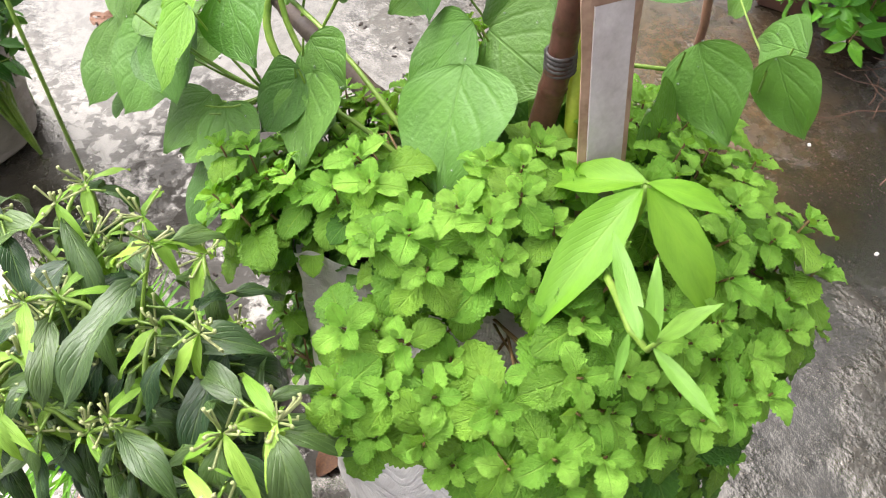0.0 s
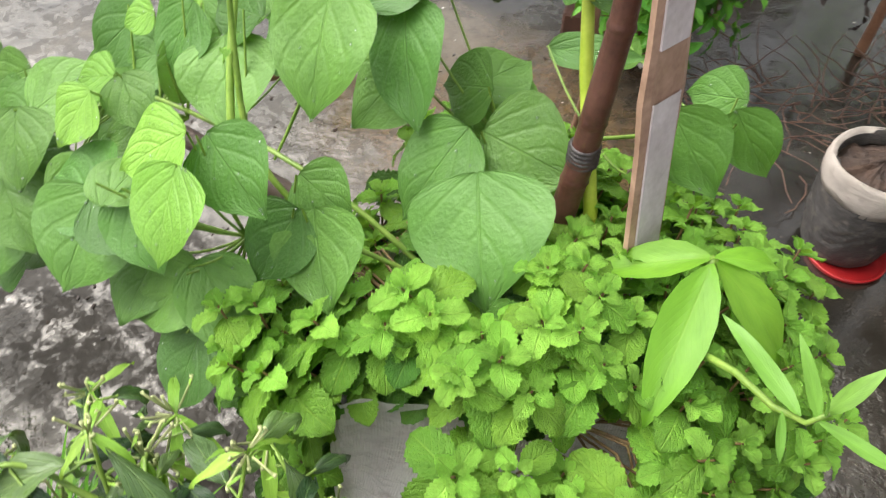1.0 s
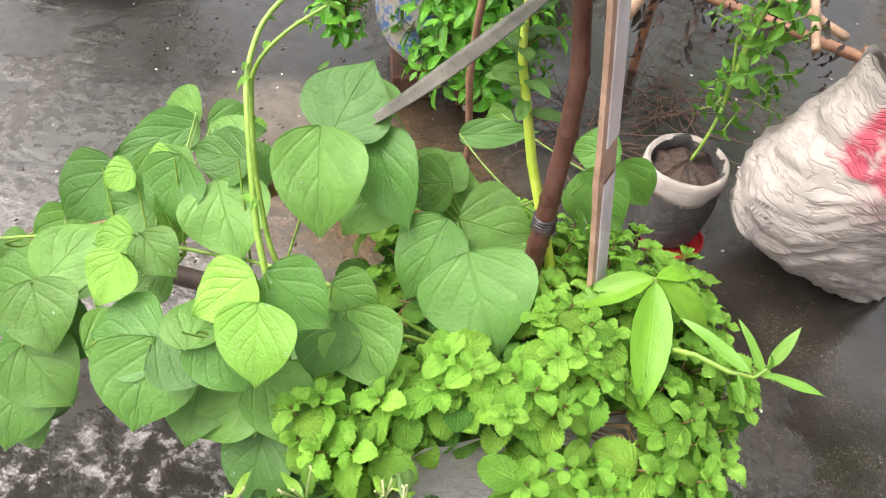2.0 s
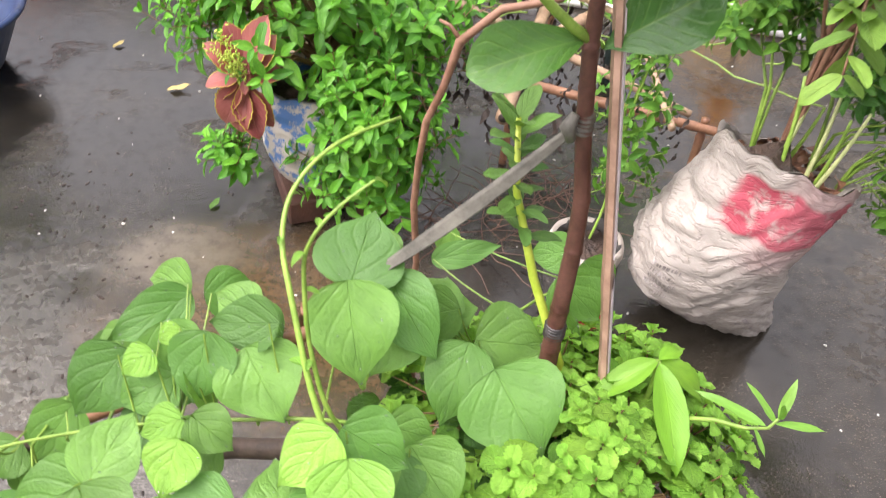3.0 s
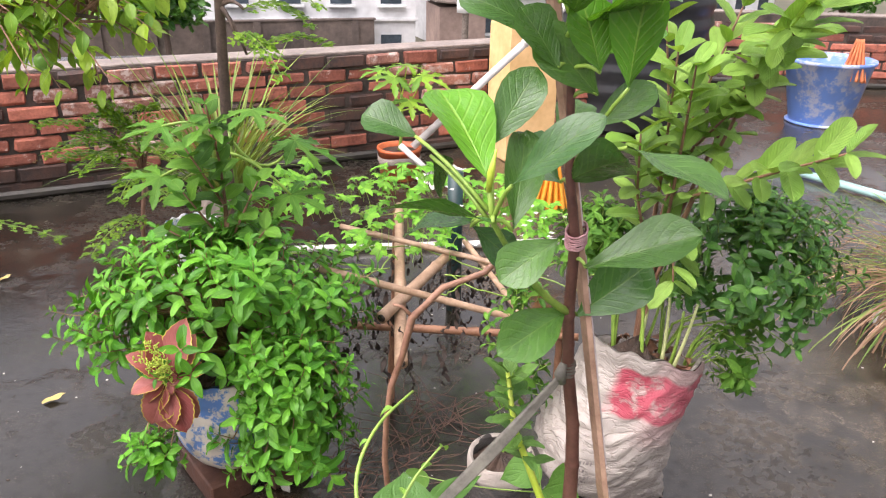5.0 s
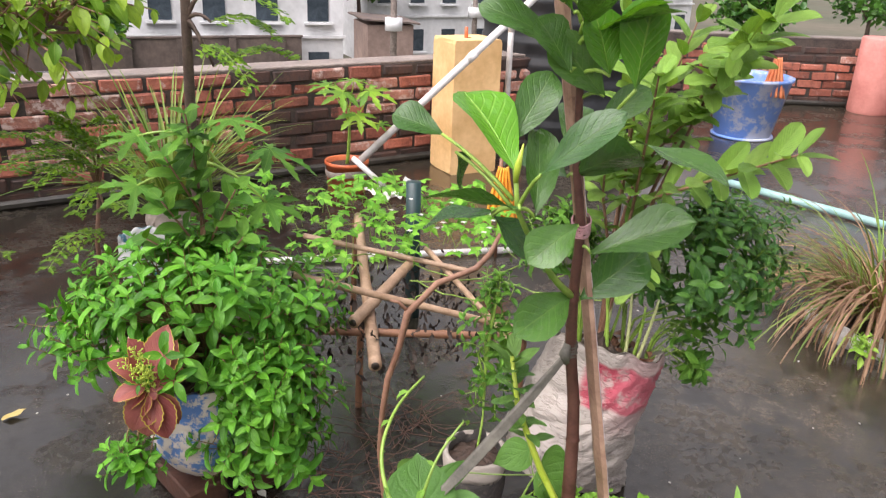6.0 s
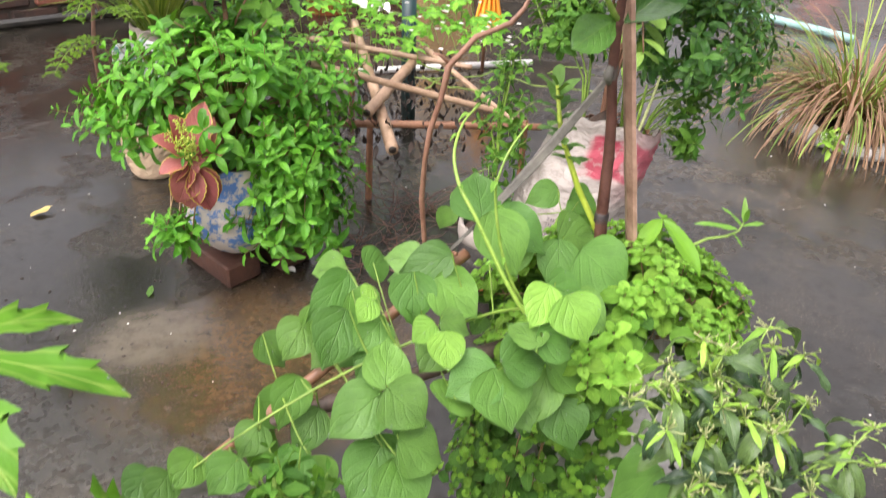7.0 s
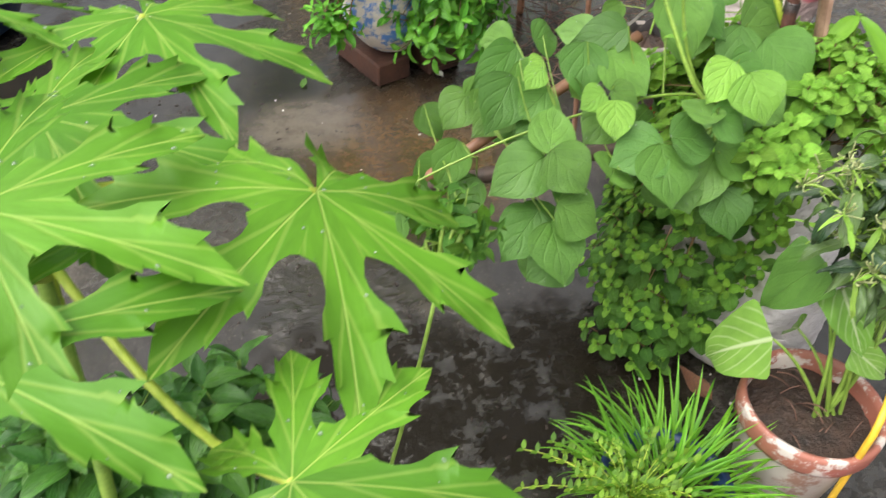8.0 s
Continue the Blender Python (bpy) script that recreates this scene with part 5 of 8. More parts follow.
                stems.tube([root, over, over.lerp(end, 0.5) + out * 0.015, end], [0.0014, 0.0013, 0.0013, 0.001], 5, False)
            else:
                stems.tube(arc(root, end, 0.01, 4, out), taper(0.0014, 0.001, 4), 5, False)
        n_ += 1
    # single leaves below the rosettes, in the green darkened for the shade there
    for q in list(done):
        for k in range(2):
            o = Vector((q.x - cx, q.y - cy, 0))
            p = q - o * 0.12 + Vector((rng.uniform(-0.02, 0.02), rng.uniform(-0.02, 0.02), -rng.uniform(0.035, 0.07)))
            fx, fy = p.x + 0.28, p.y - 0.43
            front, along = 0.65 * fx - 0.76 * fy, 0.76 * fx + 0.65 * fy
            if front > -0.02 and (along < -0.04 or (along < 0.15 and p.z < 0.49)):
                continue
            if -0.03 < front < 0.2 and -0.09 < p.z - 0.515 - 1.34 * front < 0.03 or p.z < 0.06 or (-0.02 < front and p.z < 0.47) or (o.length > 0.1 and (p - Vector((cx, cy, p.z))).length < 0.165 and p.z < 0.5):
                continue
            second_fol.add(frame_to(p, rand_dir(-25, 15), (rng.uniform(-0.4, 0.4), rng.uniform(-0.5, 0.3), 1), rng.uniform(0.038, 0.052)))
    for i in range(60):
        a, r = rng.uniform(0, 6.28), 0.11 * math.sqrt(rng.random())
        second_fol.add(frame_to((-0.335 + r * math.cos(a), 0.51 + r * math.sin(a), 0.50 + rng.uniform(0, 0.05)), rand_dir(-10, 40), rand_dir(40, 90), rng.uniform(0.028, 0.045)))
    second_fol.finish(base, lambda p: p.y - p.z)
    fol.finish(base, lambda p: p.y - p.z)
    tips.finish(base, lambda p: p.y - p.z)
    part("mint_stem", stems.mesh("mint_stem", M_STEMR), base, "thin reddish stems")


mint_plant()


def jackfruit():
    base = thing("jackfruit_sapling", (-0.322, 0.518, 0.47), "jackfruit sapling with glossy dark leaves tied to a stake", "sapling")
    stem = [(-0.322, 0.54, 0.47), (-0.319, 0.568, 0.6), (-0.317, 0.581, 0.658), (-0.314, 0.593, 0.769), (-0.316, 0.599, 0.832), (-0.330, 0.600, 0.92), (-0.340, 0.591, 1.005), (-0.346, 0.578, 1.112), (-0.354, 0.592, 1.19), (-0.366, 0.585, 1.32), (-0.375, 0.575, 1.47)]
    g = Geo().tube(stem, [0.0112, 0.011, 0.0108, 0.0095, 0.0088, 0.0082, 0.0074, 0.0064, 0.0056, 0.0045, 0.003], 14)
    for z, r_ in ((0.53, 0.0112), (0.635, 0.011), (0.69, 0.0105), (0.769, 0.0098), (0.832, 0.009), (0.96, 0.008), (1.005, 0.0082), (1.06, 0.0068), (1.15, 0.006)):
        i = max(k for k in range(10) if stem[k][2] <= z)
        a, b = Vector(stem[i]), Vector(stem[i + 1])
        p = a.lerp(b, (z - a.z) / (b.z - a.z))
        g.tube([p - Vector((0, 0, 0.005)), p, p + Vector((0, 0, 0.005))], [r_ * 0.93, r_ * 1.09, r_ * 0.93], 14, False)
    part("stem", g.mesh("stem", M_BARK), base, "purple-brown ringed stem")
    shapes = variants("obovate", 0.5, 4, fold=0.3, droop=0.3, wave=0.03, nv=6)
    dark = [Geo().add(*s).mesh("leaf", L_JACK) for s in shapes]
    young = [Geo().add(*s).mesh("leaf", L_JACKNEW) for s in shapes]

    def jl(a, b, root, bright=False, up=(0, -0.25, 1), wide=1.0):
        a, b = Vector(a), Vector(b)
        d = b - a
        L = d.length * 1.08
        part("leaf", rng.choice(young if bright else dark), base, "bright young leaf" if bright else "", frame_to(a, d, up, L, max(L, 0.1) * wide))
        part("leaf_stalk", Geo().tube(arc(root, a, 0.006, 4, (0, 0, 1)), taper(0.0028, 0.002, 4), 7).mesh("leaf_stalk", M_STEM), base, "green leaf stalk")

    top = (-0.38, 0.568, 1.42)
    fork, shoot = (-0.340, 0.591, 1.008), (-0.472, 0.508, 1.17)
    part("side_shoot", Geo().tube(arc(fork, shoot, -0.015, 7) + [Vector((-0.479, 0.504, 1.21))], [0.0052, 0.005, 0.0046, 0.0042, 0.0038, 0.0036, 0.0034, 0.0032, 0.0024], 8).mesh("side_shoot", M_STEM), base, "green side shoot")
    part("bud", Geo().tube([(-0.479, 0.504, 1.205), (-0.478, 0.502, 1.225), (-0.474, 0.50, 1.25)], [0.003, 0.0042, 0.0008], 8).mesh("bud", M_STEMY), base, "pale yellow-green leaf bud")
    jl((-0.480, 0.504, 1.219), (-0.503, 0.588, 1.298), shoot, True, (0.25, -0.75, 0.5), 1.2)
    jl((-0.462, 0.560, 1.235), (-0.414, 0.566, 1.315), shoot, False, (-0.35, -0.8, 0.3), 1.05)
    jl((-0.470, 0.460, 1.225), (-0.413, 0.420, 1.300), shoot, False, (-0.5, -0.55, 0.6), 0.8)
    jl((-0.451, 0.505, 1.160), (-0.414, 0.571, 1.245), shoot, False, (0.1, -0.9, 0.35), 0.8)
    jl((-0.477, 0.491, 1.176), (-0.580, 0.499, 1.213), shoot, False, (-0.05, 0.5, 0.8), 0.7)
    jl((-0.473, 0.580, 1.143), (-0.535, 0.660, 1.120), shoot, False, (-0.1, -0.2, 1), 1.0)
    jl((-0.477, 0.568, 1.143), (-0.423, 0.555, 1.100), shoot, False, (0.3, -0.7, 0.6), 1.0)
    jl((-0.413, 0.470, 1.160), (-0.476, 0.451, 1.135), (-0.42, 0.54, 1.09), False, (0.1, -0.55, 0.8), 0.95)
    jl((-0.342, 0.592, 1.011), (-0.436, 0.537, 1.000), (-0.342, 0.592, 1.008), False, (0.0, -0.75, 0.7), 1.0)
    jl((-0.328, 0.593, 1.002), (-0.255, 0.567, 1.072), (-0.340, 0.592, 1.0), False, (-0.45, -0.8, 0.25), 1.25)
    jl((-0.335, 0.565, 1.080), (-0.235, 0.510, 1.140), (-0.345, 0.580, 1.085), False, (-0.25, -0.55, 0.85), 0.85)
    jl((-0.355, 0.598, 1.178), (-0.334, 0.484, 1.250), (-0.352, 0.590, 1.175), False, (0.55, 0.1, 0.6), 0.75)
    jl((-0.338, 0.490, 1.248), (-0.277, 0.402, 1.236), (-0.352, 0.590, 1.19), False, (0.15, -0.3, 1), 0.95)
    jl((-0.359, 0.605, 1.175), (-0.382, 0.690, 1.205), (-0.354, 0.592, 1.175), False, (-0.6, -0.5, 0.5), 1.1)
    jl((-0.338, 0.570, 1.285), (-0.402, 0.580, 1.352), (-0.362, 0.586, 1.28), False, (-0.4, -0.85, 0.2), 1.05)
    jl((-0.330, 0.516, 1.303), (-0.322, 0.520, 1.400), (-0.352, 0.592, 1.195), True, (0.2, 0.9, 0.2), 1.1)
    jl((-0.352, 0.540, 1.315), (-0.372, 0.545, 1.385), (-0.366, 0.585, 1.31), True, (0.1, -0.9, 0.2), 1.1)
    jl((-0.385, 0.575, 1.315), (-0.420, 0.585, 1.375), (-0.366, 0.585, 1.31), False, (0.2, -0.9, 0.3))
    jl((-0.33, 0.60, 1.24), (-0.255, 0.60, 1.29), (-0.358, 0.588, 1.22), False, (-0.4, -0.8, 0.5), 0.9)
    jl((-0.35, 0.63, 1.21), (-0.30, 0.70, 1.26), (-0.356, 0.592, 1.2), False, (-0.3, -0.8, 0.5))
    jl((-0.535, 0.60, 1.24), (-0.585, 0.62, 1.265), (-0.475, 0.515, 1.18), False, (0.2, -0.7, 0.6), 0.9)
    jl((-0.52, 0.59, 1.22), (-0.485, 0.63, 1.17), (-0.475, 0.515, 1.17), False, (0.2, -0.8, 0.4), 0.9)
    for i in range(8):
        z = 1.31 + 0.02 * i
        k = (z - 1.19) / (1.47 - 1.19)
        q = Vector((-0.354 - 0.021 * k, 0.592 - 0.017 * k, z))
        a = 2.4 * i + 0.3
        d = Vector((math.cos(a), math.sin(a), rng.uniform(0.3, 0.9))).normalized()
        jl(q + d * 0.03, q + d * rng.uniform(0.11, 0.14), q, i % 4 == 0, (rng.uniform(-0.3, 0.3), -0.6, 0.7), 0.95)
    for i in range(7):
        a = 0.9 * i
        q = Vector(top) + Vector((0, 0, -0.012 * i))
        d = Vector((math.cos(a), math.sin(a), 0.7)).normalized()
        jl(q + d * 0.02, q + d * rng.uniform(0.1, 0.13), q, i % 3 == 0, (0, 0, 1), 0.95)
    w = Geo()
    for k in range(5):
        z = 0.650 + 0.004 * k
        w.lathe([(0.0105, z), (0.0130, z + 0.0016), (0.0105, z + 0.0032)], 16, centre=(-0.317, 0.581, 0))
    part("wire", w.mesh("wire", M_WIRE), base, "grey wire wound round the graft")


jackfruit()


def stake():
    base = thing("stake", (-0.225, 0.562, 0.47), "split bamboo stake pushed into the sack", "stake")
    a, b = Vector((-0.2077, 0.5537, 0.36)), Vector((-0.3895, 0.6396, 1.5))
    d = (b - a).normalized()
    f_ = Vector((0.985, -0.17, 0))
    f_ = (f_ - d * f_.dot(d)).normalized()
    s_ = d.cross(f_)
    v, uv = [], []
    n_ = 30
    sect = [(-0.0205, 0.0), (-0.018, -0.006), (0.0, -0.010), (0.018, -0.006), (0.0205, 0.0), (0.015, 0.0015), (-0.015, 0.0015)]
    for i in range(n_ + 1):
        p = a.lerp(b, i / n_) + s_ * 0.003 * noise.noise(Vector((0, 0, i * 0.35)))
        k = 1.0 + (0.13 if i in (10, 19, 27) else 0.0)
        for x, y in sect:
            v.append(p + s_ * x * k + f_ * (y * k))
            uv.append((i / n_, 0.5))
    m_ = len(sect)
    f = [(i * m_ + j, i * m_ + (j + 1) % m_, (i + 1) * m_ + (j + 1) % m_, (i + 1) * m_ + j) for i in range(n_) for j in range(m_)]
    f += [tuple(range(m_))[::-1], tuple(range(n_ * m_, n_ * m_ + m_))]
    part("cane", Geo().add(v, f, uv).mesh("cane", M_STAKE, False), base)
    pv = []
    for i in range(n_ + 1):
        p = a.lerp(b, i / n_) + s_ * 0.003 * noise.noise(Vector((0, 0, i * 0.35)))
        for x in (-0.0145, 0.0145):
            for y in (0.0012, 0.0032):
                pv.append(p + s_ * x + f_ * y)
    pf = []
    for i in range(n_):
        if i in (10, 19, 27):
            continue
        o = i * 4
        pf += [(o, o + 4, o + 5, o + 1), (o + 1, o + 5, o + 7, o + 3), (o + 3, o + 7, o + 6, o + 2)]
    part("pith", Geo().add(pv, pf).mesh("pith", M_PITH, False), base, "pale pinkish split face")


stake()


def strap():
    """A limp strip of cloth from the sapling down to the bamboo pole, knotted at both ends."""
    base = thing("cloth_strap", (-0.330, 0.600, 0.92), "grey cloth strap knotted round the sapling's stem", "strap")
    a, b = Vector((-0.338, 0.592, 0.921)), Vector((-0.600, 0.606, 0.625))
    d = (b - a).normalized()
    w0 = d.cross(Vector((0, 1, 0.2))).normalized()
    v, n_ = [], 24
    for i in range(n_ + 1):
        u = i / n_
        p = a.lerp(b, u) + Vector((0, 0, -0.012 * 4 * u * (1 - u)))
        w = 0.003 + 0.0052 * math.sin(min(1, u * 1.25) * math.pi) ** 0.7
        ang = 0.35 + 0.9 * u
        t = w0 * math.cos(ang) + d.cross(w0) * math.sin(ang)
        nn = d.cross(t)
        for s, h in ((-1, 0), (-0.35, 0.0025), (0.35, -0.001), (1, 0.003)):
            v.append(p + t * s * w + nn * h)
    f = [(i * 4 + j, i * 4 + j + 1, i * 4 + j + 5, i * 4 + j + 4) for i in range(n_) for j in range(3)]
    ob = part("strip", Geo().add(v, f).mesh("strip", M_STRAP), base)
    mod = ob.modifiers.new("thick", "SOLIDIFY")
    mod.thickness = 0.0016
    k = Geo()
    for i in range(5):
        z = 0.910 + 0.005 * i
        k.lathe([(0.0065, z - 0.002), (0.0098 + 0.001 * (i % 2), z + 0.001), (0.0065, z + 0.005)], 18, centre=(-0.330, 0.600, 0))
    k.tube([(-0.341, 0.589, 0.907), (-0.347, 0.586, 0.922), (-0.341, 0.59, 0.935)], [0.005, 0.008, 0.005], 8)
    part("knot", k.mesh("knot", M_STRAP), base, "knot of dark cloth")
    e = Geo()
    for i in range(4):
        e.tube([(-0.591 - 0.007 * i, 0.592, 0.63), (-0.598 - 0.007 * i, 0.62, 0.618), (-0.598 - 0.007 * i, 0.608, 0.59)], 0.004, 7)
    part("lashing", e.mesh("lashing", M_BAMBOO_BR), base, "brown cord lashing")


strap()


def tie():
    g = Geo()
    c, e = Vector((-0.346, 0.579, 1.11)), Vector((-0.328, 0.611, 1.11))
    for k in range(7):
        z = 0.0026 * (k - 3)
        mid = (c + e) / 2
        ax = (e - c)
        pts = []
        for j in range(17):
            t = 2 * math.pi * j / 16
            pts.append(mid + ax.normalized() * math.cos(t) * (ax.length / 2 + 0.013) + Vector((-ax.y, ax.x, 0)).normalized() * math.sin(t) * 0.0125 + Vector((0, 0, z + rng.uniform(-0.001, 0.001))))
        g.tube(pts, 0.0013, 5, False)
    solid("thread_tie", g.mesh("thread_tie", M_PINKTIE), "pink thread that ties the sapling to its stake", "tie")


tie()


def bamboo(name, a, b, r, mat, label, nodes=3, sag=0.0, group="bamboo canes"):
    """A cane with swollen nodes and a dark disc for the shaded hollow of its cut end."""
    a, b = Vector(a), Vector(b)
    base = thing(name, a, label, "bamboo", group)
    pts, rad = [], []
    n_ = 36
    for i in range(n_ + 1):
        u = i / n_
        pts.append(a.lerp(b, u) + Vector((0, 0, -4 * sag * u * (1 - u))))
        ph = (u * nodes + 0.35) % 1.0
        rad.append(r * (1 + (0.16 if min(ph, 1 - ph) < 0.6 / n_ * nodes else 0.0)) * (1 - 0.12 * u))
    part("cane", Geo().tube(pts, rad, 12, True).mesh("cane", mat), base)
    d = (pts[1] - pts[0]).normalized()
    # the hollow's shade is a flat dark disc on the solid end
    part("cut_end", Geo().tube([a - d * 0.0015, a + d * 0.001], r * 0.62, 12).mesh("cut_end", M_DEAD), base, "cut end with a dark disc for the shade inside")
    return base


bamboo("bean_pole", (-0.56, 0.615, 0.612), (-1.12, 0.49, 0.34), 0.010, M_BAMBOO_BR, "brown bamboo pole that holds up the bean runners", 4)
bamboo("dark_pole", (-0.50, 0.53, 0.46), (-1.0, 0.522, 0.41), 0.014, M_TRUNK, "dark weathered pole under the bean leaves", 4)


def shoot_weed():
    base = thing("tall_weed", (-0.300, 0.575, 0.43), "upright weed with a yellow-green stem and oblong leaves", "weed")
    pts = [(-0.295, 0.56, 0.45), (-0.302, 0.585, 0.6), (-0.347, 0.62, 0.70), (-0.38, 0.65, 0.80), (-0.388, 0.668, 0.88)]
    part("stem", Geo().tube(pts, [0.0062, 0.006, 0.0055, 0.0045, 0.003], 9).mesh("stem", M_STEMY), base)
    shapes = variants("oblong", 0.42, 3, fold=0.25, droop=0.5, wave=0.03, nv=4)
    data = [Geo().add(*s).mesh("leaf", L_BEAN) for s in shapes]
    for i in range(26):
        u = 0.62 + 0.38 * (i / 25)
        k = min(3, int(u * 4))
        p = Vector(pts[k]).lerp(Vector(pts[k + 1]), u * 4 - k)
        a = i * 2.4
        d = Vector((math.cos(a), math.sin(a), 0.25 + 1.1 * (i / 25) ** 2))
        part("leaf", data[i % 3], base, "", frame_to(p, d, (0, 0, 1), rng.uniform(0.034, 0.05) * (1.1 if i > 18 else 0.9)))


shoot_weed()


def knotweed():
    base = thing("knotweed", (-0.2, 0.56, 0.46), "knotweed with long bright yellow-green lance leaves", "weed")
    j = (-0.194, 0.568, 0.641)
    st = Geo()
    st.tube(arc((-0.24, 0.54, 0.48), j, 0.015, 6, (1, 0, 0)), taper(0.004, 0.0035, 6), 8)
    st.tube([(-0.22, 0.53, 0.52), (-0.175, 0.52, 0.60), (-0.14, 0.50, 0.628), (-0.11, 0.487, 0.635), (-0.09, 0.482, 0.645), (-0.083, 0.482, 0.665)], [0.0028, 0.0028, 0.0026, 0.0024, 0.002, 0.0014], 8)
    part("stem", st.mesh("stem", M_STEM), base)
    big = [Geo().add(*s).mesh("leaf", L_LANCE) for s in variants("lance", 0.3, 3, fold=0.3, droop=0.7, wave=0.02, nv=4)]
    thin = [Geo().add(*s).mesh("leaf", L_LANCEDK) for s in variants("lance", 0.17, 2, fold=0.3, droop=0.3, wave=0.02, nv=4)]

    def kl(a, b, data, wide=1.0):
        d = Vector(b) - Vector(a)
        L = d.length * 1.08
        part("leaf", rng.choice(data), base, "", frame_to(a, d, (0, -0.25, 1), L, L * wide))

    kl(j, (-0.273, 0.530, 0.612), big, 0.95)
    kl(j, (-0.096, 0.568, 0.592), big, 1.0)
    kl((-0.193, 0.563, 0.640), (-0.172, 0.452, 0.600), big, 0.95)
    kl(j, (-0.150, 0.615, 0.635), big, 0.9)
    q = Vector((-0.085, 0.481, 0.654))
    kl(q + Vector((-0.01, 0, -0.005)), q + Vector((-0.075, 0.028, 0.012)), thin)
    kl(q, q + Vector((0.052, 0.0, 0.0)), thin)
    kl(q, q + Vector((-0.03, 0.02, 0.035)), thin)
    kl(q + Vector((0, 0, 0.008)), q + Vector((0.012, 0.02, 0.045)), thin, 1.4)
    kl(q + Vector((0, 0, 0.008)), q + Vector((-0.004, -0.01, 0.042)), thin, 1.4)
    kl(q + Vector((-0.02, 0, -0.01)), q + Vector((-0.005, -0.02, -0.03)), thin)


knotweed()


# ---- plants by the terracotta pot ----
def curled_chili():
    base = thing("curled_chili_plant", (-0.34, 0.12, 0.17), "chili plant with dark leathery curled leaves and pale shoot tips", "chili plant")
    st = Geo()
    fol = Foliage("leaf", [leaf("lance", 0.34 - 0.09 * (i % 2), 0.45, 0.9 + 0.8 * (i % 4), 0.06, nv=6, nu=12, seed=i, roll=0.1 + 0.3 * (i % 2), ripple=0.014) for i in range(8)], L_CURL, 260)
    pale = Foliage("shoot_leaf", [leaf("lance", 0.2, 0.5, 0.9 + 0.9 * (i % 2), 0.04, nv=4, seed=i, roll=0.2) for i in range(3)], L_CHILINEW, 120)
    buds = Geo()
    root = Vector((-0.345, 0.125, 0.17))

    def shoot(foot, tip, i, n_, size):
        mid = foot.lerp(tip, 0.5) + Vector((rng.uniform(-0.012, 0.012), rng.uniform(-0.012, 0.012), 0.012))
        st.tube(arc(foot, mid, 0.008, 3, (1, 0, 0)) + arc(mid, tip, 0.008, 3)[1:], taper(0.0026, 0.0013, 6), 7, False)
        for k in range(n_):
            u = (0.5 if n_ > 6 else 0.25) + (0.5 if n_ > 6 else 0.75) * (k + 0.6) / n_
            p = (foot.lerp(mid, u * 2) if u < 0.5 else mid.lerp(tip, u * 2 - 1))
            b = k * 2.4 + i * 1.3 + rng.uniform(-0.3, 0.3)
            d = Vector((math.cos(b), math.sin(b), rng.uniform(-0.35, 0.3)))
            fol.add(frame_to(p + d * 0.014, d, (0.2 * math.sin(b), 0.2 * math.cos(b), 1), size * rng.uniform(0.6, 1.15)))
            st.tube([p, p + d * 0.018], 0.0011, 5, False)
        for k in range(3):
            pale.add(frame_to(tip, rand_dir(-40, 25), (0, 0, 1), rng.uniform(0.03, 0.065)))
        for k in range(9):
            q = tip + rand_dir(-20, 80) * rng.uniform(0.006, 0.028)
            buds.tube([tip.lerp(q, 0.2), q, q + rand_dir(0, 90) * 0.003], [0.0008, 0.0011, 0.0016], 5)
            if k % 3 == 0:
                pale.add(frame_to(q, rand_dir(-20, 60), (0, 0, 1), rng.uniform(0.008, 0.016)))

    heads = ((-0.433, 0.204, 0.62), (-0.340, 0.255, 0.635), (-0.205, 0.245, 0.59), (-0.36, 0.18, 0.60), (-0.30, 0.28, 0.55), (-0.27, 0.18, 0.57), (-0.19, 0.17, 0.54), (-0.24, 0.27, 0.52), (-0.40, 0.15, 0.56), (-0.30, 0.13, 0.55), (-0.15, 0.10, 0.50))
    forks = [root + Vector(o) for o in ((0.0, 0.015, 0.15), (0.02, 0.0, 0.17), (0.035, 0.02, 0.13))]
    for q in forks:
        st.tube(arc(root, q, 0.008, 4, (1, 0, 0)), taper(0.0046, 0.0032, 4), 8, False)
    for i, h in enumerate(heads):
        tip = Vector(h)
        shoot(forks[i % 3], tip, i, 9, 0.085)
        for j in range(3):
            foot = forks[i % 3].lerp(tip, rng.uniform(0.6, 0.82)) + Vector((0, 0, 0.012))
            off = rand_dir(-10, 35)
            shoot(foot, foot + Vector((off.x * 0.085, off.y * 0.07, 0.03 + off.z * 0.05)), i + j, 4, 0.072)
    part("stem", st.mesh("stem", M_STEM), base)
    fol.finish(base, lambda p: p.y)
    pale.finish(base)
    part("bud", buds.mesh("bud", M_STEMP), base, "pale yellowish flower buds", kind="stuff")


curled_chili()


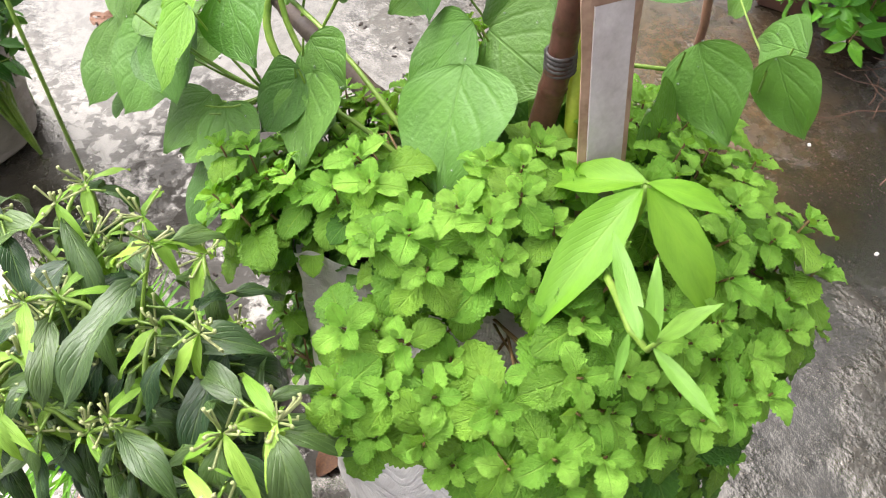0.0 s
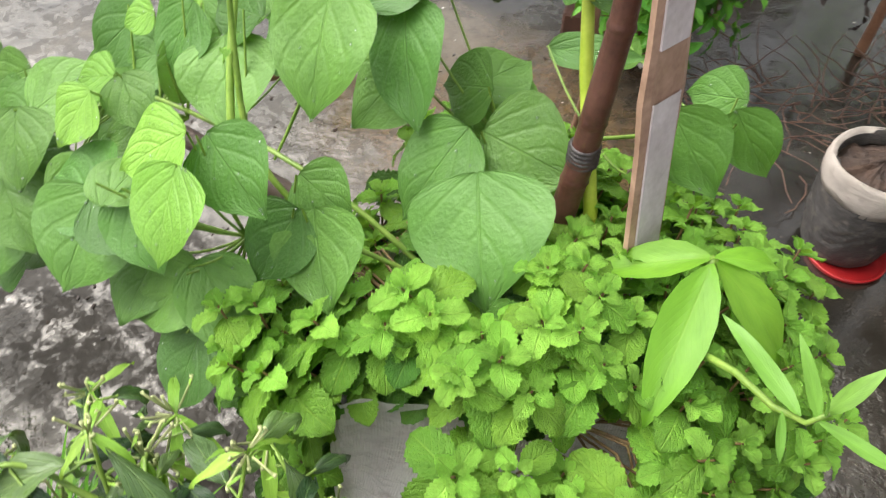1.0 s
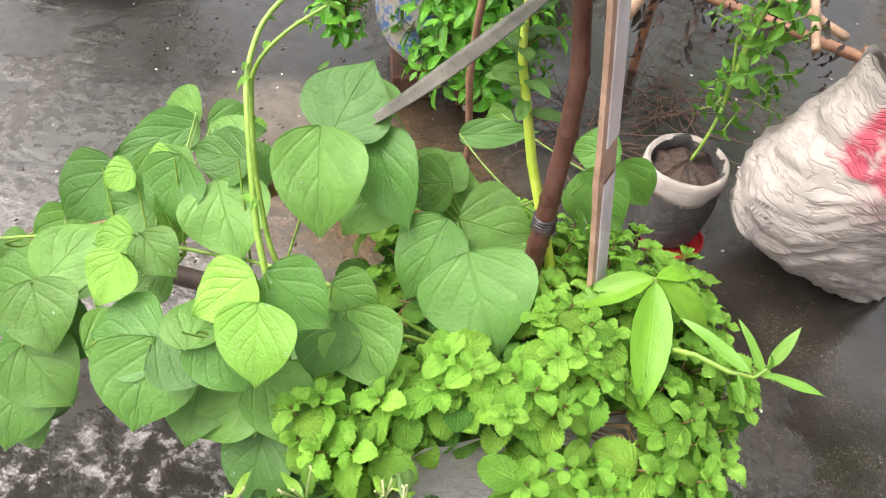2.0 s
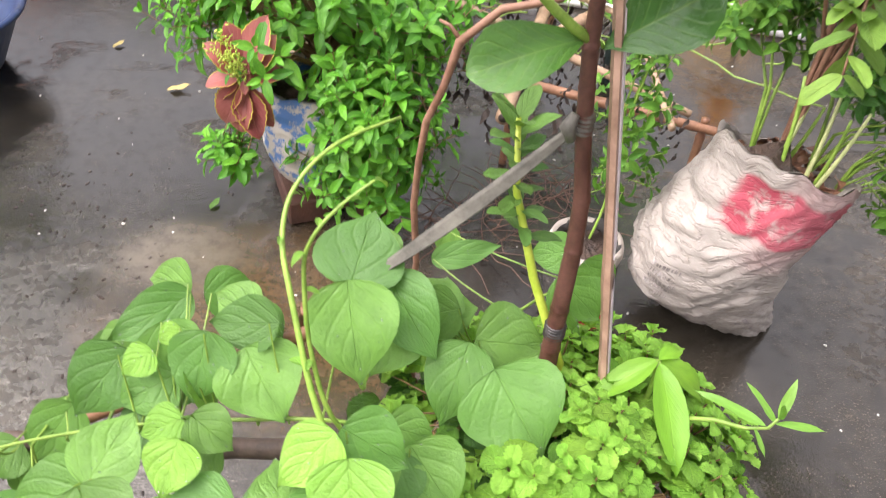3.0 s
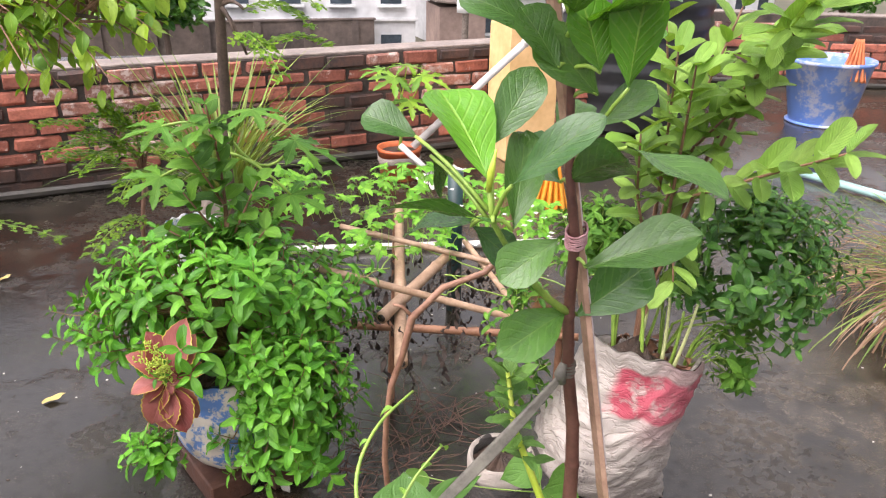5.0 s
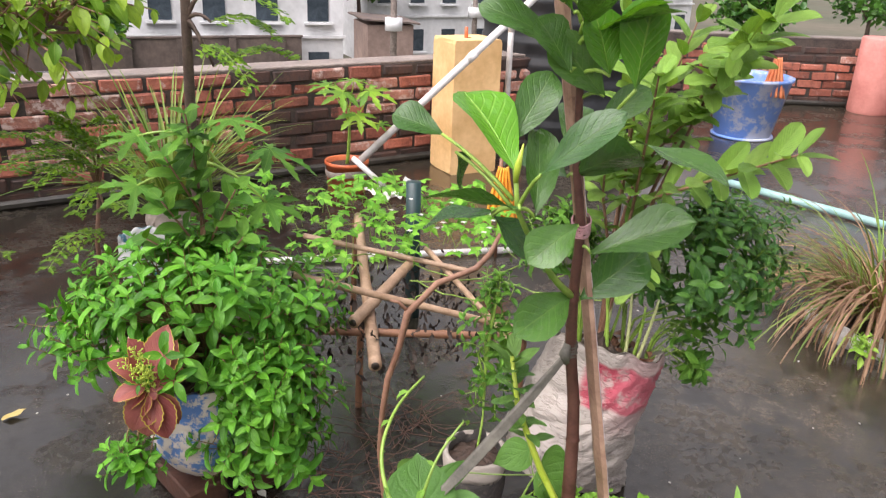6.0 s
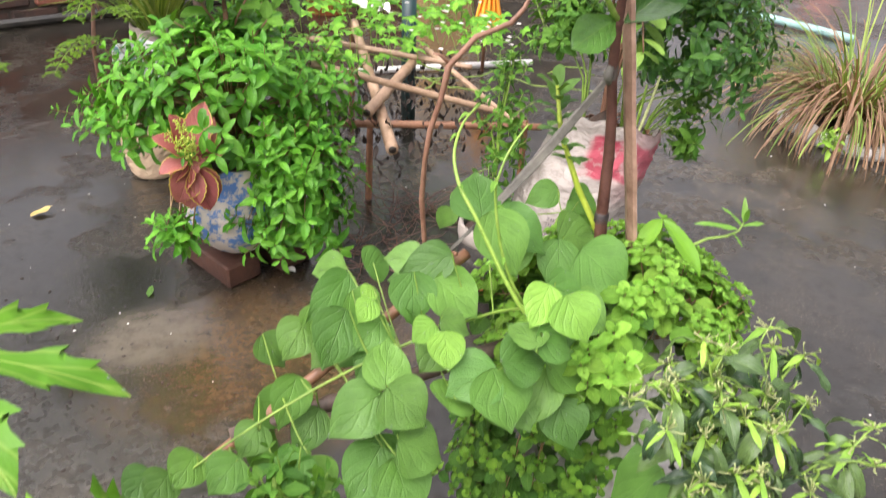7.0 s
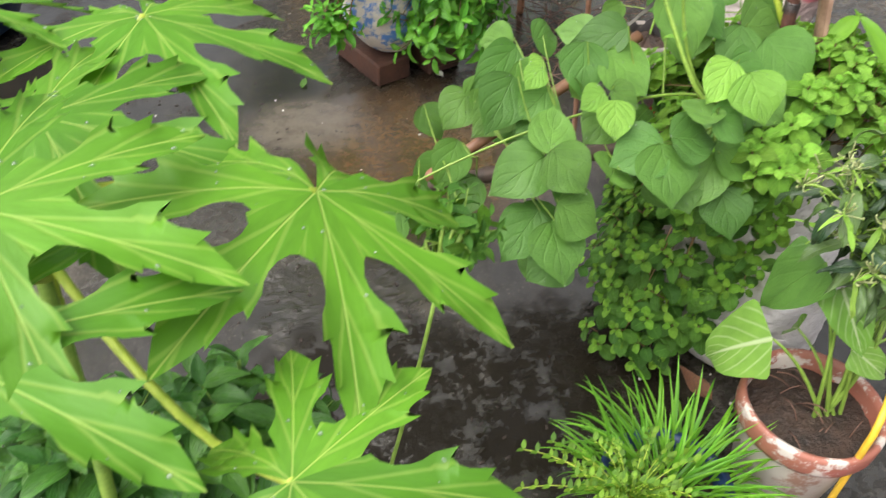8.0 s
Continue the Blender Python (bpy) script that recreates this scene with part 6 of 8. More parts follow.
def syngonium():
    base = thing("syngonium", (-0.37, 0.125, 0.17), "arrowhead plant with white-veined leaves in the terracotta pot", "arrowhead plant")
    shapes = [leaf("arrow", 0.68, 0.3, 0.5, 0.03, nv=6, seed=i) for i in range(3)]
    data = [Geo().add(*s).mesh("leaf", L_SYNG) for s in shapes]

    plain_leaf = Geo().add(*shapes[2]).mesh("leaf", L_BEAN)

    def sl(a, b, k=0, green=False):
        d = Vector(b) - Vector(a)
        part("stalk", Geo().tube(arc((-0.37 + 0.006 * len(base.children), 0.12, 0.17), a, 0.02, 6), taper(0.0038, 0.002, 6), 8, False).mesh("stalk", M_STEM), base)
        part("leaf", plain_leaf if green else data[k], base, "plain green leaf" if green else "", frame_to(a, d, (-0.5, -0.4, 0.8), d.length * 1.1))

    sl((-0.404, 0.158, 0.441), (-0.385, 0.085, 0.37), 0)
    sl((-0.465, 0.175, 0.325), (-0.528, 0.262, 0.20), 1)
    sl((-0.430, 0.180, 0.475), (-0.490, 0.212, 0.365), 2, True)
    sl((-0.395, 0.205, 0.30), (-0.375, 0.255, 0.255), 2)
    sl((-0.36, 0.13, 0.33), (-0.30, 0.09, 0.29), 1)
    dead = Geo()
    for i in range(14):
        p = Vector((-0.375, 0.13, 0.178)) + Vector((rng.uniform(-0.06, 0.06), rng.uniform(-0.06, 0.06), 0))
        dead.tube(arc(p, p + rand_dir(5, 50) * rng.uniform(0.03, 0.07), 0.01, 3), 0.0012, 5)
    part("dry_stalk", dead.mesh("dry_stalk", M_DRY), base, "dry brown stalks", kind="stuff")


syngonium()


def blades(name, label, category, base_at, count, length, mat, width, seed, lo=30, hi=85, rad=0.06, droop=1.0, dry=None, keep=120):
    base = thing(name, base_at, label, category)
    live = Foliage("blade", [leaf("blade", width, 0.4, droop * k, 0.0, nv=2, nu=9, seed=seed + i) for i, k in enumerate((0.5, 1.0, 1.5))], mat, keep)
    second_fol = Foliage("dry_blade", [leaf("blade", width, 0.4, droop * k, 0.0, nv=2, nu=9, seed=seed + i) for i, k in enumerate((1.0, 1.6, 2.0))], dry, keep) if dry else None
    for i in range(count):
        a, r = rng.uniform(0, 2 * math.pi), rad * math.sqrt(rng.random())
        p = Vector(base_at) + Vector((r * math.cos(a), r * math.sin(a), 0))
        e = radians(rng.uniform(lo, hi))
        d = Vector((math.cos(a + rng.uniform(-0.6, 0.6)) * math.cos(e), math.sin(a + rng.uniform(-0.6, 0.6)) * math.cos(e), math.sin(e)))
        L = length * rng.uniform(0.6, 1.15)
        target = second_fol if second_fol and rng.random() < 0.66 else live
        target.add(frame_to(p, d, (0, 0, 1), L))
    live.finish(base)
    if second_fol:
        second_fol.finish(base, label="dry straw-coloured blade")
    return base


blades("lily_grass", "tuft of bright green rain-lily grass in a low pot", "grass tuft", (-0.63, 0.085, 0.09), 300, 0.15, L_GRASS, 0.036, 3, 15, 80, 0.1, 1.3)
f_ = thing("fern_weed", (-0.69, 0.105, 0.09), "fine yellow-green feathery weed beside the lily grass", "weed")
fw = Foliage("leaflet", variants("ovate", 0.5, 2, fold=0.2, droop=0.3, nv=2), L_MORINGA, 200)
fst = Geo()
for i in range(46):
    tip = Vector((-0.70, 0.07, 0.1)) + Vector((rng.uniform(-0.16, 0.12), rng.uniform(-0.1, 0.1), rng.uniform(0.01, 0.07)))
    pts = arc((-0.70, 0.07, 0.09), tip, 0.03, 8)
    fst.tube(pts, 0.0009, 4, False)
    for p in pts[2:]:
        for s in (-1, 1):
            fw.add(frame_to(p, (tip - pts[0]).normalized() * 0.5 + Vector((s * 0.6, s * 0.4, 0.2)), (0, 0, 1), rng.uniform(0.01, 0.018)))
fw.finish(f_)
part("stem", fst.mesh("stem", M_STEMY), f_)
pipe("yellow_hose", arc((-0.345, 0.035, 0.0), (-0.37, 0.02, 0.27), 0.0, 5) + arc((-0.37, 0.02, 0.27), (-0.33, 0.06, 0.3), 0.01, 4)[1:], 0.0055, plain("yellow_plastic", (0.6, 0.36, 0.02), (0.78, 0.5, 0.05), 20.0, (0.3, 0.5), 40, 0.1), "bent yellow plastic tube beside the flower pot", False)


# ---- papaya ----
def papaya_leaf(size, lobes=7, seed=0, cup=0.16):
    """A palmate leaf with its stalk at the origin and its face up: each lobe is cut into side lobes and runs into the next at the middle."""
    r = random.Random(seed)
    V, F, UV = [], [], []
    step = radians(280 / (lobes - 1))
    half = math.tan(step / 2) * 1.04
    for k in range(lobes):
        a = radians(-140 + 280 * k / (lobes - 1))
        far = abs(k - (lobes - 1) / 2) / ((lobes - 1) / 2)
        L = size * (1.0 - 0.5 * far * far) * r.uniform(0.94, 1.06)
        cut = 0.30 if lobes > 5 else 0.5
        us = [0, .08, .16, .24, .27, cut, .34, .40, .46, .51, .56, .60, .63, .67, .71, .76, .80, .85, .90, .94, .975, 1]
        ws = [half * u for u in us[:6]] + [.090, .078, .082, .098, .128, .155, .122, .098, .096, .108, .090, .072, .052, .034, .016, 0]
        if lobes <= 5:
            us = [0, .1, .2, .3, .4, .5, .56, .62, .7, .8, .9, 1]
            ws = [half * u for u in us[:6]] + [.23, .21, .2, .15, .08, 0]
        n0 = len(V)
        lean_ = r.uniform(-0.05, 0.05)
        for u, w in zip(us, ws):
            for t in (-1, -0.5, 0, 0.5, 1):
                side = 1 + 0.24 * math.sin(k * 2.1 + (3 if t > 0 else 0) + 3 * u) * (u > cut)
                ww = w * side * (size if u > cut else L)
                fwd = 0.065 * t * t * size if 0.59 <= u <= 0.61 or 0.75 <= u <= 0.77 else 0.0
                x, y = t * ww + lean_ * u * u * size, u * L + fwd
                v_ = max(0.0, u - 0.3)
                z = t * t * ww * 0.22 * min(1, v_ * 4) - cup * size * (0.8 * u ** 2.2 + 1.9 * far * far * max(0.0, u - 0.2) ** 1.4) + 0.012 * size * math.sin(9 * u + k) * t * t * min(1, v_ * 3) + 0.0006 * (k % 2)
                V.append((x * math.cos(a) + y * math.sin(a), -x * math.sin(a) + y * math.cos(a), z))
                UV.append((u, min(1, max(0, 0.5 + t * ww / (0.26 * size)))))
        for i in range(len(us) - 1):
            for j in range(4):
                F.append((n0 + i * 5 + j, n0 + i * 5 + j + 1, n0 + (i + 1) * 5 + j + 1, n0 + (i + 1) * 5 + j))
    return np.array(V), F, UV


def papaya(name, base_at, top, leaves, label, mat=None, trunk_r=0.009, stalk=None):
    mat = mat or L_PAPAYA
    base = thing(name, base_at, label, "papaya plant")
    part("trunk", Geo().tube(arc(base_at, top, 0.01, 8, (1, 0, 0)), taper(trunk_r, trunk_r * 0.7, 8), 12).mesh("trunk", M_STEM), base, "green ringed trunk")
    for i, (c, fwd, up, size) in enumerate(leaves):
        me = Geo().add(*papaya_leaf(1.0, 7, i + 3)).mesh("leaf", mat)
        part("leaf", me, base, "", frame_to(c, fwd, up, size))
        rt = Vector(top) + Vector((0, 0, -0.02 * i))
        part("leaf_stalk", Geo().tube(arc(rt, Vector(c) - Vector(up).normalized() * 0.001, -0.07 if i == 1 else 0.015, 7), taper(0.0044, 0.0032, 7), 8).mesh("leaf_stalk", stalk or M_STEMY), base)
    return base


PAPAYA = papaya("papaya_plant", (-1.42, 0.0, 0.19), (-1.36, 0.03, 0.84), (
    ((-1.134, -0.035, 0.872), (0.12, -0.97, -0.25), (0.42, -0.22, 1), 0.198),
    ((-1.172, -0.235, 0.815), (0.9, -0.15, -0.1), (0.0, -0.15, 1), 0.145),
    ((-1.262, 0.200, 0.905), (0.42, -0.85, -0.15), (0.2, -0.25, 1), 0.178),
    ((-1.335, -0.095, 0.935), (0.9, -0.3, -0.12), (0.1, -0.3, 1), 0.165),
    ((-1.345, -0.175, 0.90), (0.82, -0.55, -0.12), (0.1, -0.25, 1), 0.170),
    ((-1.33, 0.055, 0.90), (0.9, -0.3, -0.15), (0.1, -0.25, 1), 0.165),
    ((-1.42, 0.20, 0.93), (0.2, 0.6, -0.2), (0, 0, 1), 0.15),
    ((-1.50, -0.02, 0.93), (-0.7, 0.1, -0.2), (0, 0, 1), 0.15),
), "young papaya with big deeply cut bright green leaves")
sack("papaya_bag", (-1.42, 0.0), (-1.42, 0.0), 0.12, 0.13, 0.22, M_POTGREY, "grey bag of soil under the papaya", 0.01, seed=12)


# ---- bushes ----
def bush(name, base_at, label, centre, radii, sprigs, size, shapes, mat, keep=300, pairs=(3, 4, 5), stem_mat=None, lower=-35, upper=90, category="bush", order=None, spread=0.95, joint=None, clear=None, every=2):
    """A many-stemmed bush: shoots fan out from one foot to an uneven dome, each with opposite leaves towards its tip."""
    base = thing(name, base_at, label, category)
    fol = Foliage("leaf", shapes, mat, keep)
    st = Geo()
    root = Vector(base_at)
    if joint:
        st.tube(arc(root, joint, 0.006, 6, (1, 0, 0)), taper(0.0036, 0.003, 6), 8)
        root = Vector(joint)
    for i in range(sprigs):
        d = rand_dir(lower, upper)
        k = 0.55 + 0.45 * rng.random() ** 0.45 + 0.34 * noise.noise(d * 2.6 + Vector(base_at))
        tip = Vector(centre) + Vector((d.x * radii[0], d.y * radii[1], d.z * radii[2])) * k
        if clear and tip.x < clear[0] and tip.z < clear[1]:
            tip.z = clear[1] + rng.random() * 0.1
        if tip.z < 0.04:
            tip.z = 0.04 + rng.random() * 0.05
        way = (d + Vector((0, 0, 0.45)) + rand_dir(-60, 60) * 0.25).normalized()
        s = size * rng.uniform(0.75, 1.2)
        n_ = rng.choice(pairs)
        sprig(fol, st, tip, way, n_, s * 0.4, s, spread, 0.45, 0.0013)
        if i % every == 0:
            low_ = root.lerp(tip, 0.15) + Vector((0, 0, max(0.0, tip.z - root.z) * 0.3))
            mid = root.lerp(tip, 0.5) + Vector((0, 0, 0.05))
            st.tube([root, low_, mid, tip - way * s], [0.004, 0.0034, 0.0025, 0.0014], 5, False)
    fol.finish(base, order or (lambda p: p.y))
    part("stem", st.mesh("stem", stem_mat or M_STEMR), base, "thin woody stems")
    return base


SHRUB = variants("ovate", 0.40, 4, fold=0.3, droop=0.6, wave=0.03, nv=4)
bush("green_shrub", (-0.80, 1.68, 0.36), "dense fresh green shrub that hides its sack", (-0.80, 1.72, 0.50), (0.41, 0.30, 0.25), 340, 0.056, SHRUB, L_SHRUB, 300, (3, 4, 4, 5), clear=(-0.9, 0.44))
bush("trailing_shrub", (-0.62, 1.58, 0.34), "fresh green shrub shoots that hang down to the floor", (-0.67, 1.53, 0.27), (0.2, 0.14, 0.26), 150, 0.056, SHRUB, L_SHRUB, 250, (3, 4, 5))
bush("low_shoot", (-0.93, 1.58, 0.36), "small leafy shoot that hangs beside the blue sack", (-1.00, 1.49, 0.23), (0.10, 0.06, 0.07), 16, 0.05, SHRUB, L_SHRUB, 100)


def coleus():
    c = Vector((-0.935, 1.455, 0.46))
    base = thing("coleus", (-0.88, 1.56, 0.36), "maroon coleus with yellow toothed leaf edges and a flower spike", "coleus")
    st = Geo().tube(arc((-0.85, 1.6, 0.38), c, 0.02, 6), taper(0.005, 0.004, 6), 8)
    data = [Geo().add(*leaf("ovate", 0.68, 0.25, 0.5, 0.03, serr=0.07, nv=6, nu=18, seed=i)).mesh("leaf", L_COLEUS) for i in range(3)]
    for t in ((-1.02, 1.43, 0.475), (-0.972, 1.42, 0.33), (-0.88, 1.43, 0.345), (-0.955, 1.46, 0.58), (-0.885, 1.468, 0.565), (-0.85, 1.46, 0.50), (-0.98, 1.42, 0.40), (-0.93, 1.41, 0.38), (-1.0, 1.45, 0.55), (-0.99, 1.41, 0.36), (-0.91, 1.40, 0.33), (-1.01, 1.44, 0.43), (-0.90, 1.47, 0.60)):
        d = Vector(t) - c
        p = c + d * 0.12
        L = d.length * 0.9
        part("leaf", rng.choice(data), base, "", frame_to(p, d + Vector((0, 0, -0.02)), (rng.uniform(-0.5, 0.4), -0.5, 0.9), L, L * rng.uniform(0.85, 1.15)))
    small = Geo().add(*leaf("ovate", 0.6, 0.3, 0.6, 0.04, serr=0.08, nv=4, nu=12)).mesh("young_leaf", L_COLEUS)
    for i in range(7):
        part("young_leaf", small, base, "", frame_to(c + Vector((0, -0.012, 0)), rand_dir(-60, 80) + Vector((0, -0.4, 0)), (0, -1, 0.4), 0.034))
    part("stem", st.mesh("stem", M_STEMR), base)
    sp = Geo()
    for i in range(220):
        u = rng.random()
        p = c.lerp(rng.choice((Vector((-0.965, 1.41, 0.60)), Vector((-0.94, 1.40, 0.56)), Vector((-0.985, 1.42, 0.55)))), u) + Vector((rng.uniform(-0.012, 0.012), rng.uniform(-0.03, 0), rng.uniform(-0.01, 0.01)))
        sp.tube([p, p + rand_dir(0, 80) * 0.008], [0.0013, 0.0018], 5)
    part("flower_spike", sp.mesh("flower_spike", M_STEMY), base, "yellow-green flower spike", kind="stuff")


coleus()


# ---- the guava sack's plants and the small chili ----
def branch_leaves(fol, st, pts, size, gap, r0, r1, start=0.2, opp=True, up=(0, 0, 1), flare=0.9):
    """Leaves in pairs along a branch through pts, and the branch."""
    p = [Vector(q) for q in pts]
    fine = []
    for i in range(len(p) - 1):
        for s in range(6):
            fine.append(p[i].lerp(p[i + 1], s / 6))
    fine.append(p[-1])
    part("branch", Geo().tube(fine, taper(r0, r1, len(fine) - 1), 8).mesh("branch", M_BARKTAN), st)
    total = sum((fine[i + 1] - fine[i]).length for i in range(len(fine) - 1))
    n_ = max(2, int(total * (1 - start) / gap))
    for k in range(n_ + 1):
        u = start + (1 - start) * k / n_
        i = min(len(fine) - 2, int(u * (len(fine) - 1)))
        q = fine[i].lerp(fine[i + 1], u * (len(fine) - 1) - i)
        w = (fine[i + 1] - fine[i]).normalized()
        sd = w.cross(Vector((0, 0, 1)))
        sd = sd.normalized() if sd.length > 0.1 else w.orthogonal().normalized()
        if k % 2:
            sd = (sd * 0.5 + w.cross(sd) * 0.85).normalized()
        for h in ((-1, 1) if opp else (1 if k % 2 else -1,)):
            d = sd * h * flare + w * 0.75 + rand_dir(-30, 30) * 0.25
            fol.add(frame_to(q, d, Vector(up) + rand_dir(0, 60) * 0.3, size * rng.uniform(0.75, 1.2) * (0.75 if k == n_ else 1)))


def guava():
    base = thing("guava_sapling", (0.20, 1.37, 0.41), "guava sapling with ribbed oblong light green leaves", "sapling")
    fol = Foliage("leaf", variants("oblong", 0.42, 4, fold=0.35, droop=0.35, wave=0.015, nv=6), L_GUAVA, 300)
    root = (0.20, 1.37, 0.41)
    for pts in (((0.20, 1.34, 0.62), (0.20, 1.29, 0.86), (0.17, 1.22, 1.08), (0.15, 1.18, 1.20)), ((0.21, 1.35, 0.62), (0.25, 1.27, 0.90), (0.29, 1.22, 1.10), (0.27, 1.12, 1.24), (0.16, 0.93, 1.30)),
                ((0.21, 1.33, 0.66), (0.224, 1.24, 0.905), (0.255, 1.05, 1.01), (0.278, 0.88, 1.10)), ((0.22, 1.35, 0.70), (0.30, 1.25, 1.12), (0.24, 1.06, 1.24), (0.20, 0.92, 1.345)),
                ((0.20, 1.33, 0.70), (0.20, 1.27, 0.84), (0.18, 1.20, 0.72)), ((0.20, 1.36, 0.7), (0.12, 1.30, 0.90), (0.08, 1.24, 1.05)), ((0.22, 1.36, 0.8), (0.25, 1.33, 1.05), (0.30, 1.28, 1.3)),
                ((0.20, 1.35, 0.8), (0.17, 1.29, 1.0), (0.13, 1.22, 1.22)), ((0.22, 1.35, 0.8), (0.23, 1.28, 1.0), (0.28, 1.2, 1.12)), ((0.2, 1.36, 0.75), (0.24, 1.40, 1.0), (0.2, 1.42, 1.3))):
        branch_leaves(fol, base, (root, *pts), 0.092, 0.042, 0.006, 0.002, 0.5, up=(0, -0.3, 1))
    fol.finish(base)


guava()
CHILI = variants("ovate", 0.42, 4, fold=0.35, droop=0.7, wave=0.03, nv=4)
bush("chili_bush", (0.27, 1.36, 0.42), "dark green chili bush that leans out over the sack", (0.46, 1.32, 0.70), (0.25, 0.22, 0.19), 210, 0.043, CHILI, L_CHILI, 260, (3, 4, 5), M_STEM, lower=-45, every=40)
bush("light_chili_bush", (0.15, 1.38, 0.42), "lighter green chili plant between the sack's other plants", (0.12, 1.46, 0.68), (0.15, 0.13, 0.15), 62, 0.042, CHILI, L_SAPLING, 150, (3, 4, 5), M_STEM, lower=-15, every=20)
bush("young_chili", (-0.15, 1.345, 0.18), "slender young chili plant in the small bag pot", (-0.10, 1.39, 0.47), (0.10, 0.10, 0.22), 52, 0.036, CHILI, L_SAPLING, 150, (2, 3, 4), M_STEM, lower=-65, joint=(-0.12, 1.38, 0.33), every=7)
bush("hanging_chili", (0.32, 1.32, 0.42), "drooping green chili shoots over the sack's edge", (0.44, 1.27, 0.47), (0.08, 0.08, 0.13), 26, 0.045, CHILI, L_SAPLING, 100, (3, 4), M_STEM, lower=-60)


# ---- the cane trellis and the gourd on it ----
bamboo("trellis_cane", (-0.362, 1.585, 0.350), (-0.17, 2.62, 0.42), 0.019, M_BAMBOO, "thick bleached bamboo cane of a low trellis", 4)
bamboo("trellis_cane", (-0.555, 1.75, 0.575), (0.09, 1.66, 0.37), 0.011, M_BAMBOO, "bleached split bamboo laid across the trellis", 3)
bamboo("trellis_cane", (-0.385, 1.76, 0.40), (-0.115, 2.09, 0.425), 0.019, M_BAMBOO, "thick bleached bamboo stub across the trellis", 2)
bamboo("trellis_cane", (-0.47, 1.86, 0.335), (0.19, 1.68, 0.315), 0.013, M_BAMBOO_BR, "brown bamboo cane under the trellis", 3)
bamboo("trellis_cane", (-0.43, 2.32, 0.47), (0.05, 1.95, 0.44), 0.010, M_BAMBOO, "thin bleached bamboo laid across the trellis", 3)
bamboo("trellis_cane", (-0.02, 2.2, 0.43), (0.02, 1.53, 0.40), 0.010, M_BAMBOO, "thin bleached bamboo along the trellis", 3)
bamboo("trellis_post", (-0.33, 1.93, 0.0), (-0.32, 1.93, 0.36), 0.012, M_BAMBOO_BR, "short bamboo post under the trellis", 2)
bamboo("trellis_post", (0.15, 1.72, 0.0), (0.15, 1.72, 0.33), 0.012, M_BAMBOO_BR, "short bamboo post under the trellis", 2)
bamboo("trellis_post", (-0.2, 2.58, 0.0), (-0.19, 2.58, 0.42), 0.012, M_BAMBOO_BR, "short bamboo post under the trellis", 2)


def gourd():
    base = thing("gourd_vine", (-0.25, 2.45, 0.44), "gourd vine with lobed light green leaves over the trellis", "gourd vine")
    shapes = []
    for i in range(3):
        v, f, uv = papaya_leaf(1.0, 5, 20 + i, 0.15)
        v = v * np.array((1.35, 1.0, 1.0))
        shapes.append((v, f, uv))
    fol = Foliage("leaf", shapes, L_GOURD, 260)
    st = Geo()
    for i in range(300):
        x, y = rng.uniform(-0.62, 0.35), rng.uniform(2.05, 2.95)
        if noise.noise(Vector((x * 3, y * 3, 1))) < -0.25:
            continue
        z = 0.47 + 0.05 * noise.noise(Vector((x * 5, y * 5, 2))) + rng.uniform(-0.05, 0.06)
        fol.add(frame_to((x, y, z), rand_dir(-20, 15), (rng.uniform(-0.4, 0.4), rng.uniform(-0.6, 0.2), 1), rng.uniform(0.025, 0.045)))
        st.tube(arc((x, y, z), (x + rng.uniform(-0.04, 0.04), y + rng.uniform(-0.04, 0.04), 0.43), 0.01, 3), 0.0014, 4, False)
    for i in range(16):
        a = Vector((rng.uniform(-0.6, 0.3), rng.uniform(1.75, 2.6), 0.43))
        b = a + Vector((rng.uniform(-0.4, 0.4), rng.uniform(-0.3, 0.3), rng.uniform(-0.03, 0.05)))
        st.tube(arc(a, b, rng.uniform(-0.03, 0.03), 8, jit=0.006), 0.0024, 6)
    fol.finish(base)
    part("vine", st.mesh("vine", M_STEM), base)
    flo = Geo()
    for i in range(26):
        c = Vector((rng.uniform(-0.1, 0.35), rng.uniform(1.95, 2.5), 0.5 + rng.uniform(-0.03, 0.03)))
        for k in range(4):
            a = k * math.pi / 2
            flo.add(*leaf("oblong", 0.7, 0.2, 0.3), frame_to(c, (math.cos(a), math.sin(a), 0.2), (0, 0, 1), 0.011))
    part("flower", flo.mesh("flower", M_CHIP), base, "tiny white flowers", kind="stuff")
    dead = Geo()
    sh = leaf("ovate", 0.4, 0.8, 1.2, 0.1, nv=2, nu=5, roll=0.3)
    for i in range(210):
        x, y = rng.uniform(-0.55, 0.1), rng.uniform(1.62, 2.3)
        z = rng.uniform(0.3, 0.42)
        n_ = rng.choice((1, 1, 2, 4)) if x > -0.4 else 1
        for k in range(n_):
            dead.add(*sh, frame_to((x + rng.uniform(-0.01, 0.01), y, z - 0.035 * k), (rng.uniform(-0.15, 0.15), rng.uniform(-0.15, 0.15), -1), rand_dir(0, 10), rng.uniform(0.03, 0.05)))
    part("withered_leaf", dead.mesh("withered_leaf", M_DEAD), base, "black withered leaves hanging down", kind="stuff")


gourd()


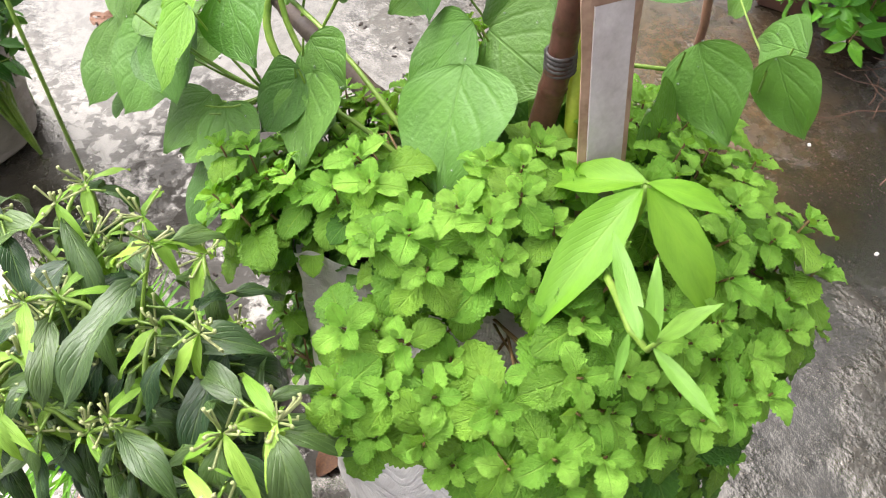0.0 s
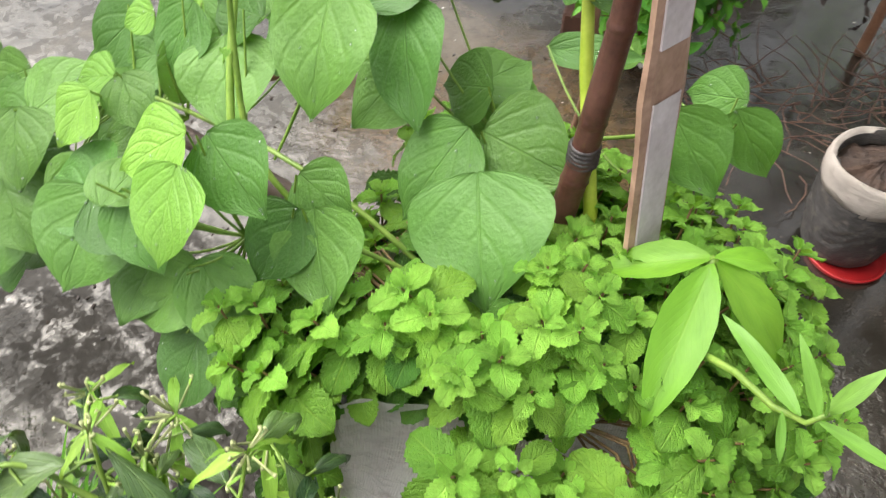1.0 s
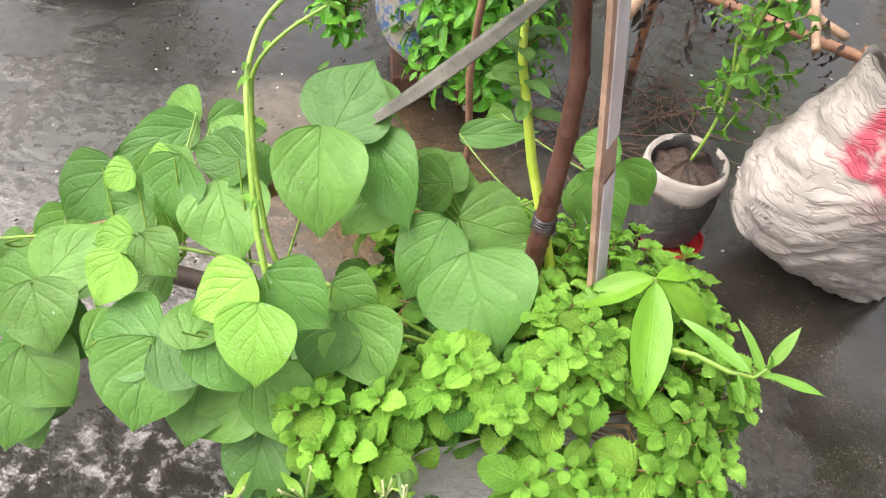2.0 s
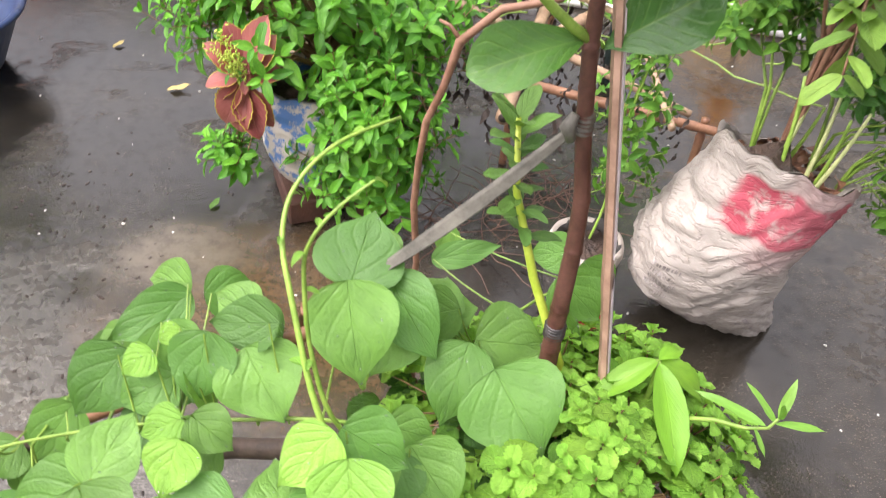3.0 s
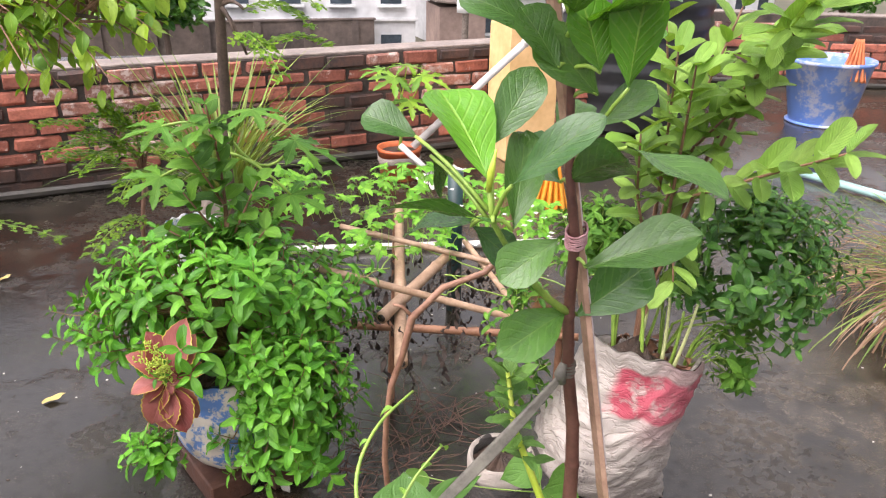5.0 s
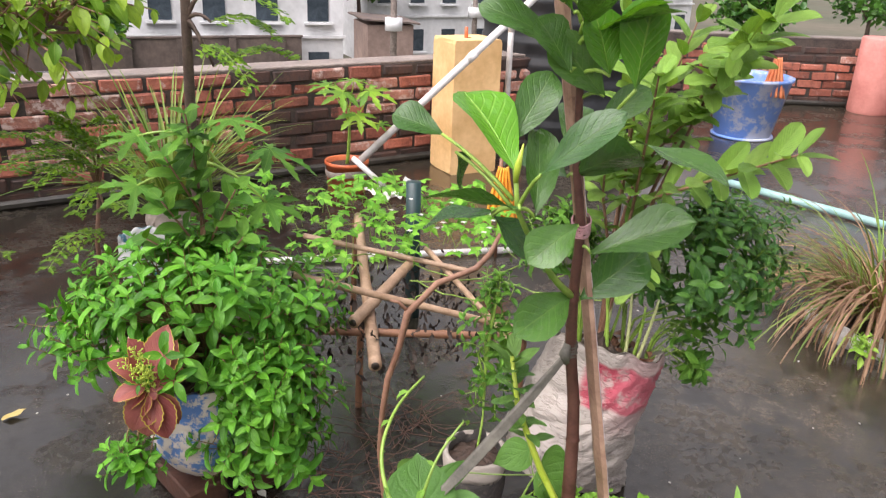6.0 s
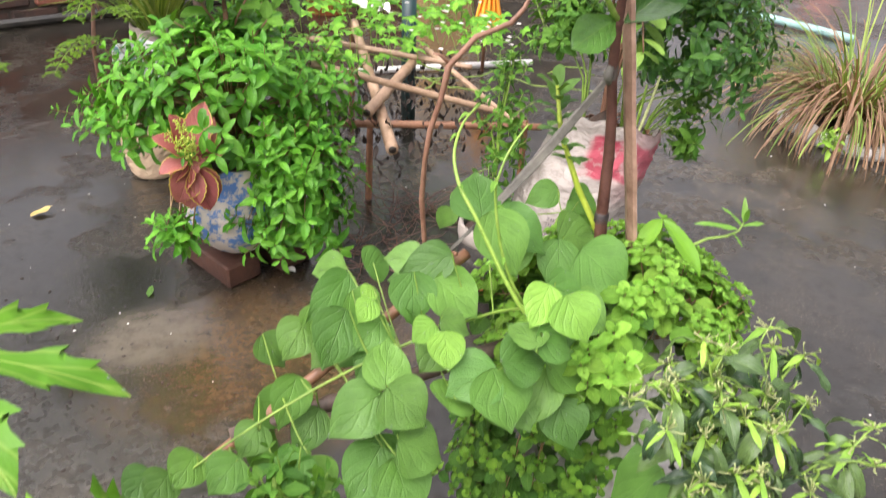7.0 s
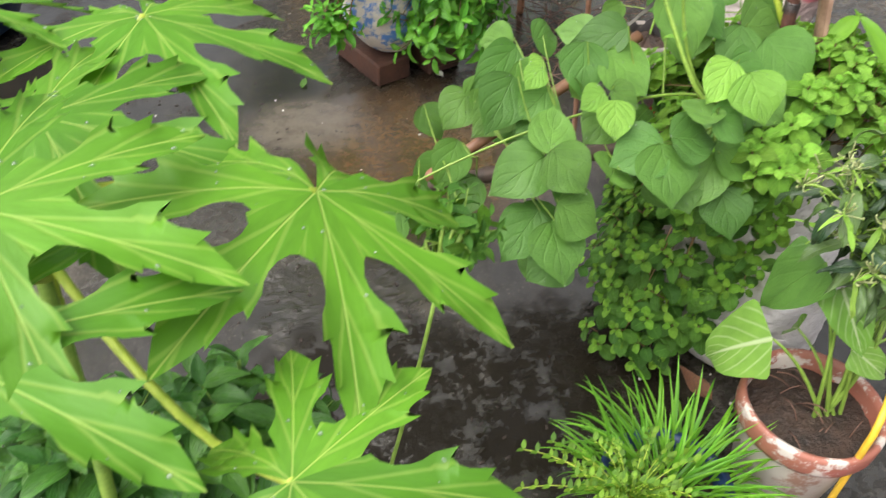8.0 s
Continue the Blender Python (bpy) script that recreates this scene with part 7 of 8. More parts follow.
def bare_branch():
    base = thing("bare_branch", (-0.50, 0.95, 0.0), "crooked bare brown branch propped up beside the sack", "branch")
    g = Geo()
    g.tube([(-0.50, 0.95, 0.0), (-0.498, 0.955, 0.2), (-0.51, 0.945, 0.31), (-0.505, 0.95, 0.42), (-0.515, 0.952, 0.54), (-0.511, 0.95, 0.63), (-0.503, 0.945, 0.70), (-0.482, 0.95, 0.755), (-0.464, 0.955, 0.826), (-0.442, 0.95, 0.85), (-0.412, 0.95, 0.88), (-0.375, 0.955, 0.888), (-0.338, 0.95, 0.902), (-0.312, 0.948, 0.93), (-0.295, 0.95, 0.965)],
           [0.0062, 0.0056, 0.0062, 0.0055, 0.006, 0.0054, 0.006, 0.0058, 0.0072, 0.0056, 0.006, 0.0054, 0.0058, 0.005, 0.0035], 10)
    g.tube([(-0.462, 0.955, 0.826), (-0.48, 0.96, 0.846), (-0.495, 0.965, 0.85)], [0.004, 0.003, 0.002], 7)
    part("limb", g.mesh("limb", M_BARKTAN), base)


bare_branch()


def twigs(c, n_, r, label):
    g = Geo()
    for i in range(n_):
        p = Vector((c[0] + rng.uniform(-r, r), c[1] + rng.uniform(-r, r), 0.008))
        d = rand_dir(0, 22)
        L = rng.uniform(0.08, 0.26)
        g.tube(arc(p, p + d * L, rng.uniform(-0.02, 0.03), 5, (d.y, -d.x, 0.3), 0.006), taper(0.0018, 0.0008, 5), 5)
    solid("twig_heap", g.mesh("twig_heap", M_DRY), label, "twigs", kind="stuff")


twigs((-0.40, 1.58), 48, 0.13, "heap of dry brown twigs on the wet floor")
twigs((-0.2, 1.78), 40, 0.12, "scattered dry brown twigs on the wet floor")


# ---- plants near the parapet ----
def sapling_tall():
    base = thing("leafy_sapling", (-0.80, 1.70, 0.36), "slender sapling with broad grey-green leaves rising out of the shrub", "sapling")
    fol = Foliage("leaf", variants("ovate", 0.62, 4, fold=0.25, droop=0.5, wave=0.03, nv=4), L_SAPLING, 200)
    r_ = (-0.80, 1.70, 0.36)
    for pts in (((-0.78, 1.72, 0.70), (-0.787, 1.745, 0.88), (-0.805, 1.67, 1.05)), ((-0.78, 1.72, 0.66), (-0.88, 1.68, 0.84)), ((-0.78, 1.72, 0.68), (-0.70, 1.66, 0.86)), ((-0.78, 1.72, 0.62), (-0.92, 1.68, 0.74)), ((-0.78, 1.72, 0.6), (-0.69, 1.64, 0.74)), ((-0.785, 1.73, 0.78), (-0.86, 1.66, 0.95))):
        branch_leaves(fol, base, (r_, *pts), 0.066, 0.04, 0.006, 0.002, 0.5, up=(0, -0.5, 1))
    fol.finish(base)


sapling_tall()
papaya("papaya_seedling", (-0.76, 1.80, 0.36), (-0.76, 1.78, 0.96), (
    ((-0.92, 1.80, 0.97), (-0.8, -0.2, -0.1), (-0.2, -0.25, 1), 0.11), ((-0.60, 1.76, 0.93), (0.85, -0.1, -0.4), (0.3, -0.15, 1), 0.135), ((-0.70, 1.68, 1.03), (0.2, -0.9, -0.2), (0, -0.1, 1), 0.10),
    ((-0.62, 1.72, 0.80), (0.8, -0.4, -0.25), (0, -0.4, 1), 0.11), ((-0.93, 1.74, 0.86), (-0.7, -0.4, -0.2), (0, -0.4, 1), 0.11), ((-0.80, 1.70, 1.00), (-0.5, -0.8, -0.2), (0, -0.2, 1), 0.10)), "papaya with dark green cut leaves rising out of the shrub", L_SAPLING, 0.006, M_STEM)
papaya("young_papaya", (0.15, 4.29, 0.15), (0.16, 4.28, 0.5), (
    ((0.10, 4.15, 0.62), (-0.7, -0.4, -0.2), (0, -0.4, 1), 0.17), ((0.26, 4.17, 0.62), (0.7, -0.4, -0.2), (0, -0.4, 1), 0.17), ((0.17, 4.1, 0.5), (0, -0.8, -0.5), (0, -0.6, 0.8), 0.15), ((0.2, 4.3, 0.66), (0.2, 0.7, 0), (0, -0.2, 1), 0.16),
    ((0.05, 4.3, 0.64), (-0.7, 0.4, 0), (0, -0.2, 1), 0.15), ((0.33, 4.2, 0.42), (0.7, -0.3, -0.1), (0, -0.4, 1), 0.08)), "young papaya with yellow-green cut leaves in the orange bucket", L_MORINGA, 0.011)
blades("lemongrass_clump", "clump of pale lemongrass in front of the parapet", "grass clump", (-0.86, 3.75, 0.12), 150, 0.78, L_LEMON, 0.018, 5, 45, 88, 0.1, 0.8)
sack("lemongrass_bag", (-0.86, 3.75), (-0.86, 3.75), 0.12, 0.13, 0.15, M_POTGREY, "grey bag pot of lemongrass", 0.01, seed=14)
blades("dry_lemongrass", "big drooping lemongrass clump, half dry and reddish", "grass clump", (1.95, 1.95, 0.06), 760, 0.68, L_LEMON, 0.013, 6, 30, 86, 0.18, 1.9, L_LEMONDRY, 150)


def collapsed_sack():
    c = (1.9, 1.88)
    base = thing("collapsed_sack", (*c, 0), "collapsed white sack spread under the lemongrass", "grow bag")
    g = Geo()
    prof = [(0.30, 0.0), (0.315, 0.02), (0.31, 0.05), (0.29, 0.065), (0.265, 0.055), (0.25, 0.03)]
    g.lathe(prof, 90, lambda r, z, a: (r * (1 + 0.13 * noise.noise(Vector((math.cos(a) * 1.7, math.sin(a) * 1.7, 3)))) + 0.012 * noise.noise(Vector((a * 6, z * 60, 0))), z * (1 + 0.9 * noise.noise(Vector((math.cos(a) * 4, math.sin(a) * 4, 9)))) + 0.001), (*c, 0))
    part("cloth_rim", g.mesh("cloth_rim", M_SACK), base, "crumpled white cloth rim")
    part("soil", Geo().lathe([(0.27, 0.028), (0.15, 0.05), (0.001, 0.07)], 40, lambda r, z, a: (r, z + 0.012 * noise.noise(Vector((r * 20 * math.cos(a), r * 20 * math.sin(a), 0)))), (*c, 0)).mesh("soil", M_SOIL), base)


collapsed_sack()
bush("small_weed", (1.56, 1.72, 0.01), "small yellow-green weed beside the collapsed sack", (1.53, 1.68, 0.07), (0.08, 0.07, 0.06), 12, 0.045, CHILI, L_CHILINEW, 80, (2, 3), M_STEM, category="weed")


def feather_tree(name, base_at, trunk, fronds, label, mat, r0=0.03, trunk_mat=None, flen=0.3):
    """A small tree with compound leaves: fronds of many small leaflets on fine stalks."""
    base = thing(name, base_at, label, "tree")
    tr = [Vector(base_at)] + [Vector(p) for p in trunk]
    g = Geo().tube(tr, taper(r0, r0 * 0.55, len(tr) - 1), 12)
    fol = Foliage("leaflet", variants("oblong", 0.55, 2, fold=0.15, droop=0.3, nv=2), mat, 300)
    st = Geo()
    for a, b in fronds:
        a, b = Vector(a), Vector(b)
        g.tube(arc(min(tr, key=lambda q: (q - a).length), a, 0.02, 5), taper(r0 * 0.4, 0.004, 5), 7)
        pts = arc(a, b, 0.04, 9)
        st.tube(pts, 0.0018, 5, False)
        d = (b - a).normalized()
        sd = d.cross(Vector((0, 0, 1))).normalized()
        for i, p in enumerate(pts[1:]):
            for s in (-1, 1):
                L = flen * 0.3 * (1.1 - 0.6 * i / 9) * rng.uniform(0.7, 1.1)
                tip = p + (sd * s + d * 0.5).normalized() * L + Vector((0, 0, -0.15 * L))
                sub = arc(p, tip, 0.005, 5)
                st.tube(sub, 0.0008, 4, False)
                for q in sub[1:]:
                    for s2 in (-1, 1):
                        fol.add(frame_to(q, d * s2 * 0.8 + sd * s * 0.5 + rand_dir(-50, 50) * 0.3, (rng.uniform(-0.4, 0.4), rng.uniform(-0.6, 0.2), 1), rng.uniform(0.012, 0.021)))
    fol.finish(base)
    part("trunk", g.mesh("trunk", trunk_mat or M_TRUNK), base)
    part("leaf_stalk", st.mesh("leaf_stalk", M_STEM), base, kind="stuff")


feather_tree("moringa_tree", (-0.79, 2.42, 0.28), ((-0.785, 2.36, 0.6), (-0.775, 2.31, 0.95), (-0.768, 2.285, 1.20), (-0.762, 2.27, 1.38), (-0.75, 2.27, 1.6)), (
    ((-0.70, 2.23, 1.20), (-0.52, 2.17, 1.16)), ((-0.71, 2.23, 1.28), (-0.50, 2.11, 1.22)), ((-0.82, 2.23, 1.31), (-0.96, 2.17, 1.28)), ((-0.70, 2.26, 1.37), (-0.52, 2.17, 1.37)), ((-0.73, 2.23, 1.13), (-0.61, 2.11, 1.03)), ((-0.83, 2.23, 1.40), (-0.94, 2.17, 1.42)), ((-0.70, 2.23, 1.07), (-0.47, 2.20, 1.10))),
    "small tree with feathery leaves and a bare trunk behind the shrub", L_MORINGA, 0.021, None, 0.18)
feather_tree("feathery_shrub", (-1.15, 2.9, 0.0), ((-1.15, 2.9, 0.3), (-1.12, 2.88, 0.5)), (
    ((-1.15, 2.86, 0.55), (-1.36, 2.8, 0.62)), ((-1.12, 2.84, 0.6), (-1.28, 2.7, 0.72)), ((-1.12, 2.86, 0.62), (-1.2, 2.7, 0.84)), ((-1.1, 2.86, 0.66), (-1.05, 2.7, 0.82)), ((-1.1, 2.8, 0.45), (-1.0, 2.6, 0.5)), ((-1.12, 2.8, 0.38), (-1.28, 2.55, 0.34)), ((-1.1, 2.85, 0.6), (-1.2, 2.75, 0.8)),
    ((-1.16, 2.84, 0.66), (-1.42, 2.74, 0.76)), ((-1.14, 2.84, 0.64), (-1.40, 2.72, 0.66)), ((-1.12, 2.84, 0.62), (-1.30, 2.70, 0.60)), ((-1.08, 2.84, 0.64), (-0.95, 2.68, 0.62)), ((-1.08, 2.82, 0.55), (-1.18, 2.66, 0.50)), ((-1.1, 2.85, 0.68), (-1.08, 2.72, 0.72)), ((-1.12, 2.85, 0.7), (-1.26, 2.74, 0.76))),
    "low shrub with yellow-green feathery leaves", L_MORINGA, 0.012, M_BARKTAN, 0.22)
feather_tree("feathery_frond", (-2.3, 3.3, 0.0), ((-2.2, 3.25, 0.2), (-2.1, 3.2, 0.28)), (((-2.0, 3.15, 0.28), (-1.5, 3.05, 0.22)),), "low green feathery frond near the floor", L_MORINGA, 0.01, M_BARKTAN, 0.2)


def lime_tree():
    base = thing("lime_tree", (-2.7, 2.6, 0.0), "lime tree with green fruit hanging among its leaves", "lime tree")
    fol = Foliage("leaf", variants("ovate", 0.5, 4, fold=0.3, droop=0.4, wave=0.03, nv=4), L_LIME, 300)
    st = Geo()
    st.tube([(-2.7, 2.6, 0), (-2.62, 2.62, 0.5), (-2.4, 2.66, 0.9), (-2.05, 2.74, 1.14), (-1.7, 2.78, 1.2), (-1.38, 2.77, 1.28)], [0.024, 0.022, 0.019, 0.016, 0.013, 0.009], 10)
    for i in range(64):
        a = Vector((-1.42 + rng.uniform(-0.2, 0.1), 2.78, rng.uniform(1.14, 1.32)))
        b = a + Vector((rng.uniform(-0.35, 0.42), rng.uniform(-0.3, 0.25), rng.uniform(-0.26, 0.3)))
        if b.x > -1.2 and b.z < 1.06:
            b.z = 1.1
        branch_leaves(fol, base, (a, a.lerp(b, 0.5) + Vector((0, 0, 0.03)), b), 0.08, 0.034, 0.005, 0.0015, 0.25, False, flare=1.1)
    # the crown itself: unseen, added for its dark reflection on the floor
    for i in range(190):
        d = rand_dir(-60, 85)
        b = Vector((-2.68, 2.55, 1.4)) + Vector((d.x * 0.62, d.y * 0.7, d.z * 0.6)) * rng.uniform(0.45, 1.0)
        a = b.lerp(Vector((-2.65, 2.62, 1.15)), 0.45)
        branch_leaves(fol, base, (a, a.lerp(b, 0.5) + Vector((0, 0, 0.04)), b), 0.085, 0.034, 0.006, 0.0015, 0.25, False, flare=1.1)
    st.tube([(-2.6, 2.62, 0.6), (-2.66, 2.6, 1.1), (-2.68, 2.55, 1.6)], [0.019, 0.015, 0.006], 8)
    # a limb that reaches out over the floor
    st.tube([(-2.05, 2.74, 1.14), (-1.75, 2.45, 1.24), (-1.4, 2.15, 1.24), (-1.07, 2.05, 1.2)], [0.013, 0.011, 0.009, 0.005], 8)
    for i in range(44):
        a = Vector((-1.17 + rng.uniform(-0.2, 0.12), 2.06 + rng.uniform(-0.05, 0.08), rng.uniform(1.18, 1.26)))
        b = a + Vector((rng.uniform(-0.12, 0.22), rng.uniform(-0.16, 0.12), rng.uniform(-0.2, 0.14)))
        if b.x > -1.0 and b.z < 1.1:
            b.z = 1.12
        branch_leaves(fol, base, (a, a.lerp(b, 0.5) + Vector((0, 0, 0.03)), b), 0.07, 0.034, 0.004, 0.0013, 0.25, False, flare=1.1)
    fol.finish(base)
    part("trunk", st.mesh("trunk", M_TRUNK), base)
    m_ = plain("lime_skin", (0.1, 0.26, 0.03), (0.2, 0.4, 0.05), 30.0, (0.3, 0.45), 200, 0.25)
    fr = Geo().lathe([(0.001, -0.031), (0.012, -0.029), (0.023, -0.021), (0.029, -0.008), (0.03, 0.004), (0.025, 0.018), (0.014, 0.027), (0.004, 0.03)], 20).mesh("lime", m_)
    for p in ((-1.25, 2.66, 1.185), (-1.075, 2.68, 1.13), (-1.34, 2.6, 1.0), (-1.32, 2.6, 1.14), (-1.2, 2.7, 1.26)):
        part("lime", fr, base, "round green lime", Matrix.Translation(p))


lime_tree()
bush("pepper_plant", (-1.47, 0.12, 0.0), "dark green leafy pepper plant on the floor", (-1.44, 0.10, 0.34), (0.15, 0.13, 0.16), 70, 0.06, CHILI, L_CHILI, 260, (3, 4, 5), M_STEM, lower=-40)
bush("low_pepper_plant", (-1.3, 0.1, 0.0), "dark green pepper plant under the papaya leaves", (-1.26, 0.06, 0.34), (0.15, 0.13, 0.2), 55, 0.066, CHILI, L_CHILI, 200, (3, 4, 5), M_STEM, lower=-40)
bush("edge_plant", (-1.10, 0.16, 0.0), "blue-green small-leaved plant beside the papaya", (-0.96, 0.225, 0.585), (0.07, 0.06, 0.05), 15, 0.036, CHILI, L_SAPLING, 120, (3, 4), M_STEM, lower=-40, joint=(-0.985, 0.21, 0.50))


# ---- litter on the floor ----
def litter():
    def fallen(p, L, yaw, mat, label):
        me = Geo().add(*leaf("ovate", 0.45, 0.3, -0.4, 0.04, nv=4)).mesh("fallen_leaf", mat)
        solid("fallen_leaf", me, label, "leaf", "fallen leaves", m=frame_to((p[0], p[1], 0.004), (math.cos(yaw), math.sin(yaw), 0.0), (0, 0, 1), L))

    fallen((-1.42, 2.15), 0.075, 0.3, M_YELLEAF, "yellow fallen leaf on the wet floor")
    fallen((-1.79, 3.16), 0.06, 0.6, M_YELLEAF, "yellow fallen leaf on the wet floor")
    fallen((-1.1, 1.56), 0.045, 1.2, L_BEAN, "small green leaf lying on the wet floor")
    fallen((-1.7, 2.4), 0.05, 1.0, M_YELLEAF, "yellow fallen leaf on the wet floor")
    fallen((-0.68, 1.55), 0.05, 2.0, M_CHIP, "pale fallen leaf beside the bricks")
    fallen((-0.42, 0.29), 0.09, 2.0, M_BROWNLEAF, "brown dry leaf beside the sack")
    fallen((-0.40, 0.24), 0.08, 0.5, M_BROWNLEAF, "brown dry leaf beside the sack")
    g = Geo()
    for i in range(110):
        a, b = rng.uniform(-2.2, 1.6), rng.uniform(0.1, 3.0)
        s = rng.uniform(0.001, 0.0045)
        g.box(s * 2, s * 1.4, s * 0.7, Matrix.Translation((a, b, s * 0.35)) @ Matrix.Rotation(rng.uniform(0, 3), 4, "Z"), s * 0.2)
    solid("white_chips", g.mesh("white_chips", M_CHIP), "small pale chips and petals on the wet floor", "debris", kind="stuff")
    g = Geo()
    for i in range(260):
        cx, cy = rng.choice(((-1.2, 0.85), (-1.25, 1.25), (-1.05, 0.55), (-1.5, 1.6), (-0.9, 0.35), (-1.35, 1.5)))
        x, y = cx + rng.gauss(0, 0.12), cy + rng.gauss(0, 0.12)
        s = rng.uniform(0.0015, 0.0045)
        g.box(s * 2.4, s * 1.2, s * 0.5, Matrix.Translation((x, y, s * 0.25)) @ Matrix.Rotation(rng.uniform(0, 3), 4, "Z"), s * 0.15)
    solid("dark_debris", g.mesh("dark_debris", M_DEAD), "dark bits of rotten leaf in the puddles", "debris", kind="stuff")
    p = thing("dry_leaf_clump", (-1.66, 0.3, 0), "curled orange-brown dry leaves on the floor", "leaves")
    for i in range(5):
        me = Geo().add(*leaf("ovate", 0.5, 0.6, 1.2 + 0.3 * i, 0.08, nv=6, seed=i, roll=0.2)).mesh("dry_leaf", M_BROWNLEAF)
        part("dry_leaf", me, p, "", frame_to((-1.68 + 0.02 * i, 0.3 + 0.012 * (i % 3), 0.006 + 0.004 * i), rand_dir(5, 35), (0, 0, 1), rng.uniform(0.05, 0.075)))


litter()


def plastic_scraps():
    pipe("white_scrap", [(-0.02, 3.38, 0.45), (0.14, 3.3, 0.30)], 0.014, M_PVC, "short white plastic offcut among the vines", False)
    g = Geo()
    for i in range(4):
        g.add(*leaf("oblong", 0.7, 0.5, 0.6, 0.12, seed=i, nv=6), frame_to((0.10 + 0.04 * i, 3.28, 0.28 + 0.01 * i), rand_dir(-10, 40), (0, -0.5, 1), 0.09))
    solid("plastic_bag", g.mesh("plastic_bag", M_PVC), "crumpled white plastic bag among the vines", "bag")
    sack("white_bag", (-0.98, 3.08), (-0.98, 3.08), 0.10, 0.11, 0.24, M_WHITEBAG, "white plastic bag with blue and black print", 0.014, seed=21)


M_WHITEBAG = painted("white_blue_bag", (0.7, 0.72, 0.72), (0.05, 0.22, 0.32), 0.58, 12.0, 0.4)
plastic_scraps()


def mouth_litter():
    g = Geo()
    sh = [leaf("ovate", 0.45, 0.5, 1.0 + 0.5 * i, 0.08, seed=i, nv=4) for i in range(3)]
    for i in range(70):
        a, r = rng.uniform(0, 6.28), 0.10 * math.sqrt(rng.random())
        p = Vector((0.22 + r * math.cos(a), 1.35 + r * math.sin(a), 0.425 + rng.uniform(0, 0.02)))
        g.add(*sh[i % 3], frame_to(p, rand_dir(-5, 40), rand_dir(30, 90), rng.uniform(0.03, 0.065)))
    solid("leaf_litter", g.mesh("leaf_litter", M_BROWNLEAF), "dry brown leaves among the stems in the guava sack", "leaves", kind="stuff")
    st = thing("chili_sprout", (0.22, 1.31, 0.42), "yellow-green chili stems that rise out of the sack", "chili plant")
    for i in range(7):
        a = Vector((0.19 + rng.uniform(-0.09, 0.12), 1.31 + rng.uniform(-0.06, 0.06), 0.415))
        b = a + Vector((rng.uniform(-0.02, 0.07), rng.uniform(-0.02, 0.06), rng.uniform(0.16, 0.26)))
        part("stem", Geo().tube(arc(a, b, 0.012, 6, (0.5, 0, 0.3)), taper(0.0055, 0.003, 6), 8).mesh("stem", M_STEM if i % 3 else M_STEMP), st)


mouth_litter()


# ---- rain drops on the broad leaves ----
def rain_drops(name, plant, kind, per, low, high, label):
    ico = bmesh.new()
    bmesh.ops.create_icosphere(ico, subdivisions=1, radius=1.0)
    ico.verts.index_update()
    dv = np.array([tuple(q.co) for q in ico.verts])
    df = [[q.index for q in f.verts] for f in ico.faces]
    ico.free()
    g = Geo()
    for ob in plant.children:
        if not ob.name.startswith(kind) or ob.name.startswith("leaf_stalk"):
            continue
        w = WORLD[ob]
        polys = ob.data.polygons
        for i in range(per):
            f = polys[rng.randrange(len(polys))]
            p, n_ = w @ f.center, (w.to_3x3().inverted().transposed() @ f.normal).normalized()
            if n_.z < 0:
                n_ = -n_
            if n_.z < 0.35:
                continue
            r = rng.uniform(low, high)
            g.add(dv, df, None, frame_to(p + n_ * r * 0.25, n_.orthogonal(), n_, r) @ Matrix.Diagonal((1, 1, 0.55, 1)))
    part(name, g.mesh(name, M_DROP), plant, label, kind="stuff")


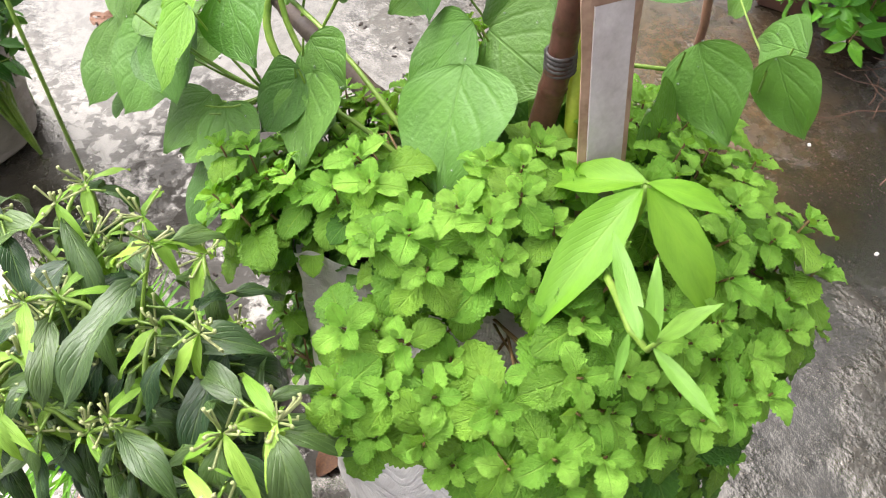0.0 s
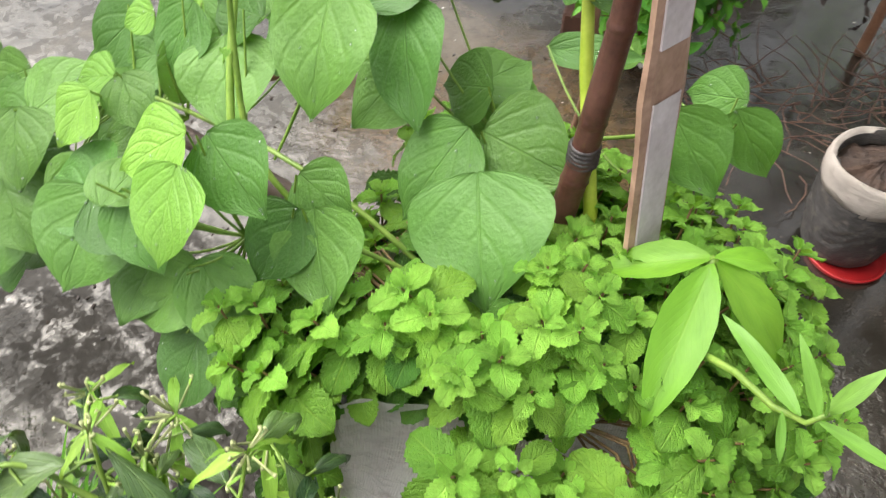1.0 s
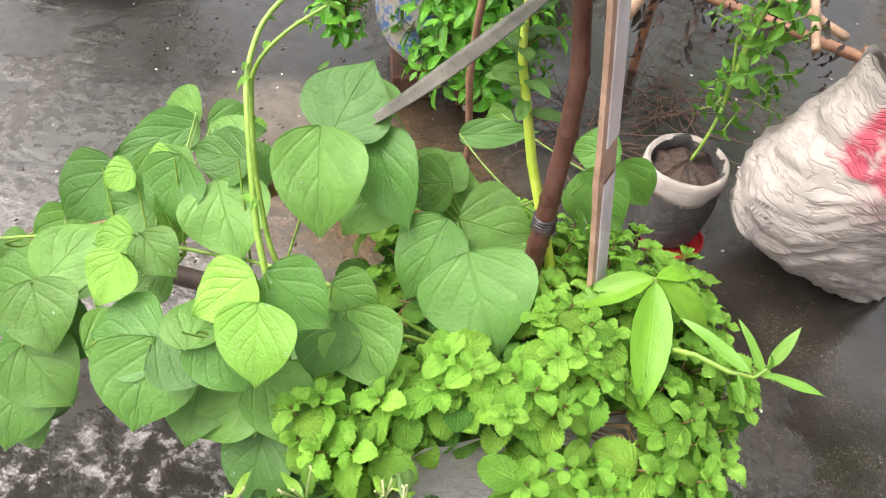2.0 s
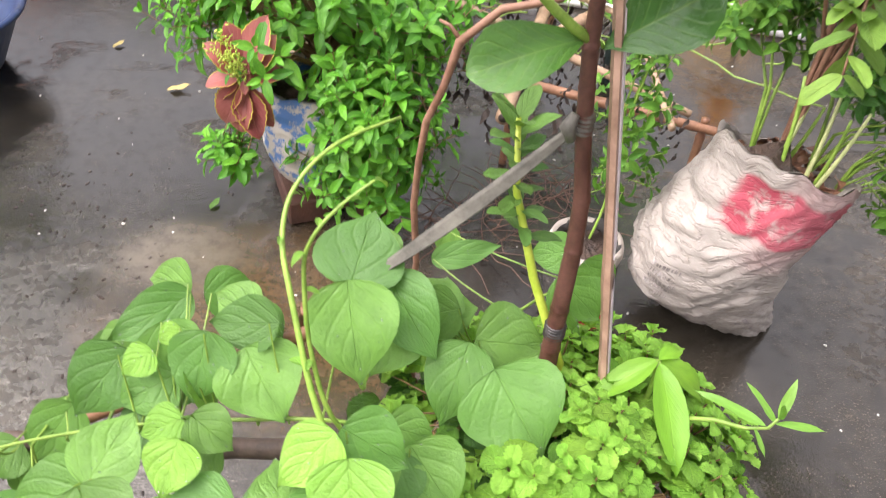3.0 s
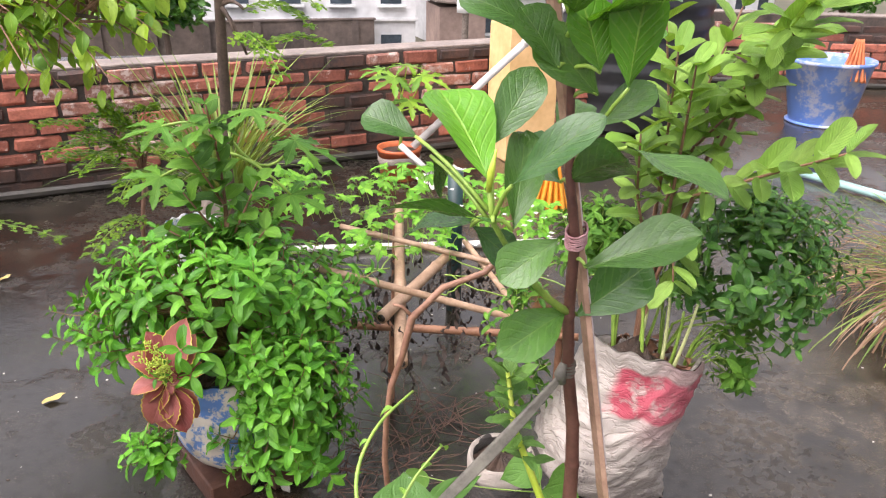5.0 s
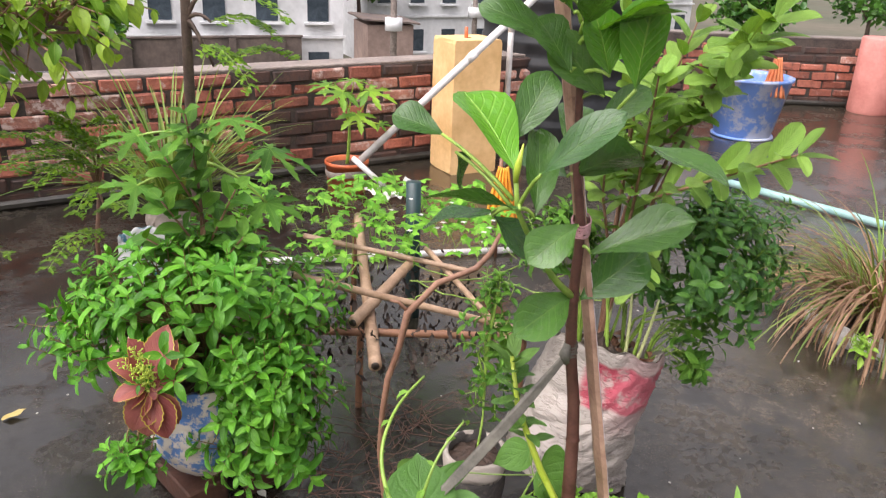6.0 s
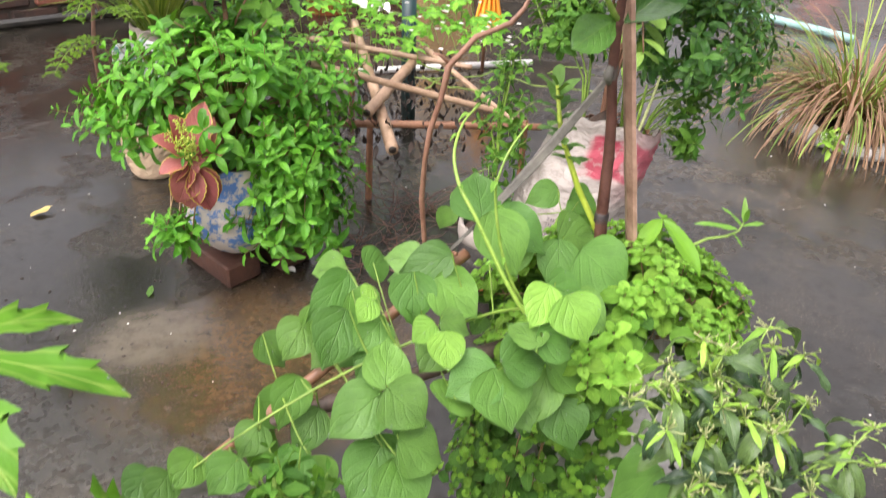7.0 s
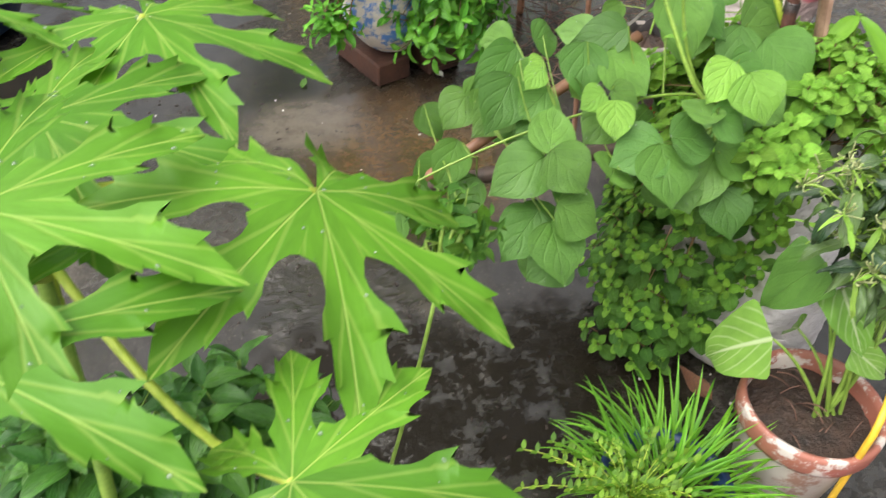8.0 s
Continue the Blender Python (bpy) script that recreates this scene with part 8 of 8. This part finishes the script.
rain_drops("rain_drop", bean, "leaflet", 9, 0.0006, 0.0016, "clear rain drops on the leaves")
rain_drops("rain_drop", PAPAYA, "leaf", 26, 0.0007, 0.002, "clear rain drops on the leaves")


# ---- the bricks of the parapets ----
def worn_brick(seed):
    """One brick with rubbed edges and uneven faces."""
    r = random.Random(seed)
    g = Geo().box(0.241, 0.114, 0.074, ID, r.uniform(0.006, 0.014))
    g.v = [(x + r.uniform(-0.005, 0.005), y + r.uniform(-0.004, 0.004), z + r.uniform(-0.0045, 0.0045)) for x, y, z in g.v]
    return g


WORN = [worn_brick(i) for i in range(5)]


def lay_bricks(wall, m, length, height, near):
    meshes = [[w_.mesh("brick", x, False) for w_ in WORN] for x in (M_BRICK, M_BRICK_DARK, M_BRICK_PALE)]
    joined = Geo()
    rows = int((height - 0.01) / 0.0825)
    r = random.Random(len(wall.name) + 5)
    for j in range(rows):
        z = 0.048 + j * 0.0825
        x = -0.125 if j % 2 else 0.0
        while x < length - 0.1:
            cx = x + 0.125
            lift = r.uniform(-0.012, 0.012)
            q = m @ Matrix.Translation((cx + r.uniform(-0.004, 0.004), 0.057 - 0.008 - lift, z + r.uniform(-0.002, 0.002))) @ Matrix.Rotation(r.uniform(-0.02, 0.02), 4, "Y") @ Matrix.Rotation(r.uniform(-0.03, 0.03), 4, "Z") @ Matrix.Diagonal((r.uniform(0.9, 1.01), 1, r.uniform(0.84, 1.03), 1))
            w = noise.noise(Vector((cx * 0.9, z * 5, len(wall.name))))
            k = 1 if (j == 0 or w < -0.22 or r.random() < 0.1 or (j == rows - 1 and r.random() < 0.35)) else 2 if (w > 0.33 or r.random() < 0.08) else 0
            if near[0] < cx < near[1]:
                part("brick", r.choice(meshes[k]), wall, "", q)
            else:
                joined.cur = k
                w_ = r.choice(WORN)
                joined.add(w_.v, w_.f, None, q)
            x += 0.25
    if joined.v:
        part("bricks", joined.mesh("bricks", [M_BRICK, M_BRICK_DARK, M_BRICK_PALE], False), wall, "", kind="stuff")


for job in BRICKS_LATER:
    lay_bricks(*job)
